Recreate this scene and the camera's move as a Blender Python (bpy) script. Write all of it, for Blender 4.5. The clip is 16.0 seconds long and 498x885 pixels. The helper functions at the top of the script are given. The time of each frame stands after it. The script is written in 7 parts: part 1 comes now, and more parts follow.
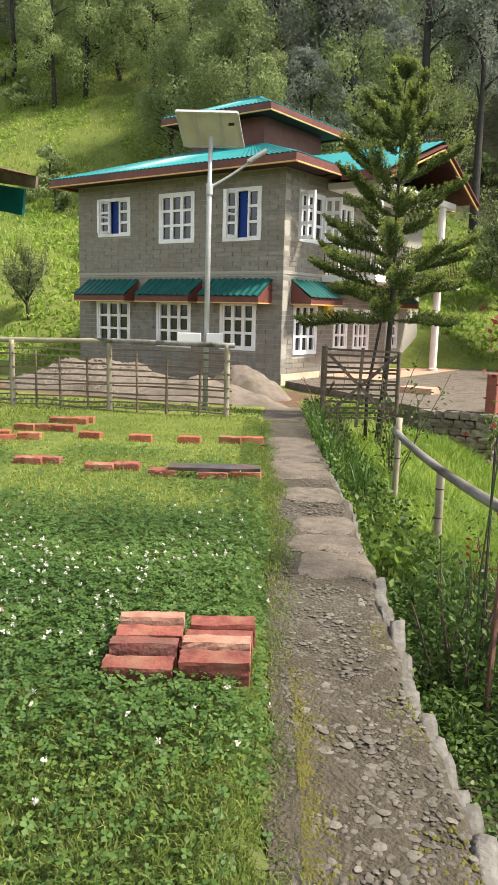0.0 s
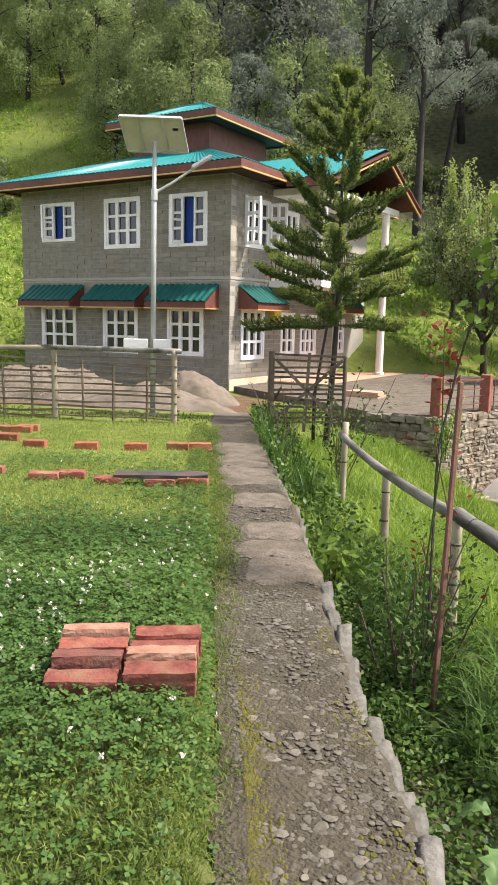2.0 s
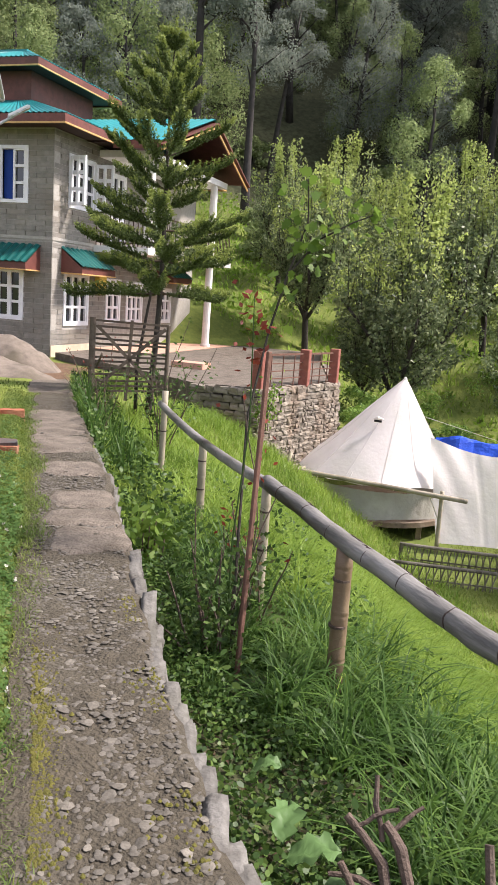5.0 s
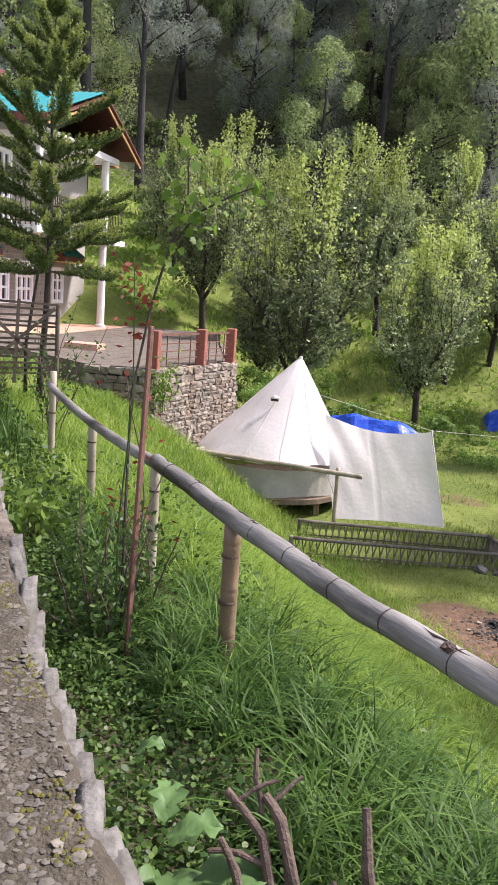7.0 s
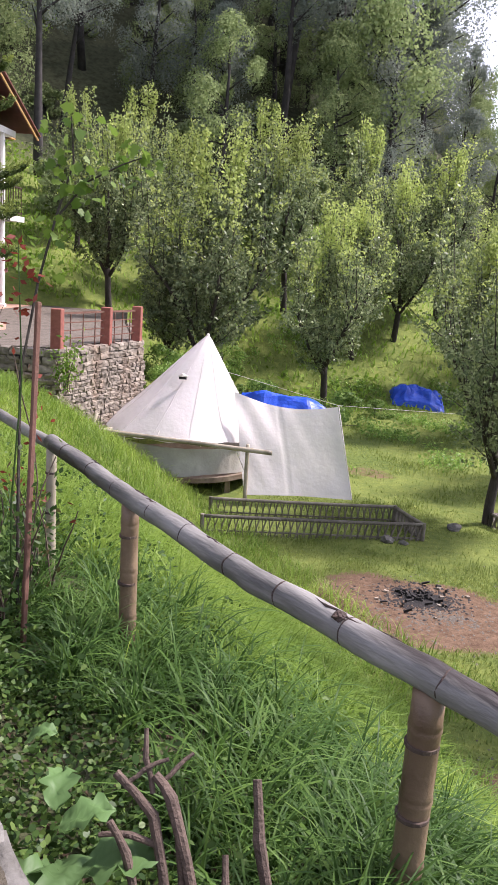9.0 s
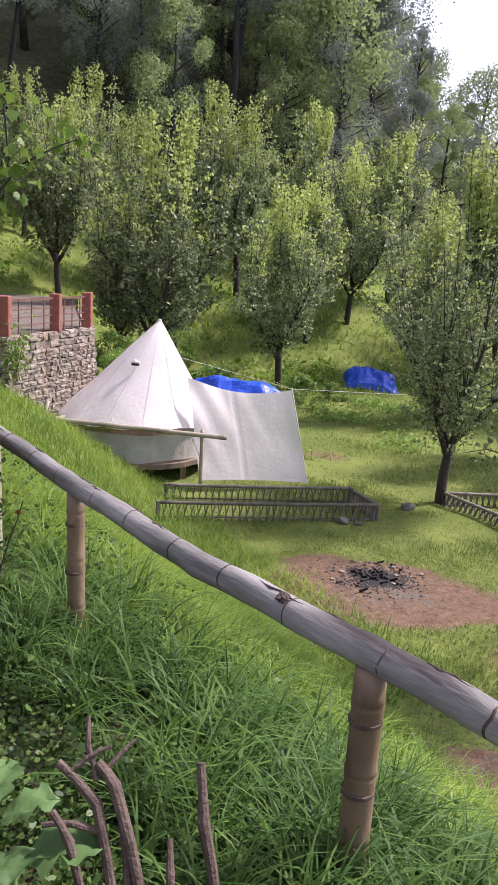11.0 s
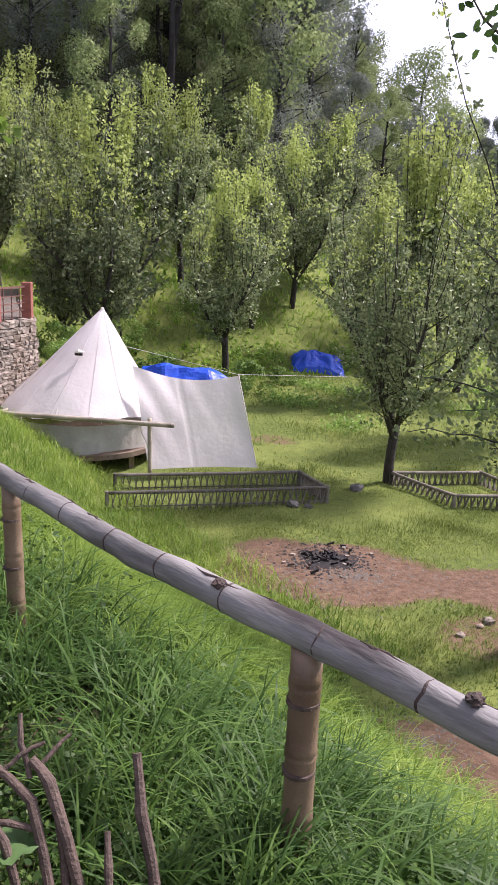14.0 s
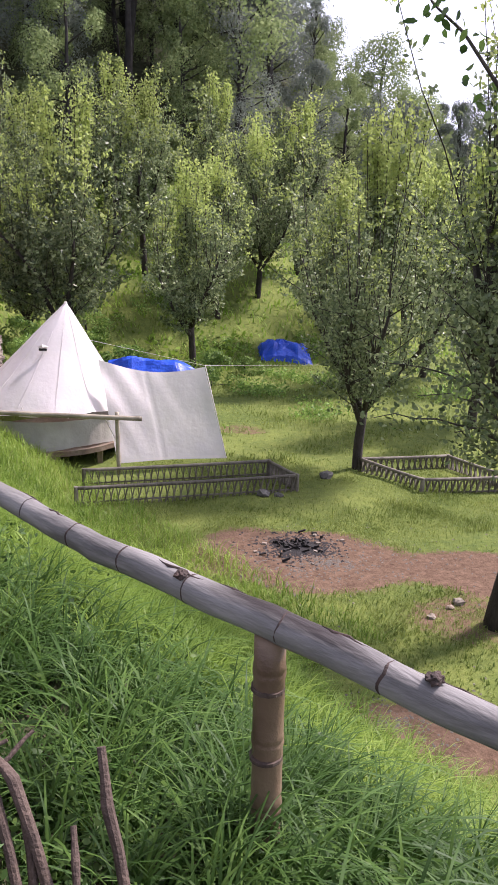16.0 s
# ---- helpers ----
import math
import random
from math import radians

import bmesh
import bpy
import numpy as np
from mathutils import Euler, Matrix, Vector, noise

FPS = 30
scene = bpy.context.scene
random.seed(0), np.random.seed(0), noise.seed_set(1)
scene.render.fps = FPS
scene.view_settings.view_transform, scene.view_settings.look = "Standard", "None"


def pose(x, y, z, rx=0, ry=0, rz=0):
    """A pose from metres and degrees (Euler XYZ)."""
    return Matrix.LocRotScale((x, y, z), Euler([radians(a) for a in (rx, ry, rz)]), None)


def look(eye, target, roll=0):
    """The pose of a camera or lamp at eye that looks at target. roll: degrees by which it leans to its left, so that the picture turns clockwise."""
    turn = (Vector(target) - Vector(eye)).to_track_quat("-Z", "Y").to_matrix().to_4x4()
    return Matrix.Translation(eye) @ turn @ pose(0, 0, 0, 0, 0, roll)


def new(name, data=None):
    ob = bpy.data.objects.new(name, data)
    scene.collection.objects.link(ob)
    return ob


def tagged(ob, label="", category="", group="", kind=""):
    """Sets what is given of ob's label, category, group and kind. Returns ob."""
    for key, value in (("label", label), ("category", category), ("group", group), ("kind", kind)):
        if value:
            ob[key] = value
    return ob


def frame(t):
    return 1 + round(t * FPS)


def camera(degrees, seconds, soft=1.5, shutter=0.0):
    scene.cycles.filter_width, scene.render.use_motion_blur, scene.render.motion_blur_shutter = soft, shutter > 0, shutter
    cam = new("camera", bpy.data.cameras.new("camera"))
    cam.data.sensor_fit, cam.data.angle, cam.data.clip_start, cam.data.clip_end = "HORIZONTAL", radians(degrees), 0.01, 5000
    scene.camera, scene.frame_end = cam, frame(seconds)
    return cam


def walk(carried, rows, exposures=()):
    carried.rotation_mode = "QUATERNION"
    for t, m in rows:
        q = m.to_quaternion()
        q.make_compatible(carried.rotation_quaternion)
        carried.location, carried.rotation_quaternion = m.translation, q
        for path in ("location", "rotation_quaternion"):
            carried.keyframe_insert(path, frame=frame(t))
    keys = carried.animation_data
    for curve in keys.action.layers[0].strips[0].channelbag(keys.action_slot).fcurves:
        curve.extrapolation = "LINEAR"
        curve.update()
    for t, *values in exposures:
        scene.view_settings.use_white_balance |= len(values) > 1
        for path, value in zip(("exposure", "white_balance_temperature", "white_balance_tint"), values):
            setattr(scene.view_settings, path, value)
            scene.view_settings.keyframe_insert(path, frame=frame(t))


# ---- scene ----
cam = camera(36.1, 16.0, soft=1.0)
PATH = [
    (0, (11.176, -17.039, 2.035), (10.032, -15.433, 1.699), 1.4),
    (0.5, (11.177, -17.036, 2.039), (10.045, -15.421, 1.707), 1.4),
    (1, (11.182, -17.031, 2.041), (10.065, -15.403, 1.717), 1.2),
    (1.5, (11.184, -17.024, 2.041), (10.106, -15.37, 1.72), 1.1),
    (2, (11.188, -17.015, 2.04), (10.151, -15.335, 1.72), 1.2),
    (2.5, (11.191, -17.007, 2.036), (10.219, -15.29, 1.712), 1.8),
    (3, (11.196, -16.997, 2.029), (10.296, -15.242, 1.695), 2.4),
    (3.5, (11.205, -16.983, 2.026), (10.372, -15.198, 1.677), 2.7),
    (4, (11.218, -16.968, 2.023), (10.452, -15.156, 1.665), 3.3),
    (6.5, (11.3, -16.881, 1.992), (10.869, -14.967, 1.601), 4.5),
    (7, (11.316, -16.863, 1.984), (10.942, -14.94, 1.583), 4.4),
    (7.5, (11.336, -16.846, 1.978), (11.035, -14.912, 1.566), 4.5),
    (8, (11.354, -16.828, 1.974), (11.105, -14.889, 1.552), 4.4),
    (8.5, (11.375, -16.821, 1.972), (11.183, -14.877, 1.541), 4.3),
    (9, (11.393, -16.817, 1.972), (11.247, -14.872, 1.533), 4.3),
    (11.5, (11.461, -16.801, 1.967), (11.448, -14.859, 1.491), 3.5),
    (12, (11.473, -16.796, 1.965), (11.479, -14.855, 1.483), 3.3),
    (12.5, (11.484, -16.795, 1.966), (11.511, -14.856, 1.478), 3.1),
    (13, (11.495, -16.793, 1.966), (11.543, -14.855, 1.473), 3.0),
    (13.5, (11.507, -16.791, 1.965), (11.577, -14.854, 1.47), 2.7),
    (14, (11.517, -16.792, 1.968), (11.612, -14.857, 1.47), 2.6),
    (14.5, (11.529, -16.786, 1.964), (11.641, -14.854, 1.461), 2.2),
    (15, (11.54, -16.784, 1.963), (11.672, -14.853, 1.456), 2.1),
    (15.5, (11.549, -16.789, 1.966), (11.704, -14.862, 1.454), 2.0),
    (16, (11.558, -16.796, 1.966), (11.729, -14.873, 1.447), 1.4),
]
walk(cam, [(t, look(eye, target, roll)) for t, eye, target, roll in PATH],
     [(0, 1.02, 6500, 12), (4, 1.02, 6250, 18), (8, 1.07, 5900, 25), (12, 0.9, 5850, 30), (16, 0.9, 5850, 31)])

# ---- world, sun, exposure ----
SUN_AZ, SUN_EL = 64.0, 51.0      # degrees from +y towards +x, degrees above the horizon
world = bpy.data.worlds.new("sky")
scene.world = world
world.use_nodes = True
wn = world.node_tree.nodes
sky = wn.new("ShaderNodeTexSky")
sky.sky_type, sky.sun_disc = "NISHITA", False
sky.sun_elevation, sky.sun_rotation = radians(SUN_EL), radians(SUN_AZ)
sky.dust_density, sky.air_density, sky.altitude = 6.0, 1.2, 1800
haze = wn.new("ShaderNodeHueSaturation")
haze.inputs["Saturation"].default_value = 0.25
world.node_tree.links.new(sky.outputs[0], haze.inputs["Color"])
world.node_tree.links.new(haze.outputs[0], wn["Background"].inputs[0])
wn["Background"].inputs[1].default_value = 0.15
sun_data = bpy.data.lights.new("sun", "SUN")
sun_data.energy, sun_data.angle, sun_data.color = 4.4, radians(6), (1.0, 0.91, 0.77)
sun = new("sun", sun_data)
sun_way = Vector((math.sin(radians(SUN_AZ)) * math.cos(radians(SUN_EL)), math.cos(radians(SUN_AZ)) * math.cos(radians(SUN_EL)), math.sin(radians(SUN_EL))))
sun.matrix_world = look(sun_way * 60, (0, 0, 0))


# ---- materials ----
def mat(name, c1, c2, scale=8.0, rough=0.8, bump=0.3, fine=60.0, metal=0.0, c3=None, big=0.7, spec=0.4, rand=0.0, stretch=None, dist=0.01, turn=0.0, edge=(0.48, 0.66)):
    """Two scales of noise between c1 and c2, large stains towards c3, fine relief; rand: spread between separate objects."""
    m = bpy.data.materials.new(name)
    m.use_nodes = True
    n, l = m.node_tree.nodes, m.node_tree.links
    bsdf = n["Principled BSDF"]
    bsdf.inputs["Roughness"].default_value, bsdf.inputs["Metallic"].default_value = rough, metal
    bsdf.inputs["Specular IOR Level"].default_value = spec
    geo = n.new("ShaderNodeNewGeometry")
    source = geo.outputs["Position"]
    if turn:
        vr = n.new("ShaderNodeVectorRotate")
        vr.rotation_type = "Z_AXIS"
        vr.inputs["Angle"].default_value = radians(turn)
        l.new(source, vr.inputs["Vector"])
        source = vr.outputs[0]
    if stretch:
        vm = n.new("ShaderNodeVectorMath")
        vm.operation = "MULTIPLY"
        vm.inputs[1].default_value = stretch
        l.new(source, vm.inputs[0])
        source = vm.outputs[0]
    n1 = n.new("ShaderNodeTexNoise")
    n1.inputs["Scale"].default_value, n1.inputs["Detail"].default_value, n1.inputs["Roughness"].default_value = scale, 6, 0.65
    l.new(source, n1.inputs["Vector"])
    ramp = n.new("ShaderNodeValToRGB")
    ramp.color_ramp.elements[0].position, ramp.color_ramp.elements[1].position = 0.32, 0.68
    ramp.color_ramp.elements[0].color, ramp.color_ramp.elements[1].color = (*c1, 1), (*c2, 1)
    l.new(n1.outputs["Fac"], ramp.inputs[0])
    colour = ramp.outputs[0]
    if c3:
        n2 = n.new("ShaderNodeTexNoise")
        n2.inputs["Scale"].default_value, n2.inputs["Detail"].default_value = big, 5
        l.new(source, n2.inputs["Vector"])
        r2 = n.new("ShaderNodeValToRGB")
        r2.color_ramp.elements[0].position, r2.color_ramp.elements[1].position = edge
        l.new(n2.outputs["Fac"], r2.inputs[0])
        mix = n.new("ShaderNodeMix")
        mix.data_type = "RGBA"
        l.new(r2.outputs[0], mix.inputs["Factor"])
        l.new(colour, mix.inputs["A"])
        mix.inputs["B"].default_value = (*c3, 1)
        colour = mix.outputs["Result"]
    if rand:
        info = n.new("ShaderNodeObjectInfo")
        mr = n.new("ShaderNodeMapRange")
        mr.inputs["To Min"].default_value, mr.inputs["To Max"].default_value = 1 - rand, 1 + rand
        l.new(info.outputs["Random"], mr.inputs["Value"])
        hsv = n.new("ShaderNodeHueSaturation")
        l.new(colour, hsv.inputs["Color"])
        l.new(mr.outputs[0], hsv.inputs["Value"])
        colour = hsv.outputs[0]
    l.new(colour, bsdf.inputs["Base Color"])
    if bump:
        n3 = n.new("ShaderNodeTexNoise")
        n3.inputs["Scale"].default_value, n3.inputs["Detail"].default_value = fine, 4
        l.new(source, n3.inputs["Vector"])
        b = n.new("ShaderNodeBump")
        b.inputs["Strength"].default_value, b.inputs["Distance"].default_value = bump, dist
        l.new(n3.outputs["Fac"], b.inputs["Height"])
        l.new(b.outputs[0], bsdf.inputs["Normal"])
    return m


def leaf_mat(name, colours, translucent=0.35, rough=0.5, patch=None):
    """Leaves: a colour for each leaf by island, light passing through."""
    m = bpy.data.materials.new(name)
    m.use_nodes = True
    n, l = m.node_tree.nodes, m.node_tree.links
    bsdf, out = n["Principled BSDF"], n["Material Output"]
    bsdf.inputs["Roughness"].default_value = rough
    bsdf.inputs["Specular IOR Level"].default_value = 0.22 if rough < 0.9 else 0.05
    geo = n.new("ShaderNodeNewGeometry")
    ramp = n.new("ShaderNodeValToRGB")
    while len(ramp.color_ramp.elements) < len(colours):
        ramp.color_ramp.elements.new(0.5)
    for i, c in enumerate(colours):
        e = ramp.color_ramp.elements[i]
        e.position, e.color = i / (len(colours) - 1), (*c, 1)
    fac = geo.outputs["Random Per Island"]
    if patch:
        n2 = n.new("ShaderNodeTexNoise")
        n2.inputs["Scale"].default_value, n2.inputs["Detail"].default_value = patch, 3
        l.new(geo.outputs["Position"], n2.inputs["Vector"])
        mr = n.new("ShaderNodeMapRange")
        mr.inputs["From Min"].default_value, mr.inputs["From Max"].default_value = 0.3, 0.7
        l.new(n2.outputs["Fac"], mr.inputs["Value"])
        mx = n.new("ShaderNodeMix")
        mx.inputs["Factor"].default_value = 0.55
        l.new(fac, mx.inputs["A"])
        l.new(mr.outputs[0], mx.inputs["B"])
        fac = mx.outputs["Result"]
    l.new(fac, ramp.inputs[0])
    info = n.new("ShaderNodeObjectInfo")
    mr2 = n.new("ShaderNodeMapRange")
    mr2.inputs["To Min"].default_value, mr2.inputs["To Max"].default_value = 0.8, 1.2
    l.new(info.outputs["Random"], mr2.inputs["Value"])
    hsv = n.new("ShaderNodeHueSaturation")
    l.new(ramp.outputs[0], hsv.inputs["Color"])
    l.new(mr2.outputs[0], hsv.inputs["Value"])
    l.new(hsv.outputs[0], bsdf.inputs["Base Color"])
    tr = n.new("ShaderNodeBsdfTranslucent")
    l.new(hsv.outputs[0], tr.inputs["Color"])
    ms = n.new("ShaderNodeMixShader")
    ms.inputs[0].default_value = translucent
    l.new(bsdf.outputs[0], ms.inputs[1])
    l.new(tr.outputs[0], ms.inputs[2])
    l.new(ms.outputs[0], out.inputs["Surface"])
    return m


M_BLOCK = mat("grey_block", (0.16, 0.149, 0.128), (0.28, 0.262, 0.228), 5, 0.9, 0.5, 45, c3=(0.2, 0.175, 0.14), big=0.9, rand=0.13)
M_MORTAR = mat("mortar", (0.29, 0.275, 0.24), (0.38, 0.36, 0.32), 12, 0.95, 0.4, 60)
M_ROOF = mat("teal_sheet", (0.004, 0.17, 0.18), (0.015, 0.24, 0.25), 3, 0.42, 0.1, 30, c3=(0.025, 0.2, 0.205), spec=0.4)
M_AWN = mat("dark_teal_sheet", (0.0, 0.062, 0.056), (0.004, 0.1, 0.088), 3, 0.4, 0.1, 30)
M_MAROON = mat("maroon_board", (0.1, 0.032, 0.024), (0.16, 0.052, 0.038), 6, 0.55, 0.2, 40, c3=(0.075, 0.028, 0.021))
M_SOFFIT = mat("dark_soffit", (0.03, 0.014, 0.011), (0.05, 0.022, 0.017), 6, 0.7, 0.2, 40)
M_YELLOW = mat("ochre_trim", (0.5, 0.29, 0.1), (0.6, 0.37, 0.14), 8, 0.6, 0.1, 40)
M_WHITE = mat("white_paint", (0.7, 0.7, 0.72), (0.82, 0.82, 0.84), 6, 0.5, 0.1, 50, c3=(0.66, 0.65, 0.64), big=1.5)
M_CONC = mat("white_concrete", (0.62, 0.6, 0.57), (0.76, 0.74, 0.7), 5, 0.85, 0.25, 40, c3=(0.5, 0.48, 0.44))
M_GLASS = mat("window_glass", (0.012, 0.014, 0.018), (0.03, 0.032, 0.036), 2, 0.06, 0.0, spec=0.6)
M_BLUECURT = mat("blue_curtain", (0.012, 0.04, 0.22), (0.02, 0.07, 0.33), 5, 0.8, 0.3, 30, stretch=(20, 20, 1))
M_PLASTER = mat("ochre_plaster", (0.5, 0.4, 0.29), (0.6, 0.5, 0.38), 5, 0.9, 0.2, 40, c3=(0.45, 0.34, 0.24))
M_PINK = mat("pink_plinth", (0.42, 0.24, 0.17), (0.52, 0.32, 0.23), 5, 0.9, 0.2, 40)
M_BRICK = mat("red_brick", (0.12, 0.032, 0.024), (0.25, 0.08, 0.056), 22, 0.9, 0.8, 70, c3=(0.24, 0.115, 0.075), big=8, rand=0.25, dist=0.006)
M_BRICK4 = mat("dark_brick", (0.1, 0.032, 0.026), (0.2, 0.075, 0.055), 20, 0.9, 0.9, 70, c3=(0.13, 0.06, 0.045), big=7, dist=0.006)
M_BRICK3 = mat("mortar_stained_brick", (0.24, 0.11, 0.075), (0.36, 0.215, 0.15), 16, 0.95, 0.9, 60, c3=(0.2, 0.06, 0.042), big=7, dist=0.006)
M_BRICK2 = mat("orange_brick", (0.19, 0.055, 0.028), (0.3, 0.105, 0.052), 22, 0.9, 0.7, 70, c3=(0.3, 0.15, 0.08), big=5, rand=0.18, dist=0.006)
M_SLATE = mat("dark_slate", (0.035, 0.032, 0.032), (0.075, 0.068, 0.066), 10, 0.75, 0.5, 60, c3=(0.12, 0.07, 0.05), big=3)
M_PATH = mat("pebbly_concrete", (0.043, 0.036, 0.024), (0.082, 0.069, 0.047), 14, 0.95, 1.0, 70, c3=(0.08, 0.07, 0.05), big=2.2, dist=0.02)
M_SLAB = mat("worn_cement_slab", (0.095, 0.078, 0.061), (0.17, 0.143, 0.113), 11, 0.95, 0.9, 60, c3=(0.085, 0.07, 0.052), big=3.2, dist=0.015)
M_PEBBLE = mat("pebble", (0.072, 0.064, 0.05), (0.165, 0.149, 0.122), 25, 0.85, 0.4, 90, rand=0.3)
M_EDGE = mat("pale_edge_stone", (0.085, 0.079, 0.068), (0.175, 0.167, 0.15), 18, 0.9, 0.7, 60, c3=(0.09, 0.085, 0.07), big=5, rand=0.15)
M_MOSS = mat("moss", (0.06, 0.06, 0.012), (0.125, 0.115, 0.022), 30, 1.0, 0.8, 120)
M_STONE = mat("wall_stone", (0.16, 0.137, 0.108), (0.29, 0.25, 0.2), 9, 0.9, 0.7, 40, c3=(0.22, 0.17, 0.125), big=2, rand=0.3)
M_STONEGAP = mat("wall_core", (0.05, 0.045, 0.04), (0.09, 0.08, 0.07), 9, 0.95, 0.5, 40)
M_POST = mat("red_concrete_post", (0.19, 0.062, 0.045), (0.29, 0.105, 0.075), 8, 0.85, 0.3, 50)
M_RUST = mat("rusty_iron", (0.115, 0.055, 0.038), (0.19, 0.095, 0.065), 20, 0.8, 0.5, 90, c3=(0.13, 0.065, 0.045), big=4)
M_BAMBOO = mat("weathered_bamboo", (0.078, 0.073, 0.066), (0.275, 0.262, 0.242), 6, 0.48, 0.5, 45, c3=(0.028, 0.021, 0.018), big=2.6, stretch=(0.28, 1.5, 1.5), turn=46.5, edge=(0.54, 0.63))
M_BAMPOST = mat("tan_bamboo", (0.15, 0.1, 0.062), (0.24, 0.17, 0.105), 6, 0.5, 0.3, 60, c3=(0.09, 0.055, 0.033), big=3)
M_BAMPALE = mat("pale_bamboo", (0.25, 0.215, 0.15), (0.36, 0.32, 0.24), 6, 0.55, 0.3, 60, c3=(0.19, 0.165, 0.115), big=2)
M_NODE = mat("dark_knot", (0.03, 0.022, 0.018), (0.07, 0.045, 0.035), 20, 0.85, 0.8, 80)
M_SLAT = mat("weathered_slat", (0.13, 0.098, 0.07), (0.27, 0.21, 0.15), 9, 0.85, 0.5, 70, c3=(0.15, 0.1, 0.07), big=2, rand=0.25)
M_GATE = mat("dark_gate_stick", (0.055, 0.042, 0.032), (0.125, 0.097, 0.072), 9, 0.85, 0.5, 70, rand=0.3)
M_LATT = mat("grey_lattice", (0.1, 0.087, 0.068), (0.22, 0.195, 0.155), 9, 0.85, 0.4, 70, rand=0.25)
M_CANVAS = mat("white_canvas", (0.77, 0.71, 0.7), (0.84, 0.79, 0.77), 2.5, 0.85, 0.25, 12, c3=(0.68, 0.65, 0.62), big=1.1, dist=0.03)
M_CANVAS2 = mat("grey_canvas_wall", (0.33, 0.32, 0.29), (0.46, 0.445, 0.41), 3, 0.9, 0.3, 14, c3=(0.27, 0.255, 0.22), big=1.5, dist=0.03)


def let_through(m, colour, share):
    """Thin cloth: part of the light passes through."""
    n, l = m.node_tree.nodes, m.node_tree.links
    tr, ms = n.new("ShaderNodeBsdfTranslucent"), n.new("ShaderNodeMixShader")
    tr.inputs["Color"].default_value, ms.inputs[0].default_value = (*colour, 1), share
    l.new(n["Principled BSDF"].outputs[0], ms.inputs[1])
    l.new(tr.outputs[0], ms.inputs[2])
    l.new(ms.outputs[0], n["Material Output"].inputs["Surface"])


let_through(M_CANVAS, (0.84, 0.81, 0.77), 0.34)
M_TARP = mat("blue_tarp", (0.01, 0.05, 0.42), (0.02, 0.09, 0.58), 4, 0.4, 0.5, 9, dist=0.05)
M_DARK = mat("charred_wood", (0.008, 0.008, 0.008), (0.03, 0.026, 0.024), 15, 0.9, 0.8, 70)
M_METAL = mat("galvanised_pole", (0.4, 0.41, 0.42), (0.52, 0.53, 0.54), 5, 0.45, 0.1, 50, metal=0.35)
M_PANEL = mat("panel_back", (0.42, 0.39, 0.34), (0.52, 0.49, 0.43), 4, 0.6, 0.1, 40)
M_BARK = mat("bark", (0.022, 0.018, 0.015), (0.06, 0.05, 0.04), 14, 0.95, 1.0, 50, stretch=(1, 1, 0.3), dist=0.02)
M_FARBARK = mat("forest_bark", (0.02, 0.018, 0.017), (0.05, 0.044, 0.041), 3, 0.95, 0.5, 20)
M_TWIG = mat("cut_stem", (0.055, 0.038, 0.029), (0.12, 0.085, 0.064), 25, 0.85, 0.7, 90)
M_SAND = mat("sand_heap", (0.12, 0.098, 0.078), (0.21, 0.175, 0.14), 5, 1.0, 0.8, 40, c3=(0.1, 0.085, 0.06), big=1.6)
M_LEAF = leaf_mat("orchard_leaf", [(0.085, 0.118, 0.055), (0.175, 0.222, 0.1), (0.33, 0.38, 0.185)], 0.38, 0.38)
M_TIPLEAF = leaf_mat("young_leaf", [(0.3, 0.38, 0.1), (0.46, 0.53, 0.16)], 0.5)
# forest leaves greyed and lifted: distance haze put into the base colour
M_FOREST = leaf_mat("hazed_forest_leaf", [(0.15, 0.175, 0.15), (0.19, 0.217, 0.18), (0.235, 0.26, 0.208)], 0.42, 1.0)
M_FOREST2 = leaf_mat("pale_forest_leaf", [(0.168, 0.222, 0.096), (0.24, 0.3, 0.126), (0.336, 0.39, 0.18)], 0.42, 1.0)
M_SLOPE = leaf_mat("slope_weeds", [(0.132, 0.242, 0.0275), (0.242, 0.385, 0.0495), (0.374, 0.495, 0.0825)], 0.4, 0.7, patch=0.35)
M_NEEDLE = leaf_mat("needles", [(0.0413, 0.066, 0.0208), (0.09, 0.128, 0.0384), (0.165, 0.21, 0.064)], 0.32)
M_NEEDLETIP = leaf_mat("young_needles", [(0.2, 0.25, 0.06), (0.3, 0.36, 0.09)], 0.4)
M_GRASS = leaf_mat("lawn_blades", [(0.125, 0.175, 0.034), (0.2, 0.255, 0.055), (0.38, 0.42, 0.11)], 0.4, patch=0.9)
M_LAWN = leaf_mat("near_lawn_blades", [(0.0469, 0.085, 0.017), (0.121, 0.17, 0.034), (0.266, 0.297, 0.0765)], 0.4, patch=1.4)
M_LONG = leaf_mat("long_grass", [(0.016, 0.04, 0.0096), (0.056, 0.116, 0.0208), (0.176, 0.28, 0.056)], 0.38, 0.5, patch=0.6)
# lit copy of the long grass: sunlight on the bank put into its colour
M_SUNGRASS = leaf_mat("sunlit_long_grass", [(0.0748, 0.136, 0.0198), (0.176, 0.273, 0.0405), (0.334, 0.422, 0.081)], 0.45, 0.4, patch=0.5)
M_CLOVER = leaf_mat("clover_leaf", [(0.0383, 0.0892, 0.025), (0.0842, 0.166, 0.0401), (0.176, 0.281, 0.0714)], 0.35, 0.5, patch=1.2)
M_SWARD = leaf_mat("sward_leaf", [(0.0383, 0.085, 0.0213), (0.0999, 0.178, 0.0382), (0.191, 0.281, 0.0595), (0.275, 0.306, 0.111)], 0.35, 0.5, patch=2.2)
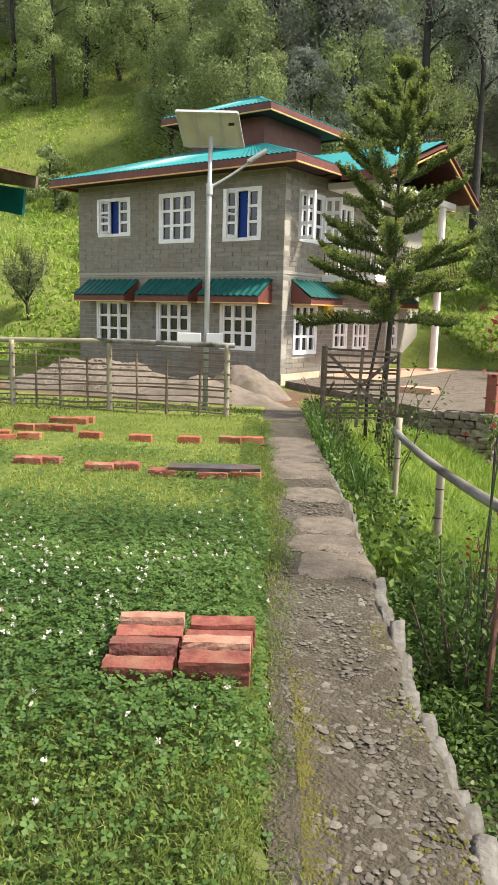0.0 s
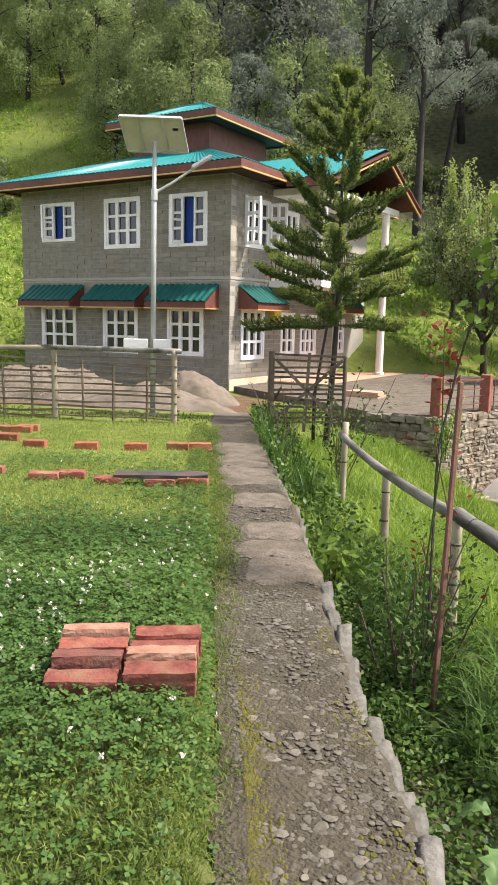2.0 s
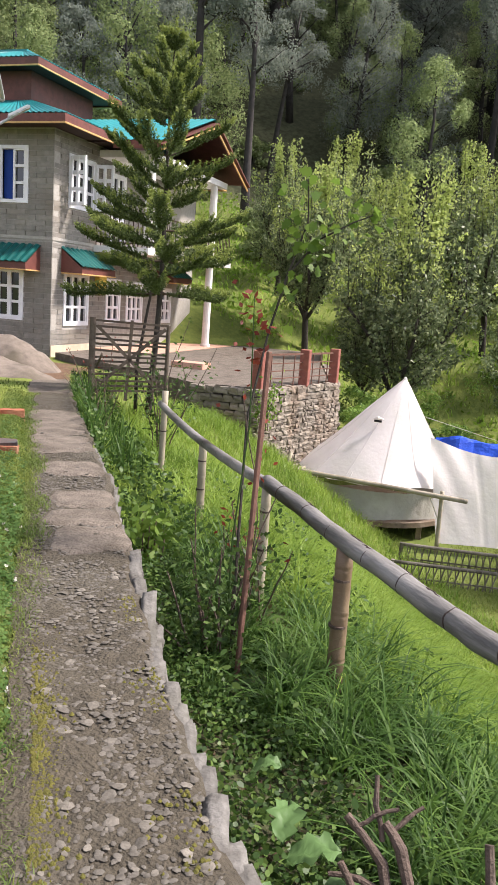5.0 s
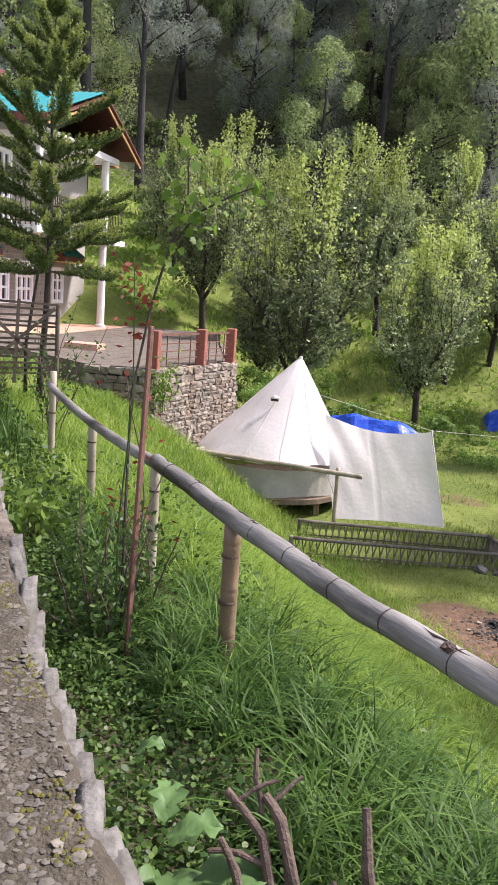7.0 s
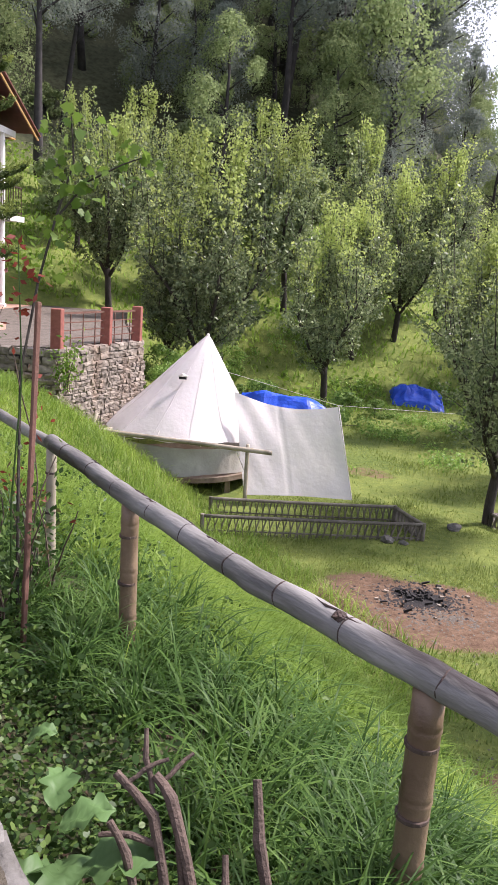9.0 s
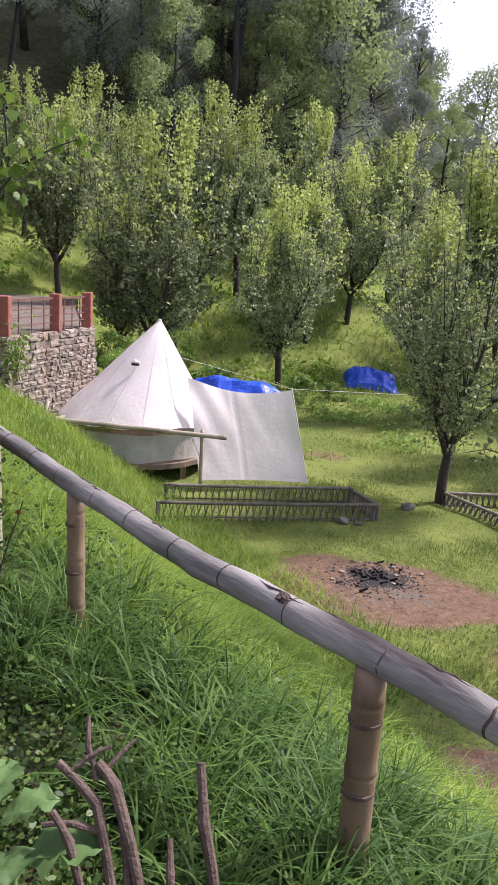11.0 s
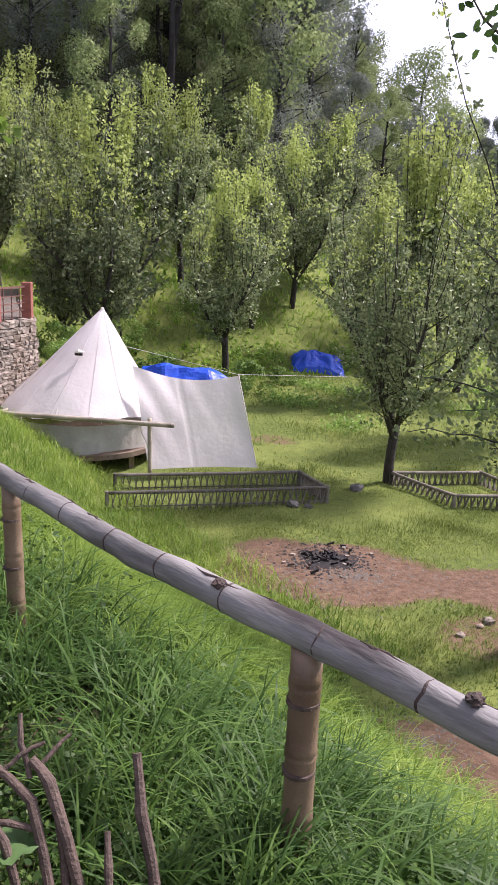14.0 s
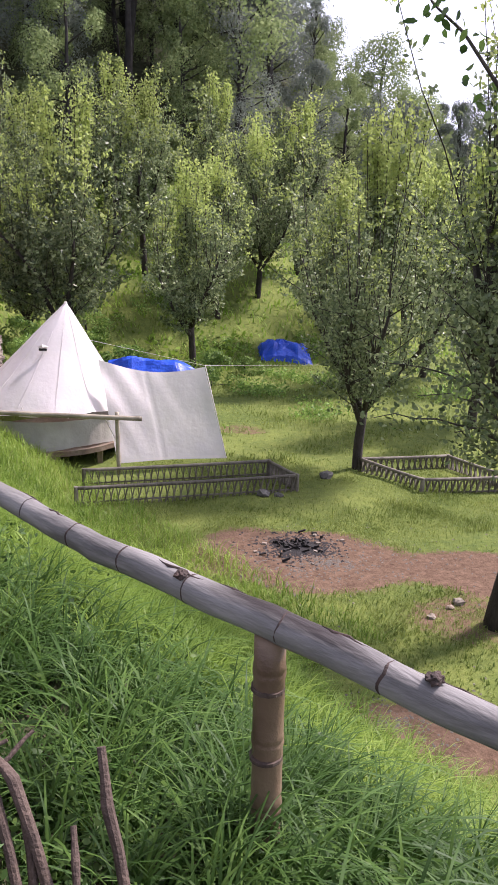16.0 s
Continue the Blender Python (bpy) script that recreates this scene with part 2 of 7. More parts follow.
M_LUSH = leaf_mat("lush_weed_leaf", [(0.09, 0.17, 0.035), (0.17, 0.28, 0.055), (0.26, 0.37, 0.08)], 0.4)
M_DOCK = leaf_mat("dock_leaf", [(0.08, 0.152, 0.048), (0.128, 0.208, 0.072)], 0.3)
M_WEED = leaf_mat("weed_leaf", [(0.0322, 0.067, 0.0166), (0.0642, 0.121, 0.0264), (0.129, 0.197, 0.0454)], 0.35, 0.45)
M_BRIGHT = leaf_mat("bright_leaf", [(0.0935, 0.17, 0.0255), (0.178, 0.272, 0.0425)], 0.45)
M_REDLEAF = leaf_mat("red_leaf", [(0.12, 0.0225, 0.0165), (0.203, 0.045, 0.0263)], 0.4)
M_ROSELEAF = leaf_mat("rose_leaf", [(0.03, 0.06, 0.016), (0.055, 0.1, 0.025), (0.11, 0.06, 0.03)], 0.3)
M_FLOWER = leaf_mat("clover_flower", [(0.62, 0.6, 0.5), (0.8, 0.78, 0.7)], 0.3)
M_DRY = leaf_mat("dead_leaf", [(0.035, 0.022, 0.013), (0.1, 0.066, 0.04)], 0.1, 0.8)


def ground_mat():
    """Soil and short turf; the mesh attribute bare tells where the soil lies open."""
    m = bpy.data.materials.new("meadow_ground")
    m.use_nodes = True
    n, l = m.node_tree.nodes, m.node_tree.links
    bsdf = n["Principled BSDF"]
    bsdf.inputs["Roughness"].default_value, bsdf.inputs["Specular IOR Level"].default_value = 1.0, 0.1
    geo = n.new("ShaderNodeNewGeometry")

    def noise_ramp(scale, stops, detail=6):
        t = n.new("ShaderNodeTexNoise")
        t.inputs["Scale"].default_value, t.inputs["Detail"].default_value, t.inputs["Roughness"].default_value = scale, detail, 0.65
        l.new(geo.outputs["Position"], t.inputs["Vector"])
        r = n.new("ShaderNodeValToRGB")
        r.color_ramp.elements[0].position, r.color_ramp.elements[1].position = 0.3, 0.7
        r.color_ramp.elements[0].color, r.color_ramp.elements[1].color = (*stops[0], 1), (*stops[1], 1)
        l.new(t.outputs["Fac"], r.inputs[0])
        return r.outputs[0], t.outputs["Fac"]

    def mixed(f, a, b):
        mx = n.new("ShaderNodeMix")
        mx.data_type = "RGBA"
        l.new(f, mx.inputs["Factor"])
        l.new(a, mx.inputs["A"])
        l.new(b, mx.inputs["B"])
        return mx.outputs["Result"]

    turf_a, _ = noise_ramp(9, [(0.045, 0.075, 0.02), (0.13, 0.165, 0.036)])
    turf_b, _ = noise_ramp(5, [(0.1, 0.135, 0.034), (0.225, 0.25, 0.062)])
    which, _ = noise_ramp(0.35, [(0, 0, 0), (1, 1, 1)], 4)
    turf = mixed(which, turf_a, turf_b)
    soil, fine = noise_ramp(11, [(0.075, 0.046, 0.029), (0.185, 0.122, 0.08)], 9)
    bare = n.new("ShaderNodeAttribute")
    bare.attribute_name = "bare"
    add = n.new("ShaderNodeMath")
    add.operation = "ADD"
    l.new(bare.outputs["Fac"], add.inputs[0])
    l.new(fine, add.inputs[1])
    mr = n.new("ShaderNodeMapRange")
    mr.inputs["From Min"].default_value, mr.inputs["From Max"].default_value = 0.85, 1.1
    l.new(add.outputs[0], mr.inputs["Value"])
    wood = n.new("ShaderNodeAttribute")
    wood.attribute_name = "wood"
    # litter tone lightened along with the forest leaves to carry painted haze
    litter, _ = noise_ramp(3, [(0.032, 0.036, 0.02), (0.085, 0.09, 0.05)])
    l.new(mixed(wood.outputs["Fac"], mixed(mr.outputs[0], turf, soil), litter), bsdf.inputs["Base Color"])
    b = n.new("ShaderNodeBump")
    b.inputs["Strength"].default_value, b.inputs["Distance"].default_value = 0.9, 0.03
    l.new(fine, b.inputs["Height"])
    l.new(b.outputs[0], bsdf.inputs["Normal"])
    return m


M_GROUND = ground_mat()

# ---- building helpers ----
R = np.random.default_rng(7)


def part(name, bm, material, parent=None, label="", smooth=False):
    """One mesh object from a bmesh in world places, under a thing or a part."""
    me = bpy.data.meshes.new(name)
    bm.normal_update()
    bm.to_mesh(me)
    bm.free()
    return hang(name, me, material, parent, label, smooth)


def hang(name, me, material, parent=None, label="", smooth=False):
    if material and not me.materials:
        me.materials.append(material)
    if smooth:
        me.polygons.foreach_set("use_smooth", np.ones(len(me.polygons), bool))
    ob = new(name, me)
    if parent:
        ob.parent = parent
        if parent.type == "EMPTY":
            ob.matrix_parent_inverse = parent.matrix_basis.inverted()
    if label:
        ob["label"] = label
    return ob


def thing(name, at, label, category, group="", kind=""):
    ob = new(name)
    ob.empty_display_size = 0.1
    ob.matrix_basis = Matrix.Translation(at)
    return tagged(ob, label, category, group, kind)


def np_mesh(name, verts, faces):
    """Mesh from arrays; faces all have the same number of corners."""
    me = bpy.data.meshes.new(name)
    verts, faces = np.asarray(verts, np.float32).reshape(-1, 3), np.asarray(faces, np.int32)
    k = faces.shape[1]
    me.vertices.add(len(verts))
    me.vertices.foreach_set("co", verts.ravel())
    me.loops.add(faces.size)
    me.loops.foreach_set("vertex_index", faces.ravel())
    me.polygons.add(len(faces))
    me.polygons.foreach_set("loop_start", np.arange(0, faces.size, k, dtype=np.int32))
    me.update(calc_edges=True)
    return me


def box(bm, x0, x1, y0, y1, z0, z1):
    v = [bm.verts.new(p) for p in ((x0, y0, z0), (x1, y0, z0), (x1, y1, z0), (x0, y1, z0), (x0, y0, z1), (x1, y0, z1), (x1, y1, z1), (x0, y1, z1))]
    for f in ((3, 2, 1, 0), (4, 5, 6, 7), (0, 1, 5, 4), (1, 2, 6, 5), (2, 3, 7, 6), (3, 0, 4, 7)):
        bm.faces.new([v[i] for i in f])
    return v


def bar(bm, a, b, w, h, up=(0, 0, 1)):
    """A straight bar of section w x h from a to b."""
    a, b = Vector(a), Vector(b)
    d = (b - a).normalized()
    s = d.cross(Vector(up))
    s = s.normalized() if s.length > 1e-5 else Vector((1, 0, 0))
    u = s.cross(d).normalized()
    v = [bm.verts.new(p + s * (i * w / 2) + u * (j * h / 2)) for p in (a, b) for i, j in ((-1, -1), (1, -1), (1, 1), (-1, 1))]
    for f in ((3, 2, 1, 0), (4, 5, 6, 7), (0, 1, 5, 4), (1, 2, 6, 5), (2, 3, 7, 6), (3, 0, 4, 7)):
        bm.faces.new([v[i] for i in f])


def tube(bm, pts, radii, n=8, wob=0.0):
    """A capped tube through pts with a radius at each."""
    pts = [Vector(p) for p in pts]
    rings, side = [], None
    for i, p in enumerate(pts):
        d = (pts[min(i + 1, len(pts) - 1)] - pts[max(i - 1, 0)]).normalized()
        if side is None:
            side = d.cross(Vector((0.3, 0.9, 0.2)))
            side = side.normalized()
        else:
            side = (side - d * side.dot(d)).normalized()
        up = d.cross(side)
        rings.append([bm.verts.new(p + (side * math.cos(2 * math.pi * k / n) + up * math.sin(2 * math.pi * k / n)) * radii[i] * (1 + wob * random.uniform(-1, 1))) for k in range(n)])
    for a, b in zip(rings, rings[1:]):
        for k in range(n):
            bm.faces.new((a[k], a[(k + 1) % n], b[(k + 1) % n], b[k]))
    bm.faces.new(rings[0][::-1])
    bm.faces.new(rings[-1])


def quad(bm, *pts):
    bm.faces.new([bm.verts.new(p) for p in pts])


def prism(bm, poly, z0, z1):
    """An upright prism over a polygon (anticlockwise)."""
    lo, hi = [bm.verts.new((x, y, z0)) for x, y in poly], [bm.verts.new((x, y, z1)) for x, y in poly]
    bm.faces.new(lo[::-1])
    bm.faces.new(hi)
    for i in range(len(poly)):
        j = (i + 1) % len(poly)
        bm.faces.new((lo[i], lo[j], hi[j], hi[i]))


def unit(v):
    return v / np.maximum(np.linalg.norm(v, axis=-1, keepdims=True), 1e-9)


def leaves(centres, length, width, ahead=None, spread=1.0, rng=R):
    """Pointed leaves, one quad each, folded slightly by turn; ahead: rough direction of each tip."""
    n = len(centres)
    a = rng.normal(size=(n, 3)) * spread
    if ahead is not None:
        a = a + ahead
    a = unit(a)
    b = unit(np.cross(a, unit(rng.normal(size=(n, 3)))))
    l, w = length * rng.uniform(0.65, 1.25, (n, 1)), width * rng.uniform(0.7, 1.2, (n, 1))
    v = np.stack([centres - a * l / 2, centres + b * w / 2 + a * l * 0.05, centres + a * l / 2, centres - b * w / 2 + a * l * 0.05], 1).reshape(-1, 3)
    return v, np.arange(4 * n).reshape(n, 4)


def oval_leaves(centres, length, width, ahead=None, spread=1.0, rng=R):
    """Oval leaves of six corners, drooping at the tip and folded along the midrib."""
    n = len(centres)
    a = unit(rng.normal(size=(n, 3)) * spread + (0 if ahead is None else ahead))
    b = unit(np.cross(a, unit(rng.normal(size=(n, 3)))))
    c = np.cross(a, b)
    l, w = length * rng.uniform(0.65, 1.25, (n, 1)), width * rng.uniform(0.75, 1.2, (n, 1))
    ring = ((-0.5, 0, 0), (-0.2, 0.46, 0.12), (0.2, 0.42, 0.1), (0.52, 0, -0.1), (0.2, -0.42, 0.1), (-0.2, -0.46, 0.12))
    v = np.stack([centres + a * l * u + b * w * s + c * w * h for u, s, h in ring], 1).reshape(-1, 3)
    return v, np.arange(6 * n).reshape(n, 6)


def shell_leaves(centres, out, length, width, rng=R):
    """Leaves lying roughly flat on a surface with outward directions out, like the skin of a crown."""
    n = len(centres)
    up = unit(out + rng.normal(size=(n, 3)) * 0.42)
    a = unit(np.cross(up, unit(rng.normal(size=(n, 3)))))
    b = np.cross(up, a)
    l, w = length * rng.uniform(0.6, 1.3, (n, 1)), width * rng.uniform(0.7, 1.25, (n, 1))
    v = np.stack([centres - a * l / 2, centres + b * w / 2, centres + a * l / 2 - up * l * 0.12, centres - b * w / 2], 1).reshape(-1, 3)
    return v, np.arange(4 * n).reshape(n, 4)


def blades(roots, height, width, lean, rng=R, segs=3, droop=0.6):
    """Grass blades: tapering ribbons that bend over; all quads."""
    n = len(roots)
    h = height * rng.uniform(0.5, 1.3, (n, 1)) if np.isscalar(height) else height.reshape(n, 1) * rng.uniform(0.6, 1.25, (n, 1))
    az = rng.uniform(0, 2 * np.pi, n)
    out = np.stack([np.cos(az), np.sin(az), np.zeros(n)], 1)
    side = np.stack([-np.sin(az), np.cos(az), np.zeros(n)], 1)
    tw = rng.uniform(-1, 1, (n, 1))
    side = unit(side + out * tw)
    k = rng.uniform(0.3, 1.0, (n, 1)) * lean
    rows = []
    for i in range(segs + 1):
        f = i / segs
        p = roots + out * (h * k * f ** 1.7) + np.array([0, 0, 1.0]) * (h * (f - droop * k * f ** 2.6))
        w = width * (1 - f) ** 0.7 * 0.5 + width * 0.04
        rows += [p - side * w, p + side * w]
    v = np.stack(rows, 1).reshape(-1, 3)
    m = 2 * (segs + 1)
    base = (np.arange(n) * m)[:, None, None]
    f = np.array([[2 * i, 2 * i + 1, 2 * i + 3, 2 * i + 2] for i in range(segs)])[None]
    return v, (base + f).reshape(-1, 4)


def joined(chunks):
    vs, fs, o = [], [], 0
    for v, f in chunks:
        vs.append(v)
        fs.append(f + o)
        o += len(v)
    return np.concatenate(vs), np.concatenate(fs)

# ---- ground ----
# Plan: the house corner is the origin; d is the distance to the right of the path's outer edge, s the distance along it.
def drift(s):
    """The path's slow bend to the left."""
    return np.interp(s, [-6, -1, 0.3, 1.5, 3.1, 5.1, 6.6, 12.6], [0.2, 0.1, 0.03, 0.0, -0.06, -0.2, -0.29, -0.45])


def plan(x, y):
    s = -(x - 10.01) * 0.527 + (y + 14.38) * 0.85
    return (x - 10.01) * 0.85 + (y + 14.38) * 0.527 - drift(s), s


def at_plan(d, s):
    d = d + drift(s)
    return 10.01 + d * 0.85 - s * 0.527, -14.38 + d * 0.527 + s * 0.85


def step(a, b, v):
    t = np.clip((v - a) / (b - a), 0, 1)
    return t * t * (3 - 2 * t)


def ripple(x, y, f, seed=0.0):
    return np.sin(x * f + 1.3 * np.sin(y * f * 0.7 + seed)) * np.cos(y * f * 1.1 + 0.9 * np.sin(x * f * 0.6 + 2 + seed))


def lawn_height(s):
    return np.interp(s, [-8, -3, -0.9, -0.5, 0.2, 1, 3, 6, 8, 12.5, 16], [0.84, 0.84, 0.86, 0.872, 0.845, 0.785, 0.75, 0.67, 0.6, 0.2, 0.0])


def path_height(s):
    return np.interp(s, [-8, -1, 0.8, 0.9, 3, 6, 9, 12.5], [0.76, 0.745, 0.7, 0.725, 0.7, 0.67, 0.55, 0.2])


def ground_height(x, y):
    x, y = np.asarray(x, float), np.asarray(y, float)
    d, s = plan(x, y)
    lawn = lawn_height(s) + (path_height(s) - 0.09 - lawn_height(s)) * step(-0.68, -0.5, d)
    foot = -2.5 + 1.3 * step(12.6, 15.0, s) * (1 - step(7, 11, d))
    bank = np.interp(d - 0.2 * step(2.5, 5, s) - 1.3 * step(7.5, 11, s), [-0.1, 0.02, 0.6, 1.2, 1.7, 4.7], [0.0, 0.38, 0.5, 0.63, 0.9, 3.1]) / 3.1
    z = lawn + (foot - lawn) * bank
    hd = -0.35 * x + 0.94 * y
    right = 1 - 0.7 * step(8, 36, x)
    rise = 0.40 * np.maximum(0, hd - 3.5) * step(3.5, 9, hd) + 0.42 * np.maximum(0, hd - 26)
    rise = np.minimum(rise * right, 70 * right + 0.02 * hd)
    z = z + rise + 0.06 * step(4, 9, d) * ripple(x, y, 0.8) + 0.35 * step(5, 14, hd) * ripple(x, y, 0.33, 3) + 0.015 * ripple(x, y, 2.3, 1)
    return z


def bareness(x, y):
    """Open soil: the camp's fire place, the worn strip below the bank, the yard before the house."""
    def blot(cx, cy, rx, ry, turn=0.0):
        c, q = math.cos(turn), math.sin(turn)
        u, w = ((x - cx) * c + (y - cy) * q) / rx, (-(x - cx) * q + (y - cy) * c) / ry
        return 1 - step(0.55, 1.15, np.hypot(u, w) + 0.12 * ripple(x, y, 2.6))
    b = np.maximum(blot(13.5, -6.7, 2.1, 1.2, -0.25), blot(15.6, -7.3, 1.6, 0.8, -0.4))
    b = np.maximum(b, 0.9 * blot(13.4, -10.8, 1.5, 0.7, -0.2))
    b = np.maximum(b, 0.55 * blot(15.0, -8.6, 0.9, 0.8))
    b = np.maximum(b, 0.9 * blot(-2.0, -3.2, 6.2, 3.2))
    b = np.maximum(b, 0.5 * blot(13.0, 0.9, 0.8, 0.5))
    d, s = plan(x, y)
    b = np.maximum(b, 0.42 * np.exp(-((d + 0.53) / 0.06) ** 2) * (ripple(x, y, 4.0) > -0.1))
    b = np.maximum(b, 0.42 * step(-0.05, 0.06, d) * (1 - step(0.9, 1.7, d)) * (1 - step(1.5, 3.0, s)))
    return b


def mould_and_shade(x, y):
    """Dark mould under the long grass of the bank and, thinner, under the near lawn; its darkness also paints the shade
    between blades.
    """
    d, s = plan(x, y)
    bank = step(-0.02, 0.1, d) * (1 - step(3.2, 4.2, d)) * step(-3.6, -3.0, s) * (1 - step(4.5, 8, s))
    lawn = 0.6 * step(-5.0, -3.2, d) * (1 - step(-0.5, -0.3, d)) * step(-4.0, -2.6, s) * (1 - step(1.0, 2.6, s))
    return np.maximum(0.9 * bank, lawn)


def axis(fine_a, fine_b, pitch, far_a, far_b):
    mid = list(np.arange(fine_a, fine_b, pitch))
    lo, hi, g = [], [], pitch
    v = fine_a
    while v > far_a:
        g = min(g * 1.14, 12)
        v -= g
        lo.append(v)
    v, g = mid[-1], pitch
    while v < far_b:
        g = min(g * 1.14, 12)
        v += g
        hi.append(v)
    return np.array(lo[::-1] + mid + hi)


gx, gy = np.meshgrid(axis(1.0, 18.0, 0.13, -320, 320), axis(-19.0, 3.0, 0.13, -320, 340), indexing="ij")
gz = ground_height(gx, gy)
ni, nj = gx.shape
idx = np.arange(ni * nj).reshape(ni, nj)
ground_mesh = np_mesh("ground", np.stack([gx, gy, gz], -1), np.stack([idx[:-1, :-1], idx[1:, :-1], idx[1:, 1:], idx[:-1, 1:]], -1).reshape(-1, 4))
ground_mesh.attributes.new("bare", "FLOAT", "POINT").data.foreach_set("value", bareness(gx, gy).ravel().astype(np.float32))
# wood: forest litter, plus the painted darkening under bank grass and near lawn
ground_mesh.attributes.new("wood", "FLOAT", "POINT").data.foreach_set("value", np.maximum(step(21, 27, -0.35 * gx + 0.94 * gy - 12 * (1 - step(-26, -14, gx))) * step(-38, -26, gx), mould_and_shade(gx, gy)).ravel().astype(np.float32))
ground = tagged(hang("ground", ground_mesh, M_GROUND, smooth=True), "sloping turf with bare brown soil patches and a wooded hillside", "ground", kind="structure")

# ---- house ----
house = thing("house", (-4, 4, 0), "two-storey grey block house with teal sheet roofs and white windows", "house")
WALL_TOP, HX, HY = 5.72, -7.75, 8.8


def on_wall(face, u, w):
    """A place on the front wall (face f: u along x) or the side wall (face s: u along y), w outwards."""
    return (u, -w) if face == "f" else (w, u)


def wbox(bm, face, u0, u1, z0, z1, w0, w1):
    (xa, ya), (xb, yb) = on_wall(face, u0, w0), on_wall(face, u1, w1)
    box(bm, min(xa, xb), max(xa, xb), min(ya, yb), max(ya, yb), z0, z1)


FRONT = [(-6.86, -5.49, 4.2, 5.32, "open"), (-4.34, -3.01, 3.93, 5.32, ""), (-2.0, -0.73, 3.92, 5.3, "open"),
         (-6.95, -5.5, 0.98, 2.32, ""), (-4.42, -3.1, 0.98, 2.32, ""), (-2.05, -0.82, 1.0, 2.32, "")]
SIDE = [(0.55, 1.78, 0.92, 2.31, ""), (2.72, 3.57, 0.98, 2.24, ""), (3.94, 5.0, 0.95, 2.2, ""), (6.3, 7.1, 0.95, 2.1, ""),
        (0.66, 1.98, 3.93, 5.25, "casement"), (2.83, 3.65, 3.2, 5.14, ""), (4.9, 6.0, 3.2, 5.14, "")]


def wall_with_holes(face, u0, u1, z0, z1, holes, t):
    """A wall of thickness t behind its outer face, with real openings."""
    bm = bmesh.new()
    us = sorted({u0, u1, *[h[0] for h in holes], *[h[1] for h in holes]})
    zs = sorted({z0, z1, *[h[2] for h in holes], *[h[3] for h in holes]})
    for a, b in zip(us, us[1:]):
        for c, e in zip(zs, zs[1:]):
            m, k = (a + b) / 2, (c + e) / 2
            if not any(h[0] < m < h[1] and h[2] < k < h[3] for h in holes):
                wbox(bm, face, a, b, c, e, -t, -0.012)
    bmesh.ops.remove_doubles(bm, verts=bm.verts[:], dist=0.002)
    return bm


part("front_wall", wall_with_holes("f", HX, 0, -0.6, WALL_TOP, FRONT, 0.24), M_MORTAR, house)
part("side_wall", wall_with_holes("s", 0.02, HY, -0.6, WALL_TOP, SIDE, 0.24), M_MORTAR, house)
bm = bmesh.new()
box(bm, HX, -0.02, HY - 0.24, HY, -0.6, WALL_TOP)
part("back_wall", bm, M_BLOCK, house)
bm = bmesh.new()
box(bm, HX, HX + 0.24, 0.25, HY - 0.25, -0.6, WALL_TOP)
part("far_side_wall", bm, M_BLOCK, house)
bm = bmesh.new()
box(bm, HX + 0.25, -0.27, 0.27, HY - 0.26, 2.95, 3.1)
part("storey_floor", bm, M_CONC, house)
bm = bmesh.new()
wbox(bm, "f", HX - 0.015, 0.012, 3.05, 3.13, -0.1, 0.015)
part("band_course", bm, M_MORTAR, house)
bm = bmesh.new()
wbox(bm, "s", 0.0, HY, 3.05, 3.13, -0.1, 0.015)
part("band_course", bm, M_MORTAR, house)


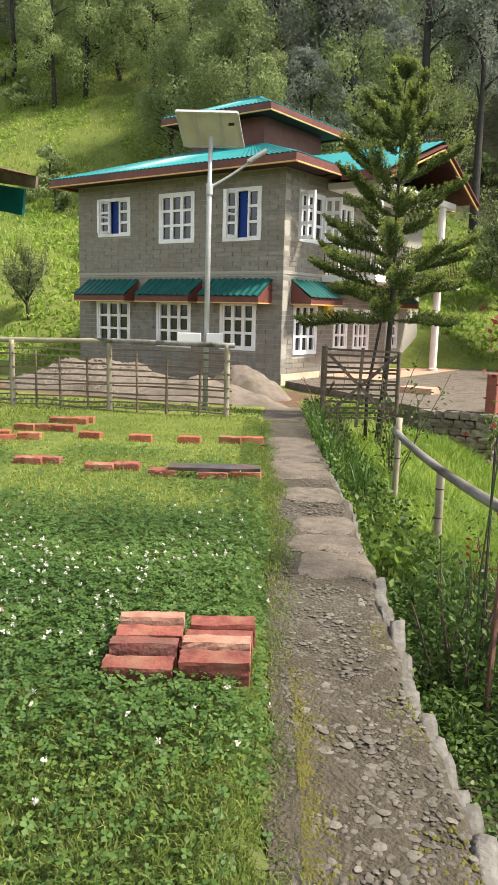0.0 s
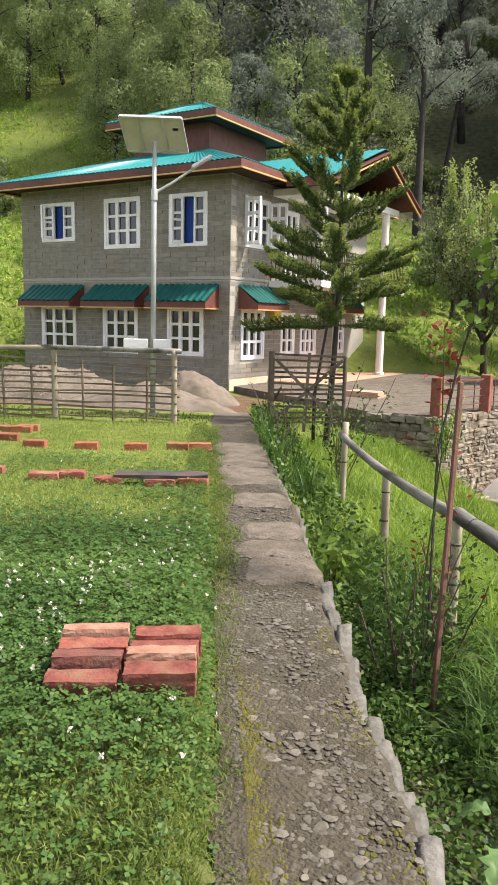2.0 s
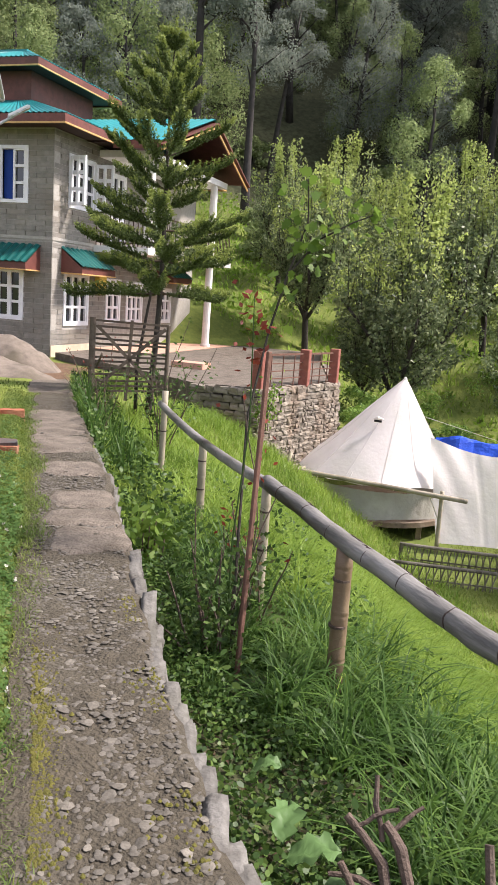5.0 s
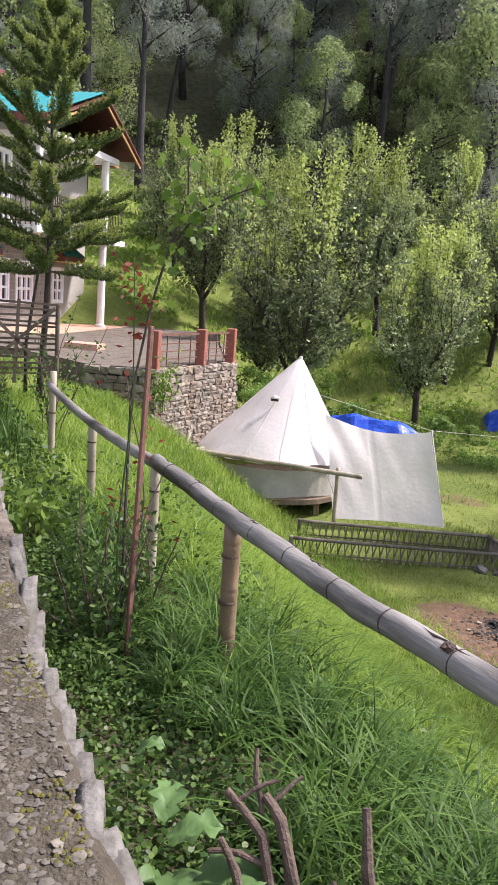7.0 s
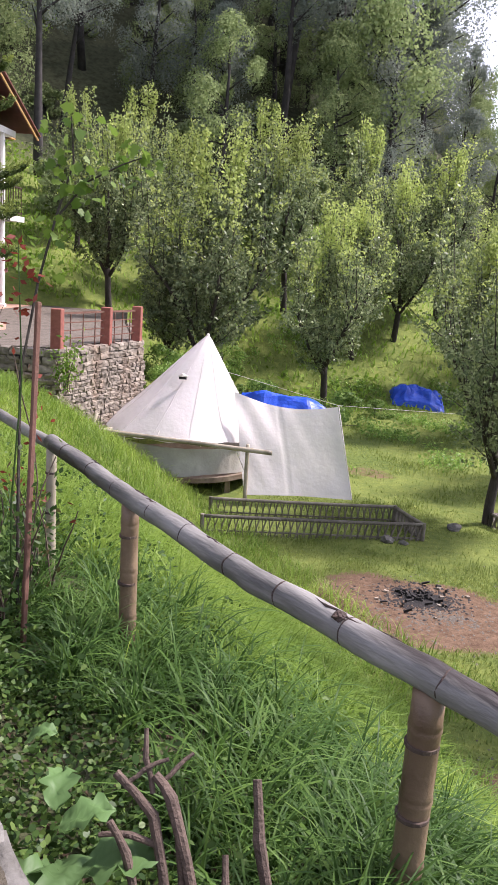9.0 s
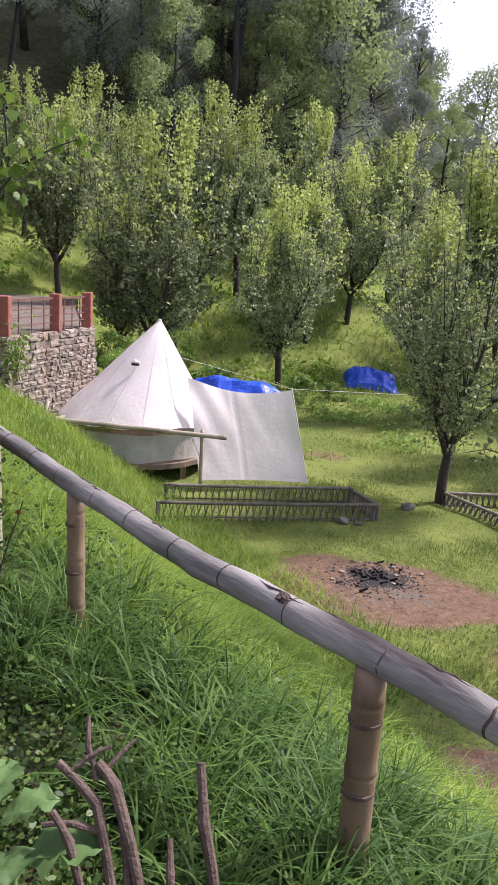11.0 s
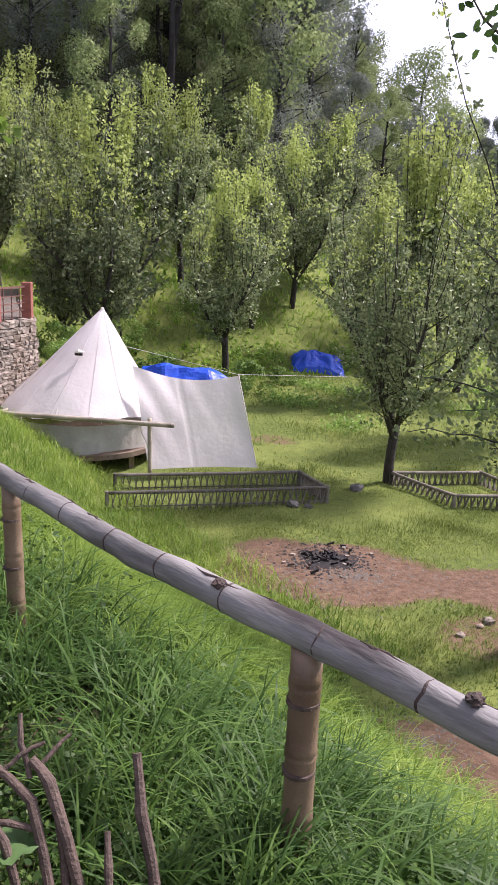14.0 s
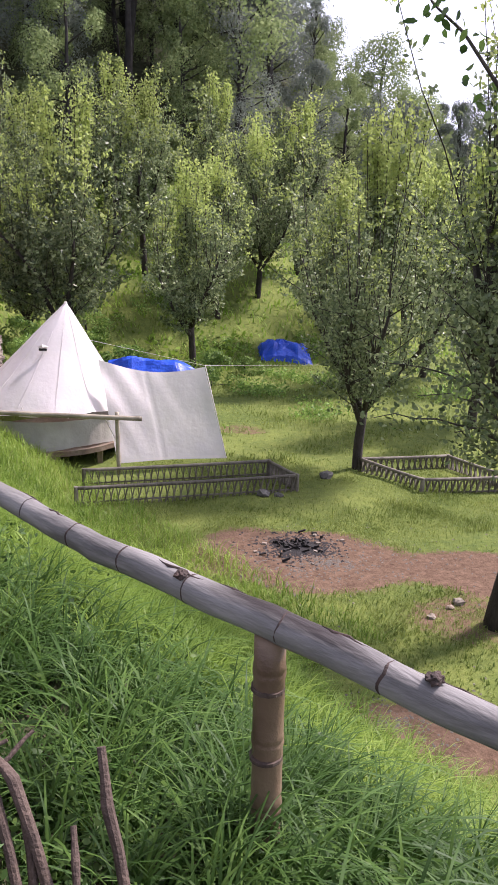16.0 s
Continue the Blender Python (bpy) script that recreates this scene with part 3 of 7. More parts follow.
def window(face, u0, u1, z0, z1, look_kind):
    """A white frame with three lights of panes; look_kind: a casement standing open, or shutters half open."""
    bm = bmesh.new()
    fw = 0.085
    wbox(bm, face, u0, u0 + fw, z0, z1, -0.1, 0.03)
    wbox(bm, face, u1 - fw, u1, z0, z1, -0.1, 0.03)
    wbox(bm, face, u0 + fw, u1 - fw, z1 - fw, z1, -0.1, 0.03)
    wbox(bm, face, u0 + fw, u1 - fw, z0, z0 + fw, -0.1, 0.03)
    frame_ob = part("window", bm, M_WHITE, house)
    n = 3 if u1 - u0 > 1.0 else 2
    wide = (u1 - u0 - 2 * fw) / n
    rows = 3
    for i in range(n):
        a, b = u0 + fw + i * wide, u0 + fw + (i + 1) * wide
        if look_kind == "open" and i == 1:
            bm = bmesh.new()
            wbox(bm, face, a, b, z0 + fw, z1 - fw, -0.14, -0.12)
            part("curtain", bm, M_BLUECURT, frame_ob, "blue curtain")
            bm = bmesh.new()          # the leaf swung outwards
            (xa, ya), (xb, yb) = on_wall(face, a + 0.02, 0.03), on_wall(face, a - 0.1, 0.36)
            for h0, h1 in ((z0 + fw, z0 + fw + 0.07), (z1 - fw - 0.07, z1 - fw), ((z0 + z1) / 2 - 0.03, (z0 + z1) / 2 + 0.03)):
                bar(bm, (xa, ya, (h0 + h1) / 2), (xb, yb, (h0 + h1) / 2), 0.04, h1 - h0)
            for x, y in ((xa, ya), (xb, yb)):
                box(bm, x - 0.035, x + 0.035, y - 0.03, y + 0.03, z0 + fw, z1 - fw)
            part("casement", bm, M_WHITE, frame_ob)
            continue
        st = 0.055
        bm = bmesh.new()
        wbox(bm, face, a, a + st, z0 + fw, z1 - fw, -0.07, 0.012)
        wbox(bm, face, b - st, b, z0 + fw, z1 - fw, -0.07, 0.012)
        ph = (z1 - z0 - 2 * fw) / rows
        for k in range(rows + 1):
            zc = z0 + fw + k * ph
            wbox(bm, face, a + st, b - st, max(zc - 0.035, z0 + fw), min(zc + 0.035, z1 - fw), -0.07, 0.012)
        part("sash", bm, M_WHITE, frame_ob)
        for k in range(rows):
            bm = bmesh.new()
            wbox(bm, face, a + st, b - st, z0 + fw + k * ph + 0.035, z0 + fw + (k + 1) * ph - 0.035, -0.05, -0.044)
            part("pane", bm, M_GLASS, frame_ob)
    if look_kind == "casement":
        for a, sgn in ((u0 + 0.05, -1), (u1 - 0.05, 1)):
            bm = bmesh.new()
            (xa, ya), (xb, yb) = on_wall(face, a, 0.04), on_wall(face, a + sgn * 0.1, 0.52)
            quadw = Vector((xb - xa, yb - ya, 0))
            for z in (z0 + 0.1, (z0 + z1) / 2 - 0.2, (z0 + z1) / 2 + 0.2, z1 - 0.1):
                bar(bm, (xa, ya, z), (xb, yb, z), 0.04, 0.09)
            for f in (0.05, 0.5, 0.95):
                p = Vector((xa, ya, 0)) + quadw * f
                box(bm, p.x - 0.03, p.x + 0.03, p.y - 0.04, p.y + 0.04, z0 + 0.06, z1 - 0.06)
            part("casement", bm, M_WHITE, frame_ob)


for w in FRONT:
    window("f", *w)
for w in SIDE:
    window("s", *w)


def sheet(bm, a, b, c, e, waves, depth=0.022):
    """A corrugated sheet over the corners a-b (low edge) and c-e (high edge, c above a); ridges run from low to high."""
    a, b, c, e = map(Vector, (a, b, c, e))
    up = (b - a).cross(c - a).normalized()
    up = up if up.z > 0 else -up
    n = waves * 4
    rows = []
    for i in range(n + 1):
        f, o = i / n, (0, 1, 1, 0)[i % 4] * depth
        lo, hi = a.lerp(b, f) + up * o, c.lerp(e, f) + up * o
        rows.append([bm.verts.new(lo), bm.verts.new(hi), bm.verts.new(lo - up * 0.012), bm.verts.new(hi - up * 0.012)])
    for p, q in zip(rows, rows[1:]):
        bm.faces.new((p[0], q[0], q[1], p[1]))
        bm.faces.new((p[2], p[3], q[3], q[2]))
        bm.faces.new((p[0], p[2], q[2], q[0]))


def hip(name, x0, x1, y0, y1, z, ux0, ux1, uy0, uy1, uz, parent, mat_fascia=M_MAROON):
    """A hipped sheet roof from an eaves rectangle up to a smaller rectangle, with boarded fascia and soffit."""
    per = 0.15
    for lo, hi, ln in ((((x0, y0), (x1, y0)), ((ux0, uy0), (ux1, uy0)), x1 - x0), (((x1, y0), (x1, y1)), ((ux1, uy0), (ux1, uy1)), y1 - y0),
                       (((x1, y1), (x0, y1)), ((ux1, uy1), (ux0, uy1)), x1 - x0), (((x0, y1), (x0, y0)), ((ux0, uy1), (ux0, uy0)), y1 - y0)):
        bm = bmesh.new()
        sheet(bm, (*lo[0], z), (*lo[1], z), (*hi[0], uz), (*hi[1], uz), max(4, int(ln / per)))
        part(name, bm, M_ROOF, parent)
    t = 0.03
    for xa, xb, ya, yb in ((x0, x1, y0, y0 + t), (x0, x1, y1 - t, y1), (x0, x0 + t, y0 + t, y1 - t), (x1 - t, x1, y0 + t, y1 - t)):
        bm = bmesh.new()
        box(bm, xa, xb, ya, yb, z - 0.2, z - 0.015)
        fascia = part("fascia", bm, mat_fascia, parent)
        bm = bmesh.new()
        box(bm, xa - 0.012, xb + 0.012, ya - 0.012, yb + 0.012, z - 0.235, z - 0.2)
        part("trim_strip", bm, M_YELLOW, fascia)
    bm = bmesh.new()
    box(bm, x0 + t, x1 - t, y0 + t, y1 - t, z - 0.16, z - 0.13)
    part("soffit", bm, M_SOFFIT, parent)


hip("roof", -8.15, 0.8, -0.8, HY + 0.8, 5.88, -5.35, -2.45, 2.5, 5.9, 6.98, house)
bm = bmesh.new()
box(bm, -5.3, -2.5, 2.55, 5.85, 6.7, 7.78)
part("cupola_wall", bm, M_MAROON, house, "maroon boarded cupola wall")
hip("cupola_roof", -6.0, -1.83, 1.9, 6.5, 7.96, -4.4, -3.4, 3.6, 4.8, 8.62, house)
bm = bmesh.new()
box(bm, -4.45, -3.35, 3.5, 4.9, 8.6, 8.66)
part("ridge_cap", bm, M_ROOF, house)

# cross gable over the balcony
GX, GL, GM, GR, GE, GP = 2.15, 1.45, 4.95, 8.0, 5.74, 7.02
bm = bmesh.new()
sheet(bm, (-2.4, GL, GE), (GX, GL, GE), (-2.4, GM, GP), (GX, GM, GP), 22)
part("gable_roof", bm, M_ROOF, house)
bm = bmesh.new()
sheet(bm, (GX, GR, GE - 0.05), (-2.4, GR, GE - 0.05), (GX, GM, GP), (-2.4, GM, GP), 22)
part("gable_roof", bm, M_ROOF, house)
for y_e, z_e in ((GL, GE), (GR, GE - 0.05)):
    bm = bmesh.new()
    bar(bm, (GX, y_e, z_e - 0.12), (GX, GM, GP - 0.12), 0.04, 0.22, up=(1, 0, 0.01))
    board = part("bargeboard", bm, M_MAROON, house, "maroon bargeboard with pale edge")
    bm = bmesh.new()
    bar(bm, (GX + 0.03, y_e, z_e - 0.235), (GX + 0.03, GM, GP - 0.235), 0.05, 0.035, up=(1, 0, 0.01))
    part("trim_strip", bm, M_YELLOW, board)
    bm = bmesh.new()
    quad(bm, (0.0, y_e, z_e - 0.06), (GX - 0.03, y_e, z_e - 0.06), (GX - 0.03, GM, GP - 0.06), (0.0, GM, GP - 0.06))
    bmesh.ops.solidify(bm, geom=bm.faces[:], thickness=0.03)
    part("soffit", bm, M_MAROON, house)
bm = bmesh.new()
bar(bm, (0.8, GL, GE - 0.11), (GX, GL, GE - 0.11), 0.03, 0.2)
part("fascia", bm, M_MAROON, house)
bm = bmesh.new()
box(bm, 0.02, 1.65, 2.1, 7.5, 5.42, 5.6)
part("balcony_roof_slab", bm, M_CONC, house)
bm = bmesh.new()
box(bm, 0.02, 1.68, 1.95, 8.2, 2.93, 3.1)
part("balcony_slab", bm, M_CONC, house)
for x, y in ((1.5, 6.75), (1.5, 2.3)):
    for z0, z1 in ((0.3, 2.93), (3.1, 5.42)):
        if y < 3 and z0 < 1:
            continue
        bm = bmesh.new()
        tube(bm, [(x, y, z0), (x, y, z0 + 0.08), (x, y, z0 + 0.09), (x, y, z1)], [0.17, 0.17, 0.125, 0.12], 14)
        part("column", bm, M_CONC, house, smooth=False)
bm = bmesh.new()
box(bm, 0.02, 1.9, 2.0, 8.2, -0.6, 0.3)
part("porch_floor", bm, M_PINK, house, "pink plastered porch plinth")
for i in range(2):
    bm = bmesh.new()
    box(bm, 1.9 + 0.3 * i, 2.2 + 0.3 * i, 3.0, 5.6, -0.6, 0.2 - 0.1 * i)
    part("porch_step", bm, M_PINK, house)
for (xa, ya), (xb, yb) in (((0.05, 2.02), (1.6, 2.02)), ((1.62, 2.02), (1.62, 8.1))):
    bm = bmesh.new()
    for z in (3.2, 3.98):
        bar(bm, (xa, ya, z), (xb, yb, z), 0.035, 0.035)
    n = int(math.hypot(xb - xa, yb - ya) / 0.13)
    for i in range(n + 1):
        f = i / n
        box(bm, xa + (xb - xa) * f - 0.009, xa + (xb - xa) * f + 0.009, ya + (yb - ya) * f - 0.009, ya + (yb - ya) * f + 0.009, 3.1, 3.98)
    part("balcony_railing", bm, M_SOFFIT, house, "dark iron balcony railing")


def awning(face, u0, u1):
    """A small lean-to of dark teal sheet on maroon boards over a window."""
    out, zl, zh = 0.62, 2.46, 2.92
    P = lambda u, w, z: (*on_wall(face, u, w), z)
    bm = bmesh.new()
    sheet(bm, P(u0, out + 0.05, zl), P(u1, out + 0.05, zl), P(u0, 0.0, zh), P(u1, 0.0, zh), int((u1 - u0) / 0.2), 0.03)
    top = part("awning", bm, M_AWN, house, "dark teal sheet awning on maroon boards")
    bm = bmesh.new()
    wbox(bm, face, u0 + 0.02, u1 - 0.02, zl - 0.17, zl - 0.01, out - 0.03, out)
    part("front_board", bm, M_MAROON, top)
    for u in (u0 + 0.02, u1 - 0.05):
        bm = bmesh.new()
        for k in (0, 0.03):
            quad(bm, P(u + k, 0.0, zl - 0.17), P(u + k, out - 0.03, zl - 0.17), P(u + k, out - 0.03, zl - 0.02), P(u + k, 0.0, zh - 0.03))
        a, b = bm.faces[:] if hasattr(bm.faces, "ensure_lookup_table") and not bm.faces.ensure_lookup_table() else bm.faces
        for i in range(4):
            va, vb = list(a.verts), list(b.verts)
            bm.faces.new((va[i], va[(i + 1) % 4], vb[(i + 1) % 4], vb[i]))
        bmesh.ops.recalc_face_normals(bm, faces=bm.faces[:])
        part("end_board", bm, M_MAROON, top)
    bm = bmesh.new()
    wbox(bm, face, u0, u1, zl - 0.2, zl - 0.17, 0.02, out + 0.012)
    part("ochre_strip", bm, M_YELLOW, top)


for a, b in ((-7.35, -5.15), (-4.75, -2.7), (-2.38, -0.32)):
    awning("f", a, b)
awning("s", 0.4, 2.15)
awning("s", 5.9, 7.4)
bm = bmesh.new()
wbox(bm, "s", 2.1, 2.5, 1.78, 2.28, 0.005, 0.16)
bmesh.ops.bevel(bm, geom=bm.edges[:], offset=0.012, segments=2, affect="EDGES")
tagged(part("meter_box", bm, mat("yellow_enamel", (0.6, 0.42, 0.06), (0.7, 0.52, 0.1), 6, 0.4, 0.1, 40)), "yellow metal meter box on the house wall", "meter box")

bm = bmesh.new()
wbox(bm, "s", 0.0, 2.0, -0.4, 0.42, 0.004, 0.03)
part("plinth", bm, M_PLASTER, house, "pale plastered plinth")

# neighbouring roof edge
shed = thing("shed", (0.0, -10.5, 0.4), "low shed with a teal wall and a rusty roof edge", "shed")
bm = bmesh.new()
box(bm, -2.4, 1.2, -13.0, -10.0, 0.2, 3.9)
part("wall", bm, M_AWN, shed)
bm = bmesh.new()
sheet(bm, (-2.9, -13.4, 4.75), (2.15, -13.4, 3.95), (-2.9, -9.7, 4.65), (2.15, -9.7, 3.85), 18)
part("roof", bm, M_RUST, shed)
bm = bmesh.new()
bar(bm, (-2.9, -9.68, 4.57), (2.15, -9.68, 3.77), 0.04, 0.16)
part("fascia", bm, M_SLAT, shed)
bm = bmesh.new()
bar(bm, (-2.6, -9.75, 4.3), (1.95, -9.75, 3.5), 0.04, 0.36)
part("eaves_board", bm, M_AWN, shed)


def block_courses(face, u0, u1, z0, z1, holes, shift):
    """Boxes (u0, u1, z0, z1) of block courses, cut at the openings."""
    out, row, z = [], 0, z0
    ch, bl, j = 0.128, 0.58, 0.013
    while z < z1 - 0.05:
        top = min(z + ch, z1)
        u = u0 - (bl / 2 if row % 2 else 0)
        while u < u1:
            spans = [(max(u, u0) + j / 2, min(u + bl, u1) - j / 2)]
            for h in holes:
                if h[2] < top - 0.02 and h[3] > z + 0.02:
                    nxt = []
                    for a, b in spans:
                        if h[1] <= a or h[0] >= b:
                            nxt.append((a, b))
                        else:
                            nxt += [p for p in ((a, h[0]), (h[1], b)) if p[1] - p[0] > 0.04]
                    spans = nxt
            out += [(a, b, z + j / 2, top - j / 2) for a, b in spans if b - a > 0.04]
            u += bl
        z, row = top, row + 1
    return [o for o in out if not (o[2] < 3.13 and o[3] > 3.05)]

# ---- path, lawn edge and bricks ----
path_walk = tagged(new("path"), "narrow worn concrete path on a stone edge wall", "path", kind="structure")
rp = random.Random(3)


def edge_wobble(s):
    return 0.035 * math.sin(s * 3.1) + 0.025 * math.sin(s * 7.7 + 1) + 0.015 * math.sin(s * 17)


def path_strip(name, s0, s1, dl, dr, lift, material, wob=1.0, depth=0.75, pitch=0.07, rough=0.005):
    """A stretch of path: its rough top, its outer face down the wall, its ends."""
    ns, nd = max(2, int((s1 - s0) / pitch)), 12
    top, bm = [], bmesh.new()
    for i in range(ns + 1):
        s = s0 + (s1 - s0) * i / ns
        row = []
        for k in range(nd + 1):
            f = k / nd
            l, r = dl + 0.4 * wob * edge_wobble(s * 1.3 + 5), dr + 0.6 * wob * edge_wobble(s)
            d = l + (r - l) * f
            x, y = at_plan(d, s)
            z = path_height(s) + lift + rough * (2 * noise.noise((x * 6, y * 6, 0)) + noise.noise((x * 22, y * 22, 3))) - 0.03 * max(0, f - 0.93) / 0.07
            row.append(bm.verts.new((x, y, z)))
        top.append(row)
    for a, b in zip(top, top[1:]):
        for k in range(nd):
            bm.faces.new((a[k], a[k + 1], b[k + 1], b[k]))
    sides = [[r[-1] for r in top], [r[0] for r in top][::-1], top[0], top[-1][::-1]]
    for line in sides:
        low = [bm.verts.new((v.co.x, v.co.y, v.co.z - depth)) for v in line]
        for i in range(len(line) - 1):
            bm.faces.new((line[i], low[i], low[i + 1], line[i + 1]))
    bmesh.ops.recalc_face_normals(bm, faces=bm.faces[:])
    return part(name, bm, material, path_walk, smooth=False)


path_strip("pebbly_stretch", -11.0, 0.84, -0.55, -0.02, 0.0, M_PATH, depth=0.7, rough=0.005)
path_strip("worn_stretch", 0.84, 7.4, -0.55, 0.0, -0.012, M_PATH, depth=0.6)
path_strip("trodden_stretch", 7.4, 12.6, -0.6, 0.05, -0.04, M_SLAB, depth=0.5)


def worn_slab(s0, s1, dl, dr):
    """A broken cement slab with a ragged outline, sunk flush into the path."""
    bm, ns, nd = bmesh.new(), max(6, int((s1 - s0) / 0.06)), 9
    top = []
    for i in range(ns + 1):
        f, row = i / ns, []
        for k in range(nd + 1):
            g = k / nd
            s, d = s0 + (s1 - s0) * f, dl + (dr - dl) * g
            ew = max(0.0, abs(2 * f - 1) - 0.6) * 0.12
            s += 0.05 * noise.noise((d * 5, s0 * 9, f * 2)) + 0.016 * noise.noise((d * 21, s0, f))
            d += 0.05 * noise.noise((s * 4, dl * 7, g * 2 + s0)) + 0.014 * noise.noise((s * 19, 3, g)) - ew * (2 * g - 1)
            x, y = at_plan(d, s)
            rim = 0.014 * (max(0.0, abs(2 * f - 1) - 0.75) * 4 + max(0.0, abs(2 * g - 1) - 0.7) * 3)
            row.append(bm.verts.new((x, y, path_height(s) + 0.004 - rim + 0.008 * noise.noise((x * 5, y * 5, 0)) + 0.004 * noise.noise((x * 24, y * 24, 2)))))
        top.append(row)
    for a, b in zip(top, top[1:]):
        for k in range(nd):
            bm.faces.new((a[k], a[k + 1], b[k + 1], b[k]))
    ext = bmesh.ops.extrude_face_region(bm, geom=bm.faces[:])
    bmesh.ops.translate(bm, verts=[v for v in ext["geom"] if isinstance(v, bmesh.types.BMVert)], vec=(0, 0, -0.09))
    bmesh.ops.recalc_face_normals(bm, faces=bm.faces[:])
    return part("cement_slab", bm, M_SLAB, path_walk, smooth=False)


for s0, s1, dl, dr in ((0.86, 1.3, -0.38, 0.0), (1.305, 1.66, -0.43, -0.01), (1.665, 2.1, -0.4, -0.015), (2.5, 3.0, -0.44, -0.03), (3.3, 4.1, -0.55, -0.03), (4.1, 5.6, -0.56, -0.02)):
    worn_slab(s0, s1, dl, dr)


def lumpy(name, rx, ry, rz, seed, n=1, rag=0.25):
    """A rounded stone, rough all over; returns mesh data."""
    bm = bmesh.new()
    bmesh.ops.create_icosphere(bm, subdivisions=n, radius=1.0)
    for v in bm.verts:
        k = 1 + rag * noise.noise(v.co * 1.7 + Vector((seed * 3.1, seed, 0)))
        v.co = Vector((v.co.x * rx * k, v.co.y * ry * k, v.co.z * rz * k))
    me = bpy.data.meshes.new(name)
    bm.to_mesh(me)
    bm.free()
    return me


def block_stone(name, seed):
    """A roughly squared rubble stone with rounded corners, about one unit wide."""
    bm = bmesh.new()
    bmesh.ops.create_cube(bm, size=1.0)
    bmesh.ops.subdivide_edges(bm, edges=bm.edges[:], cuts=2, use_grid_fill=True)
    for v in bm.verts:
        q = v.co.normalized() * 0.62
        v.co = v.co.lerp(q, 0.22)
        v.co += Vector((noise.noise(v.co * 1.6 + Vector((seed * 2.7, 0, 0))), noise.noise(v.co * 1.6 + Vector((0, seed * 3.3, 0))), noise.noise(v.co * 1.6 + Vector((0, 0, seed * 4.1))))) * 0.17
    me = bpy.data.meshes.new(name)
    bm.to_mesh(me)
    bm.free()
    return me


pebble_meshes = [lumpy("pebble", 0.5, 0.36 + 0.06 * (k % 3), 0.2, k, 2, 0.4) for k in range(8)]
for me in pebble_meshes:
    me.polygons.foreach_set("use_smooth", np.ones(len(me.polygons), bool))
    me.materials.append(M_PEBBLE)
for i in range(290):
    s, d = rp.uniform(-2.2, 0.8) if i < 250 else rp.uniform(1.0, 4.5), rp.uniform(-0.47, -0.05)
    x, y = at_plan(d, s)
    size = rp.choice((0.006, 0.008, 0.01, 0.012, 0.017))
    ob = hang("pebble", pebble_meshes[i % 8], None, path_walk)
    ob.matrix_basis = Matrix.LocRotScale((x, y, path_height(s) + 0.002), Euler((rp.uniform(-0.2, 0.2), rp.uniform(-0.2, 0.2), rp.uniform(0, 6.3))), (size * 2.4, size * 2.4, size * 0.7))
gv, gf = [], []
for i in range(5200):
    s, d = rp.uniform(-2.4, 2.6) if i < 4200 else rp.uniform(2.6, 7), rp.uniform(-0.5, -0.04)
    x, y = at_plan(d, s)
    r, z, a = rp.uniform(0.0035, 0.011), path_height(s) + 0.001, rp.uniform(0, 6.3)
    if s > 0.84:
        z -= 0.008
    o, long = len(gv), rp.uniform(1.0, 1.7)
    for lift, wide in ((0.0, 1.0), (0.16, 0.75)):
        for k in range(6):
            u, w = r * wide * math.cos(k * 1.047) * long * rp.uniform(0.85, 1.15), r * wide * math.sin(k * 1.047) * rp.uniform(0.85, 1.15)
            gv.append((x + u * math.cos(a) - w * math.sin(a), y + u * math.sin(a) + w * math.cos(a), z + lift * r))
    gf += [(o + k, o + (k + 1) % 6, o + 6 + (k + 1) % 6, o + 6 + k) for k in range(6)]
    gf += [(o + 6, o + 7, o + 8, o + 9), (o + 6, o + 9, o + 10, o + 11)]
tagged(hang("gravel", np_mesh("gravel", gv, gf), M_PEBBLE, path_walk, smooth=True), "small loose gravel", kind="stuff")
edge_meshes = [block_stone("edge_stone", 20 + k) for k in range(7)]
for me in edge_meshes:
    me.polygons.foreach_set("use_smooth", np.ones(len(me.polygons), bool))
    me.materials.append(M_EDGE)
s = -3.2
while s < 6.5:
    ln = rp.uniform(0.06, 0.27)
    x, y = at_plan(0.6 * edge_wobble(s) - rp.uniform(0.014, 0.024), s + ln / 2)
    ob = hang("edge_stone", edge_meshes[rp.randrange(7)], None, path_walk)
    ob.matrix_basis = Matrix.LocRotScale((x, y, path_height(s) - rp.uniform(0.07, 0.1) - (0.03 if s > 0.84 else 0)), Euler((0, 0, math.atan2(0.85, -0.527) + rp.uniform(-0.14, 0.14))), (ln * 1.3, rp.uniform(0.06, 0.075), 0.13))
    s += ln
for row in range(2):
    s = -3.0
    while s < 6.0:
        ln = rp.uniform(0.14, 0.26)
        x, y = at_plan(0.6 * edge_wobble(s) - 0.02, s + ln / 2)
        ob = hang("wall_stone", edge_meshes[rp.randrange(7)], None, path_walk)
        ob.matrix_basis = Matrix.LocRotScale((x, y, path_height(s) - 0.2 - 0.16 * row), Euler((0, 0, math.atan2(0.85, -0.527) + rp.uniform(-0.2, 0.2))), (ln * 1.0, 0.12, 0.17))
        s += ln
mv, mf = [], []
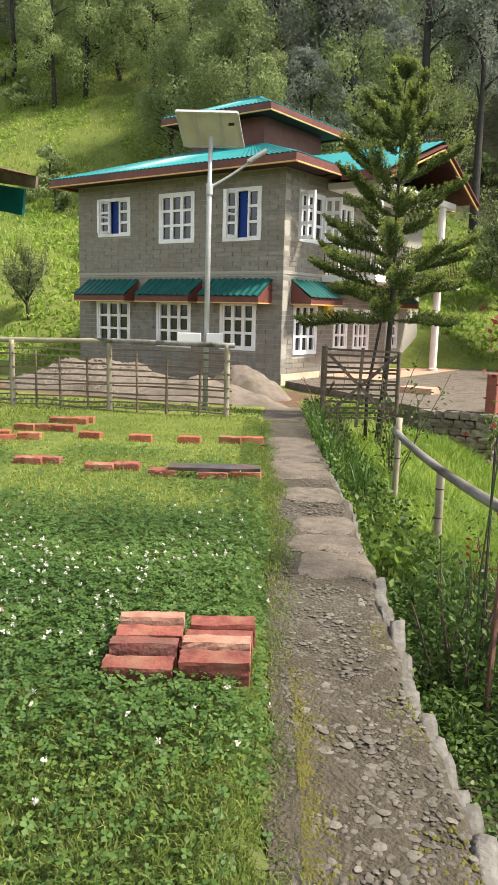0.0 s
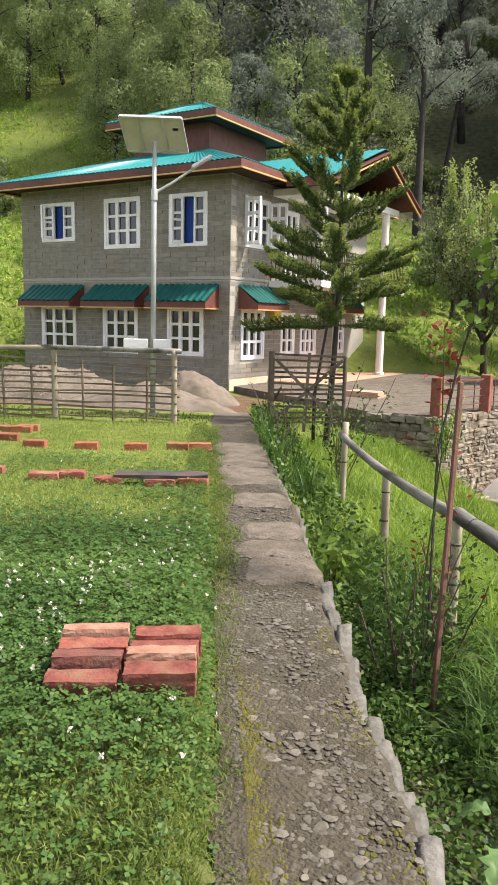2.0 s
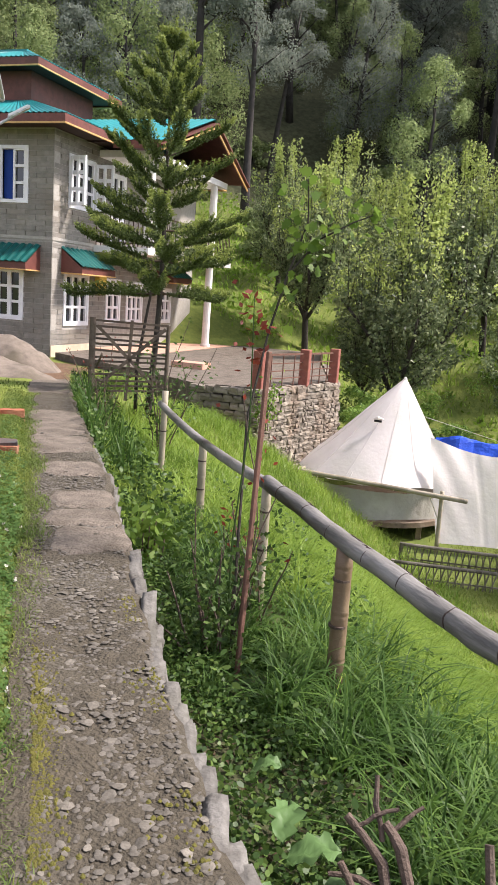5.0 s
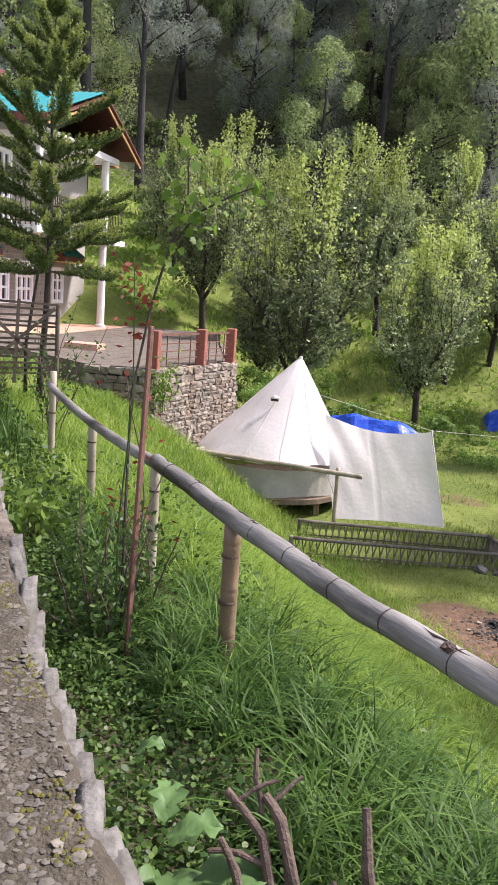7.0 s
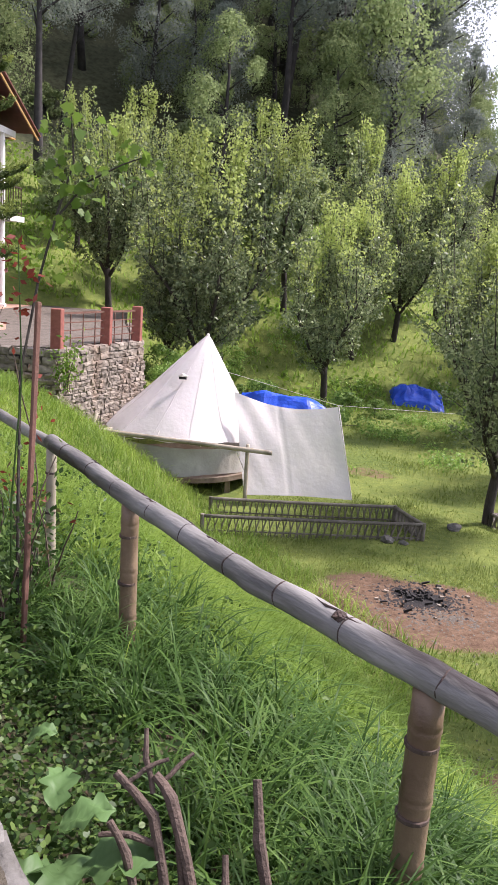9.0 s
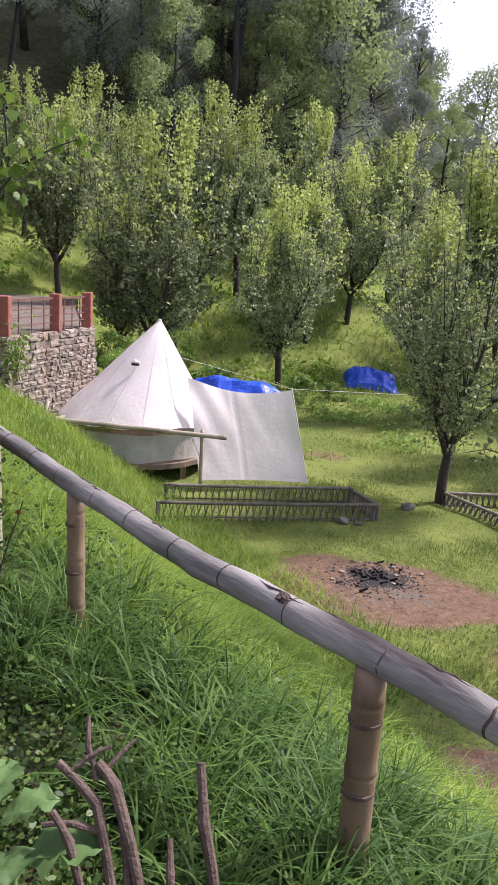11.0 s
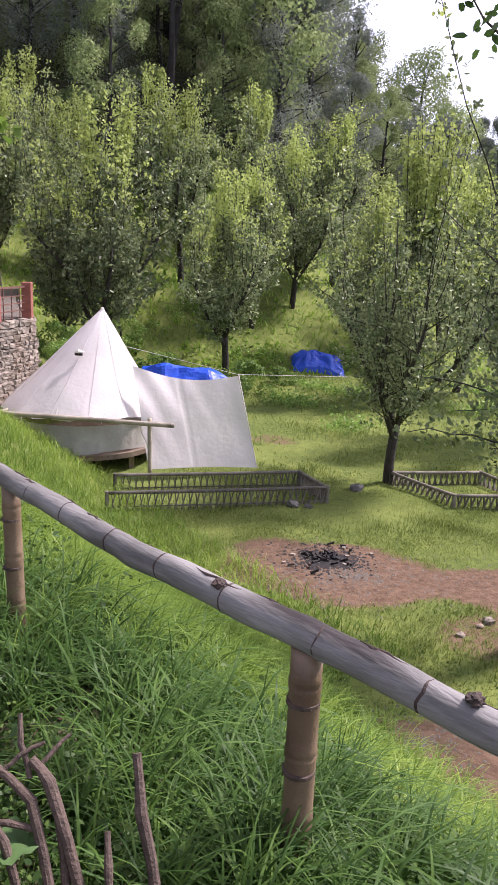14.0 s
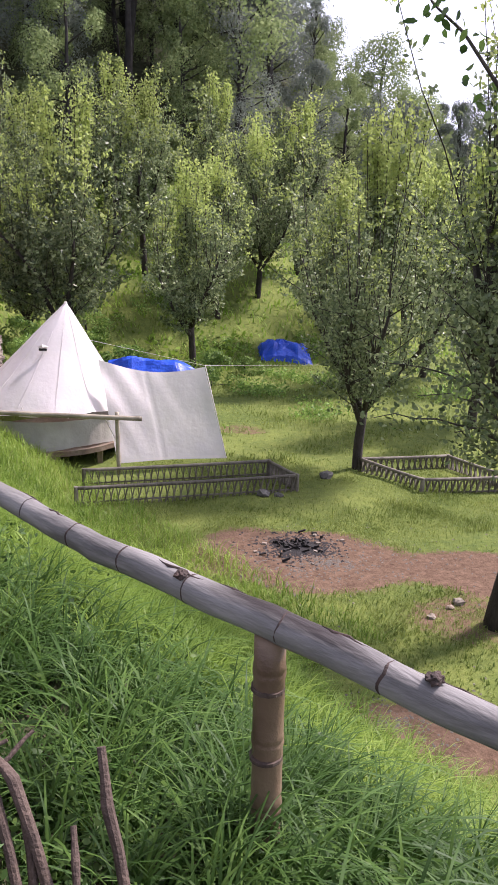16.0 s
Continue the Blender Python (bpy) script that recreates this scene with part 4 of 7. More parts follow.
for i in range(1500):
    if i < 900:
        s, d = rp.gauss(-0.9, 0.35), -0.47 + abs(rp.gauss(0, 0.04))
    else:
        s, d = rp.uniform(-2.3, 0.3), -0.05 - abs(rp.gauss(0, 0.05))
        if math.sin(s * 9) < 0.2:
            continue
    x, y = at_plan(d, s)
    r, z = rp.uniform(0.003, 0.009), path_height(s) + 0.006
    o = len(mv)
    mv += [(x + r * math.cos(k * 1.047 + i), y + r * math.sin(k * 1.047 + i), z - 0.006) for k in range(6)] + [(x, y, z + r * 0.5)]
    mf += [(o + k, o + (k + 1) % 6, o + 6) for k in range(6)]
tagged(hang("moss", np_mesh("moss", mv, mf), M_MOSS, path_walk), "yellow-green moss cushions", kind="stuff")


def brick_mesh(seed, lx=0.232, ly=0.108, lz=0.073):
    """A worn clay brick with chipped, uneven edges; its base at z = 0."""
    bm = bmesh.new()
    box(bm, -lx / 2, lx / 2, -ly / 2, ly / 2, 0, lz)
    bmesh.ops.subdivide_edges(bm, edges=bm.edges[:], cuts=5, use_grid_fill=True)
    for v in bm.verts:
        q = Vector((seed * 5.3, seed * 2.1, 0))
        edge = sum((abs(v.co.x) > lx / 2 - 0.02, abs(v.co.y) > ly / 2 - 0.01, v.co.z > lz - 0.012))
        k = 0.0022 + 0.0026 * (edge >= 2)
        v.co += Vector((noise.noise(v.co * 55 + q), noise.noise(v.co * 61 - q), noise.noise(v.co * 58 + q * 2))) * k * 1.3
        if edge >= 2:
            v.co -= Vector((math.copysign(0.002, v.co.x), math.copysign(0.002, v.co.y), 0.002))
        v.co.z = max(v.co.z, 0)
    me = bpy.data.meshes.new("brick")
    bm.to_mesh(me)
    bm.free()
    return me


bricks = [brick_mesh(k) for k in range(6)]
bricks_far = [brick_mesh(k + 9) for k in range(3)]
for me in bricks:
    me.materials.append(M_BRICK)
for me in bricks_far:
    me.materials.append(M_BRICK2)


def brick(me, x, y, z, turn, tilt=0.0, label="worn red clay brick lying in the clover", group="bricks on the lawn"):
    ob = tagged(new("brick", me), label, "brick", group)
    ob.matrix_basis = pose(x, y, z, tilt, 0, turn)
    return ob


# bricks on edge: two columns of four
on_edge = [brick_mesh(k + 20, 0.224, 0.073, 0.085) for k in range(8)]
for k, me in enumerate(on_edge):
    me.materials.append((M_BRICK3, M_BRICK, M_BRICK4, M_BRICK, M_BRICK, M_BRICK, M_BRICK3, M_BRICK)[k])
ca = radians(36.0)
cu, cw = Vector((math.cos(ca), math.sin(ca), 0)), Vector((0.54, -0.84, 0))
BACK = Vector((9.525, -15.06, 0))
for k in range(8):
    col, row = (0, k) if k < 4 else (1, k - 4)
    p = BACK + cu * ((col - 0.5) * 0.238 + rp.uniform(-0.005, 0.005)) + cw * (0.045 + row * (0.088 if col == 0 else 0.086) + 0.008 * (col == 1))
    brick(on_edge[k], p.x, p.y, 0.882 + (0.022, 0.008, 0.004, -0.02, 0.014, -0.002, 0.016, 0.004)[k], 36 + rp.uniform(-2, 2) - 4 * (k == 3), (-5, 5, -6, 7, 5, -6, -4, 8)[k], "worn red clay brick set on edge in a small pad", "brick pad in the clover")
for x, y, tn in ((5.31, -11.63, 30), (5.78, -11.38, 35), (6.21, -11.12, 32), (6.55, -10.86, 20), (6.72, -10.73, 38), (6.86, -10.62, 34), (4.7, -12.25, 60), (4.5, -12.15, 40),
                 (4.86, -12.05, 30), (4.35, -11.7, 25), (4.52, -11.55, 35), (4.7, -11.45, 30), (4.1, -11.0, 30), (4.3, -10.9, 35), (4.2, -10.7, 32), (5.4, -13.1, 30), (5.25, -13.0, 30),
                 (6.02, -12.98, 33), (6.12, -12.86, 33), (6.7, -12.82, 34), (6.83, -12.66, 30), (7.2, -12.62, 34), (7.55, -12.42, 33), (7.76, -12.27, 33), (8.79, -15.44, 32), (8.67, -15.52, 32)):
    zz = float(ground_height(x, y))
    brick((bricks_far if y > -12.4 else bricks)[rp.randrange(3)], x, y, zz - 0.015 + (0.016 if y > -12.2 else 0.0), tn + rp.uniform(-6, 6), rp.uniform(-3, 3), "orange-red clay brick set on the lawn")
bm = bmesh.new()
box(bm, -0.36, 0.36, -0.07, 0.07, 0, 0.03)
bmesh.ops.subdivide_edges(bm, edges=bm.edges[:], cuts=4, use_grid_fill=True)
for v in bm.verts:
    v.co += Vector((0.01, 0.02, 0.008)) * noise.noise(v.co * 9)
ob = tagged(part("slate_slab", bm, M_SLATE), "dark split slate slab lying across bricks", "stone slab")
ob.matrix_basis = pose(7.52, -12.37, float(ground_height(7.5, -12.4)) + 0.062, 2, 0, 34)
for k, (x, y) in enumerate(((9.06, -14.55), (9.44, -14.24))):
    ob = tagged(new("flat_stone", lumpy("flat_stone", 0.06, 0.035, 0.02, 40 + k, 2)), "pale flat stone among clover", "stone")
    ob.data.materials.append(M_EDGE)
    ob.matrix_basis = pose(x, y, float(ground_height(x, y)) + 0.03, 0, 0, 40 * k)

# ---- bamboo handrail along the bank ----
def bamboo(bm, a, b, r, nodes=0.33, sag=0.0, n=14, taper=1.0):
    """A cane with swollen joints between a and b."""
    a, b = Vector(a), Vector(b)
    ln = (b - a).length
    pts, rad, t = [], [], 0.0
    marks = sorted({0.0, ln, *[x + o for x in np.arange(nodes * 0.6, ln, nodes) for o in (-0.022, -0.006, 0.0, 0.006, 0.022) if 0 < x + o < ln]})
    for m in marks:
        f = m / ln
        x = (m - nodes * 0.6 + nodes / 2) % nodes - nodes / 2
        swell = 1.06 if abs(abs(x) - 0.006) < 0.003 else (0.97 if abs(x) < 0.003 else 1.0)
        p = a.lerp(b, f)
        p.z -= sag * 4 * f * (1 - f)
        pts.append(p)
        rad.append(r * swell * (1 + (taper - 1) * f))
    tube(bm, pts, rad, n)


handrail = thing("bamboo_handrail", (10.6, -13.4, 0.2), "weathered grey bamboo handrail on short bamboo posts", "handrail")
bm = bmesh.new()
bamboo(bm, (7.9, -9.88, 0.88), (10.06, -12.8, 0.93), 0.034, 0.42, 0.06, 12, 1.1)
part("rail", bm, M_BAMBOO, handrail, smooth=True)
bm = bmesh.new()
cane = [Vector(p) for p in ((9.96, -12.7, 0.945), (10.6, -13.42, 0.888), (11.25, -14.2, 0.872), (11.86, -14.82, 0.872), (12.4, -15.28, 0.8), (13.3, -16.05, 0.7))]
pts, rad = [], []
for a, b in zip(cane, cane[1:]):
    for f in np.linspace(0, 1, 14)[:-1]:
        pts.append(a.lerp(b, f) + Vector((0, 0, 0.004 * math.sin(f * 9 + a.x))))
pts.append(cane[-1])
run = np.cumsum([0] + [(q - p).length for p, q in zip(pts, pts[1:])])
for k, u in enumerate(run):
    rad.append(0.045 + 0.006 * min(1.0, u / 2.85) + 0.0012 * math.sin(u * 23))
tube(bm, pts, rad, 18)
main_rail = part("rail", bm, M_BAMBOO, handrail, smooth=True)


def rail_at(u):
    k = int(np.searchsorted(run, u)) - 1
    k = max(0, min(k, len(pts) - 2))
    return pts[k].lerp(pts[k + 1], (u - run[k]) / (run[k + 1] - run[k])), (pts[k + 1] - pts[k]).normalized()


total = run[-1]
for u in np.array((0.22, 0.55, 0.83, 1.2, 1.5, 1.84, 2.14, 2.46, 2.84, 3.17, 3.56)):
    if u > total:
        break
    p, d = rail_at(u)
    bm = bmesh.new()
    r = 0.0455 + 0.006 * min(1.0, u / 2.85)
    tube(bm, [p - d * 0.006, p - d * 0.002, p + d * 0.002, p + d * 0.006], [r * 0.96, r * 1.02, r * 1.02, r * 0.96], 18)
    for v in bm.verts:
        w = v.co - p
        w -= d * w.dot(d)
        v.co -= w * (0.07 * max(0.0, noise.noise(w * 28 + Vector((u * 7, 0, 0))) + 0.15)) - d * 0.012 * noise.noise(w * 22 + Vector((0, u * 5, 0)))
    part("joint_ring", bm, M_NODE, main_rail, smooth=True)
for px, py, pz, w in ((11.25, -14.2, 0.85, 1.4), (11.55, -14.54, 0.92, 1.1), (10.78, -13.63, 0.9, 0.6), (12.2, -15.11, 0.885, 1.2)):
    bm = bmesh.new()
    bmesh.ops.create_icosphere(bm, subdivisions=3, radius=1.0)
    for v in bm.verts:
        v.co *= 1 + 0.5 * noise.noise(v.co * 2.2 + Vector((px, py, 0)))
        v.co = Vector((px, py, pz)) + Vector((v.co.x * 0.02, v.co.y * 0.02, v.co.z * 0.014)) * w
    part("stub_knot", bm, M_NODE, handrail, "dark broken side shoot")
for (x, y, z), r, foot, mt in (((7.97, -9.93, 1.02), 0.032, 0.1, M_BAMPALE), ((8.93, -11.2, 0.83), 0.034, 0.1, M_BAMPALE), ((10.6, -13.42, 0.87), 0.042, 0.1, M_BAMPOST), ((11.815, -14.78, 0.83), 0.049, -0.15, M_BAMPOST), ((13.1, -15.87, 0.76), 0.042, -0.3, M_BAMPOST), ((9.95, -12.66, 0.92), 0.03, 0.1, M_BAMPALE)):
    bm = bmesh.new()
    lean = random.uniform(-0.02, 0.02)
    bamboo(bm, (x + lean - 0.01, y + lean, float(ground_height(x, y)) - 0.15), (x, y, z), r, 0.24, 0, 14)
    post = part("post", bm, mt, handrail, smooth=True)
    for k, zz in enumerate(np.arange(z - 0.17, z - 0.6, -0.24)):
        bm = bmesh.new()
        tube(bm, [(x - 0.002, y, zz - 0.006), (x - 0.002, y, zz + 0.006)], [r * 1.07, r * 1.07], 14)
        part("joint_ring", bm, M_NODE if r < 0.04 else M_TWIG, post)

# dark splits along the cane
for u, ang, ln in ((0.5, 1.9, 0.1), (0.95, 2.1, 0.16), (1.12, 1.6, 0.09), (1.35, 2.3, 0.2), (1.62, 1.8, 0.12), (1.95, 2.5, 0.14), (2.3, 1.5, 0.22), (2.55, 2.2, 0.12), (2.95, 1.8, 0.15), (3.25, 2.3, 0.2)):
    if u + ln > total:
        continue
    bm, line = bmesh.new(), []
    for k in range(8):
        p, d = rail_at(u + ln * k / 7)
        side = d.cross(Vector((0, 0, 1))).normalized()
        a = ang + 0.12 * math.sin(k * 1.7 + u * 9)
        r = 0.0445 + 0.006 * min(1.0, u / 2.85)
        line.append(p + (side * math.cos(a) + side.cross(d) * math.sin(a)) * r)
    tube(bm, line, [0.001, 0.003, 0.006, 0.0045, 0.007, 0.004, 0.003, 0.001], 6)
    part("split", bm, M_NODE, main_rail, "dark split in the cane")

# iron rod and rose in the bank
bm = bmesh.new()
a, b = Vector((10.17, -13.66, 0.0)), Vector((10.12, -13.36, 1.76))
bar(bm, a, b, 0.024, 0.024, up=(0.6, 0.7, 0))
bmesh.ops.bevel(bm, geom=bm.edges[:], offset=0.004, segments=1, affect="EDGES")
tagged(part("iron_stake", bm, M_RUST), "rusty square iron stake driven into the bank", "stake")

# ---- slatted fence, gate and lamp ----
fence = thing("slatted_fence", (3.2, -9.3, 0.6), "weathered bamboo and slat fence with a pale cane top rail", "fence")
FP = [(0.4, -10.42), (1.84, -9.95), (3.2, -9.32), (4.96, -8.86)]
heights = []
for (x, y), mt, r in zip(FP, (M_BAMPALE, M_BAMPALE, M_BAMPALE, M_BAMPALE), (0.035, 0.04, 0.042, 0.038)):
    z = float(ground_height(x, y))
    bm = bmesh.new()
    bamboo(bm, (x, y, z - 0.2), (x, y, z + 0.97), r, 0.3)
    part("post", bm, mt, fence, smooth=True)
    heights.append(z)
for (p, q), (za, zb) in zip(zip(FP, FP[1:]), zip(heights, heights[1:])):
    for k, h in enumerate((0.03, 0.11, 0.17, 0.25, 0.34, 0.4, 0.49, 0.57, 0.66, 0.76, 0.85)):
        bm = bmesh.new()
        way = []
        for f in (-0.03, 0.33, 0.67, 1.03):
            way.append(Vector((p[0] + (q[0] - p[0]) * f, p[1] + (q[1] - p[1]) * f + 0.03 * (-1) ** k, za + (zb - za) * f + h + random.uniform(-0.018, 0.018))))
        for a, b in zip(way, way[1:]):
            bar(bm, a, b + (b - a) * 0.01, 0.012, random.uniform(0.016, 0.03))
        part("slat", bm, M_SLAT, fence)
    for f in (0.25, 0.5, 0.78):
        x, y, z = p[0] + (q[0] - p[0]) * f, p[1] + (q[1] - p[1]) * f, za + (zb - za) * f
        bm = bmesh.new()
        bar(bm, (x, y, z - 0.05), (x + random.uniform(-0.03, 0.03), y, z + random.uniform(0.68, 0.85)), 0.035, 0.02, up=(0.3, 1, 0))
        part("upright", bm, M_SLAT, fence)
bm = bmesh.new()
bamboo(bm, (0.2, -10.5, heights[0] + 1.0), (3.3, -9.29, heights[2] + 0.985), 0.038, 0.4, 0.02, 12)
part("top_rail", bm, M_BAMPALE, fence, smooth=True)
bm = bmesh.new()
bamboo(bm, (3.0, -9.4, heights[2] + 0.985), (5.05, -8.83, heights[3] + 0.96), 0.036, 0.4, 0.0, 12)
part("top_rail", bm, M_BAMBOO, fence, smooth=True)

gate = thing("slatted_gate", (6.0, -7.3, 0.4), "open gate of weathered sticks with crossed braces", "gate")
ga, gb = Vector((5.6, -7.38, 0.42)), Vector((6.5, -6.8, 0.42))
for p, r, h in ((ga, 0.045, 1.16), (gb, 0.03, 1.1)):
    bm = bmesh.new()
    bamboo(bm, p - Vector((0, 0, 0.3)), p + Vector((0, 0, h)), r, 0.3)
    part("post", bm, M_GATE, gate)
for k in range(13):
    z = 0.12 + k * 0.082
    bm = bmesh.new()
    bar(bm, ga + Vector((0, 0, z + random.uniform(-0.02, 0.02))), gb + Vector((0, 0, z + random.uniform(-0.03, 0.03))), 0.014, 0.03)
    part("slat", bm, M_GATE, gate)
for f0, z0, f1, z1 in ((0.02, 0.15, 0.95, 1.05), (0.05, 1.05, 0.9, 0.15), (0.45, 0.0, 0.5, 1.15)):
    bm = bmesh.new()
    off = Vector((0.04, -0.05, 0))
    bar(bm, ga.lerp(gb, f0) + off + Vector((0, 0, z0)), ga.lerp(gb, f1) + off + Vector((0, 0, z1)), 0.03, 0.045)
    part("brace", bm, M_GATE, gate)
for s0 in (0.0, 0.35):
    bm = bmesh.new()
    q = ga + Vector((-0.05, 0.1, 0))
    bar(bm, q + Vector((0.02 * s0, 0.1, 0.1 + s0)), ga + Vector((0.42, -0.45, 0.35 + s0)), 0.02, 0.03)
    part("wicker_stick", bm, M_GATE, gate)

lamp = thing("solar_lamp", (3.7, -7.78, 0.5), "solar street lamp on a galvanised pole", "street lamp")
LX, LY = 3.76, -7.8
bm = bmesh.new()
tube(bm, [(LX - 0.06, LY + 0.04, 0.2), (LX, LY, 3.88), (LX, LY, 3.9), (LX + 0.03, LY - 0.02, 4.56)], [0.042, 0.039, 0.032, 0.03], 14)
part("pole", bm, M_METAL, lamp, smooth=True)
bm = bmesh.new()
tube(bm, [(LX + 0.01, LY - 0.01, 3.74), (LX + 0.01, LY - 0.01, 3.9)], [0.05, 0.05], 12)
part("collar", bm, M_METAL, lamp)
lx = Vector((0.8, 0.6, 0))
bm = bmesh.new()
tube(bm, [Vector((LX, LY, 3.84)), Vector((LX, LY, 4.02)) + lx * 0.3, Vector((LX, LY, 4.24)) + lx * 0.62], [0.022, 0.02, 0.02], 8)
part("arm", bm, M_METAL, lamp)
bm = bmesh.new()
bar(bm, Vector((LX, LY, 4.22)) + lx * 0.55, Vector((LX, LY, 4.4)) + lx * 0.84, 0.15, 0.05)
bmesh.ops.bevel(bm, geom=bm.edges[:], offset=0.015, segments=2, affect="EDGES")
part("lamp_head", bm, M_METAL, lamp, "grey lamp head with a pale lens")
pc = Vector((LX + 0.02, LY - 0.02, 4.66))
fw = Vector((-0.6, 0.8, 0))
pu, pv = Vector((0.815, 0.58, 0.0)), (Vector((0, 0, 0.62)) + fw * -0.78 - lx * 0.17).normalized()
pn = pu.cross(pv).normalized()
bm = bmesh.new()
for i, j in ((-1, -1),):
    vs = [bm.verts.new(pc + pu * (a * 0.44) + pv * (b * 0.3) + pn * c) for c in (-0.015, 0.0) for a, b in ((-1, -1), (1, -1), (1, 1), (-1, 1))]
    for f in ((3, 2, 1, 0), (4, 5, 6, 7), (0, 1, 5, 4), (1, 2, 6, 5), (2, 3, 7, 6), (3, 0, 4, 7)):
        bm.faces.new([vs[k] for k in f])
panel = part("solar_panel", bm, M_PANEL, lamp, "solar panel seen from its pale back")
for a0, b0, a1, b1 in ((-1, -1, 1, -1), (1, -1, 1, 1), (1, 1, -1, 1), (-1, 1, -1, -1), (-0.45, -1, -0.45, 1), (0.35, -1, 0.35, 1)):
    bm = bmesh.new()
    bar(bm, pc + pu * (a0 * 0.44) + pv * (b0 * 0.3), pc + pu * (a1 * 0.44) + pv * (b1 * 0.3), 0.03, 0.045, up=tuple(pn))
    part("panel_frame", bm, M_METAL, panel)
bm = bmesh.new()
bar(bm, pc + pu * 0.28 + pv * 0.1 - pn * 0.03, pc + pu * 0.36 + pv * 0.1 - pn * 0.03, 0.05, 0.06, up=tuple(pn))
part("junction_box", bm, M_DARK, panel)
bx = thing("battery_box", (3.7, -7.9, 1.5), "white battery box strapped to the lamp pole", "box")
for o, l0 in ((Vector((-0.17, -0.13, 0)), 0.36), (Vector((0.15, 0.1, 0)), 0.26)):
    bm = bmesh.new()
    c = Vector((LX - 0.03, LY - 0.06, 1.62)) + o
    bar(bm, c - lx * l0 / 2, c + lx * l0 / 2, 0.2, 0.17)
    bmesh.ops.bevel(bm, geom=bm.edges[:], offset=0.008, segments=1, affect="EDGES")
    part("case", bm, M_WHITE, bx)

# ---- terrace with stone retaining wall ----
TER = [(6.62, -2.95), (7.54, -0.1), (6.2, 4.5), (5.0, 9.0), (0.3, 9.0), (0.3, -0.2), (4.0, -2.3), (5.35, -3.2)]
terrace = tagged(new("terrace"), "paved forecourt on a rough stone retaining wall", "terrace", kind="structure")
bm = bmesh.new()
ins = [(x - 0.16 if x > 6 else x, y + (0.1 if y < -2 else 0)) for x, y in TER]
prism(bm, ins, -1.9, 0.285)
part("core", bm, M_SLAB, terrace)
st = random.Random(11)


stone_meshes = [block_stone("stone", k) for k in range(10)]
for me in stone_meshes:
    me.materials.append(M_STONE)
for (ax, ay), (bx_, by_), zb in ((TER[0], TER[1], -1.5), (TER[7], TER[0], -1.2), (TER[1], TER[2], -1.4)):
    a, b = Vector((ax, ay, 0)), Vector((bx_, by_, 0))
    ln, d = (b - a).length, (b - a).normalized()
    nrm = Vector((d.y, -d.x, 0))
    z = 0.28
    while z > zb:
        h = 0.15 if z > -0.05 else st.uniform(0.09, 0.14)
        u = 0.0
        while u < ln:
            w = st.uniform(0.16, 0.3) if z > -0.05 else st.uniform(0.1, 0.24)
            c = a + d * (u + w / 2) + nrm * (0.0 + st.uniform(-0.02, 0.015) + 0.08 * max(0, -z) * 0.5)
            ob = hang("stone", stone_meshes[st.randrange(10)], None, terrace)
            ob.matrix_basis = Matrix.LocRotScale((c.x, c.y, z - h / 2), Euler((st.uniform(-0.07, 0.07), st.uniform(-0.1, 0.1), math.atan2(d.y, d.x) + st.uniform(-0.07, 0.07))), (w * 0.97, 0.2, h * 0.95))
            u += w
        z -= h
    bm = bmesh.new()
    q = [a - nrm * 0.1, b - nrm * 0.1]
    quad(bm, (*q[0].xy, zb - 0.3), (*q[1].xy, zb - 0.3), (*q[1].xy, 0.26), (*q[0].xy, 0.26))
    part("wall_backing", bm, M_STONEGAP, terrace)
railing = thing("terrace_railing", (7.2, -1.2, 0.3), "low railing of red concrete posts with rusty bars", "railing")
RPOST = [(6.62, -2.86), (7.12, -1.3), (7.48, -0.12)]
for k, (x, y) in enumerate(RPOST):
    bm = bmesh.new()
    w = 0.1
    box(bm, x - w, x + w, y - w, y + w, 0.25, 1.02)
    bmesh.ops.bevel(bm, geom=bm.edges[:], offset=0.012, segments=1, affect="EDGES")
    part("post", bm, M_POST, railing)
for (xa, ya), (xb, yb) in zip(RPOST, RPOST[1:]):
    for z in (0.45, 0.6, 0.75, 0.93):
        bm = bmesh.new()
        bar(bm, (xa, ya, z), (xb, yb, z), 0.02, 0.02 if z < 0.9 else 0.04)
        part("bar", bm, M_RUST, railing)
    for f in (0.25, 0.5, 0.75):
        bm = bmesh.new()
        x, y = xa + (xb - xa) * f, ya + (yb - ya) * f
        box(bm, x - 0.01, x + 0.01, y - 0.01, y + 0.01, 0.28, 0.95)
        part("bar", bm, M_RUST, railing)
bm = bmesh.new()
box(bm, 3.7, 4.5, -0.6, -0.1, 0.28, 0.42)
tagged(part("stone_step", bm, M_PINK), "low pinkish concrete step on the forecourt", "step")

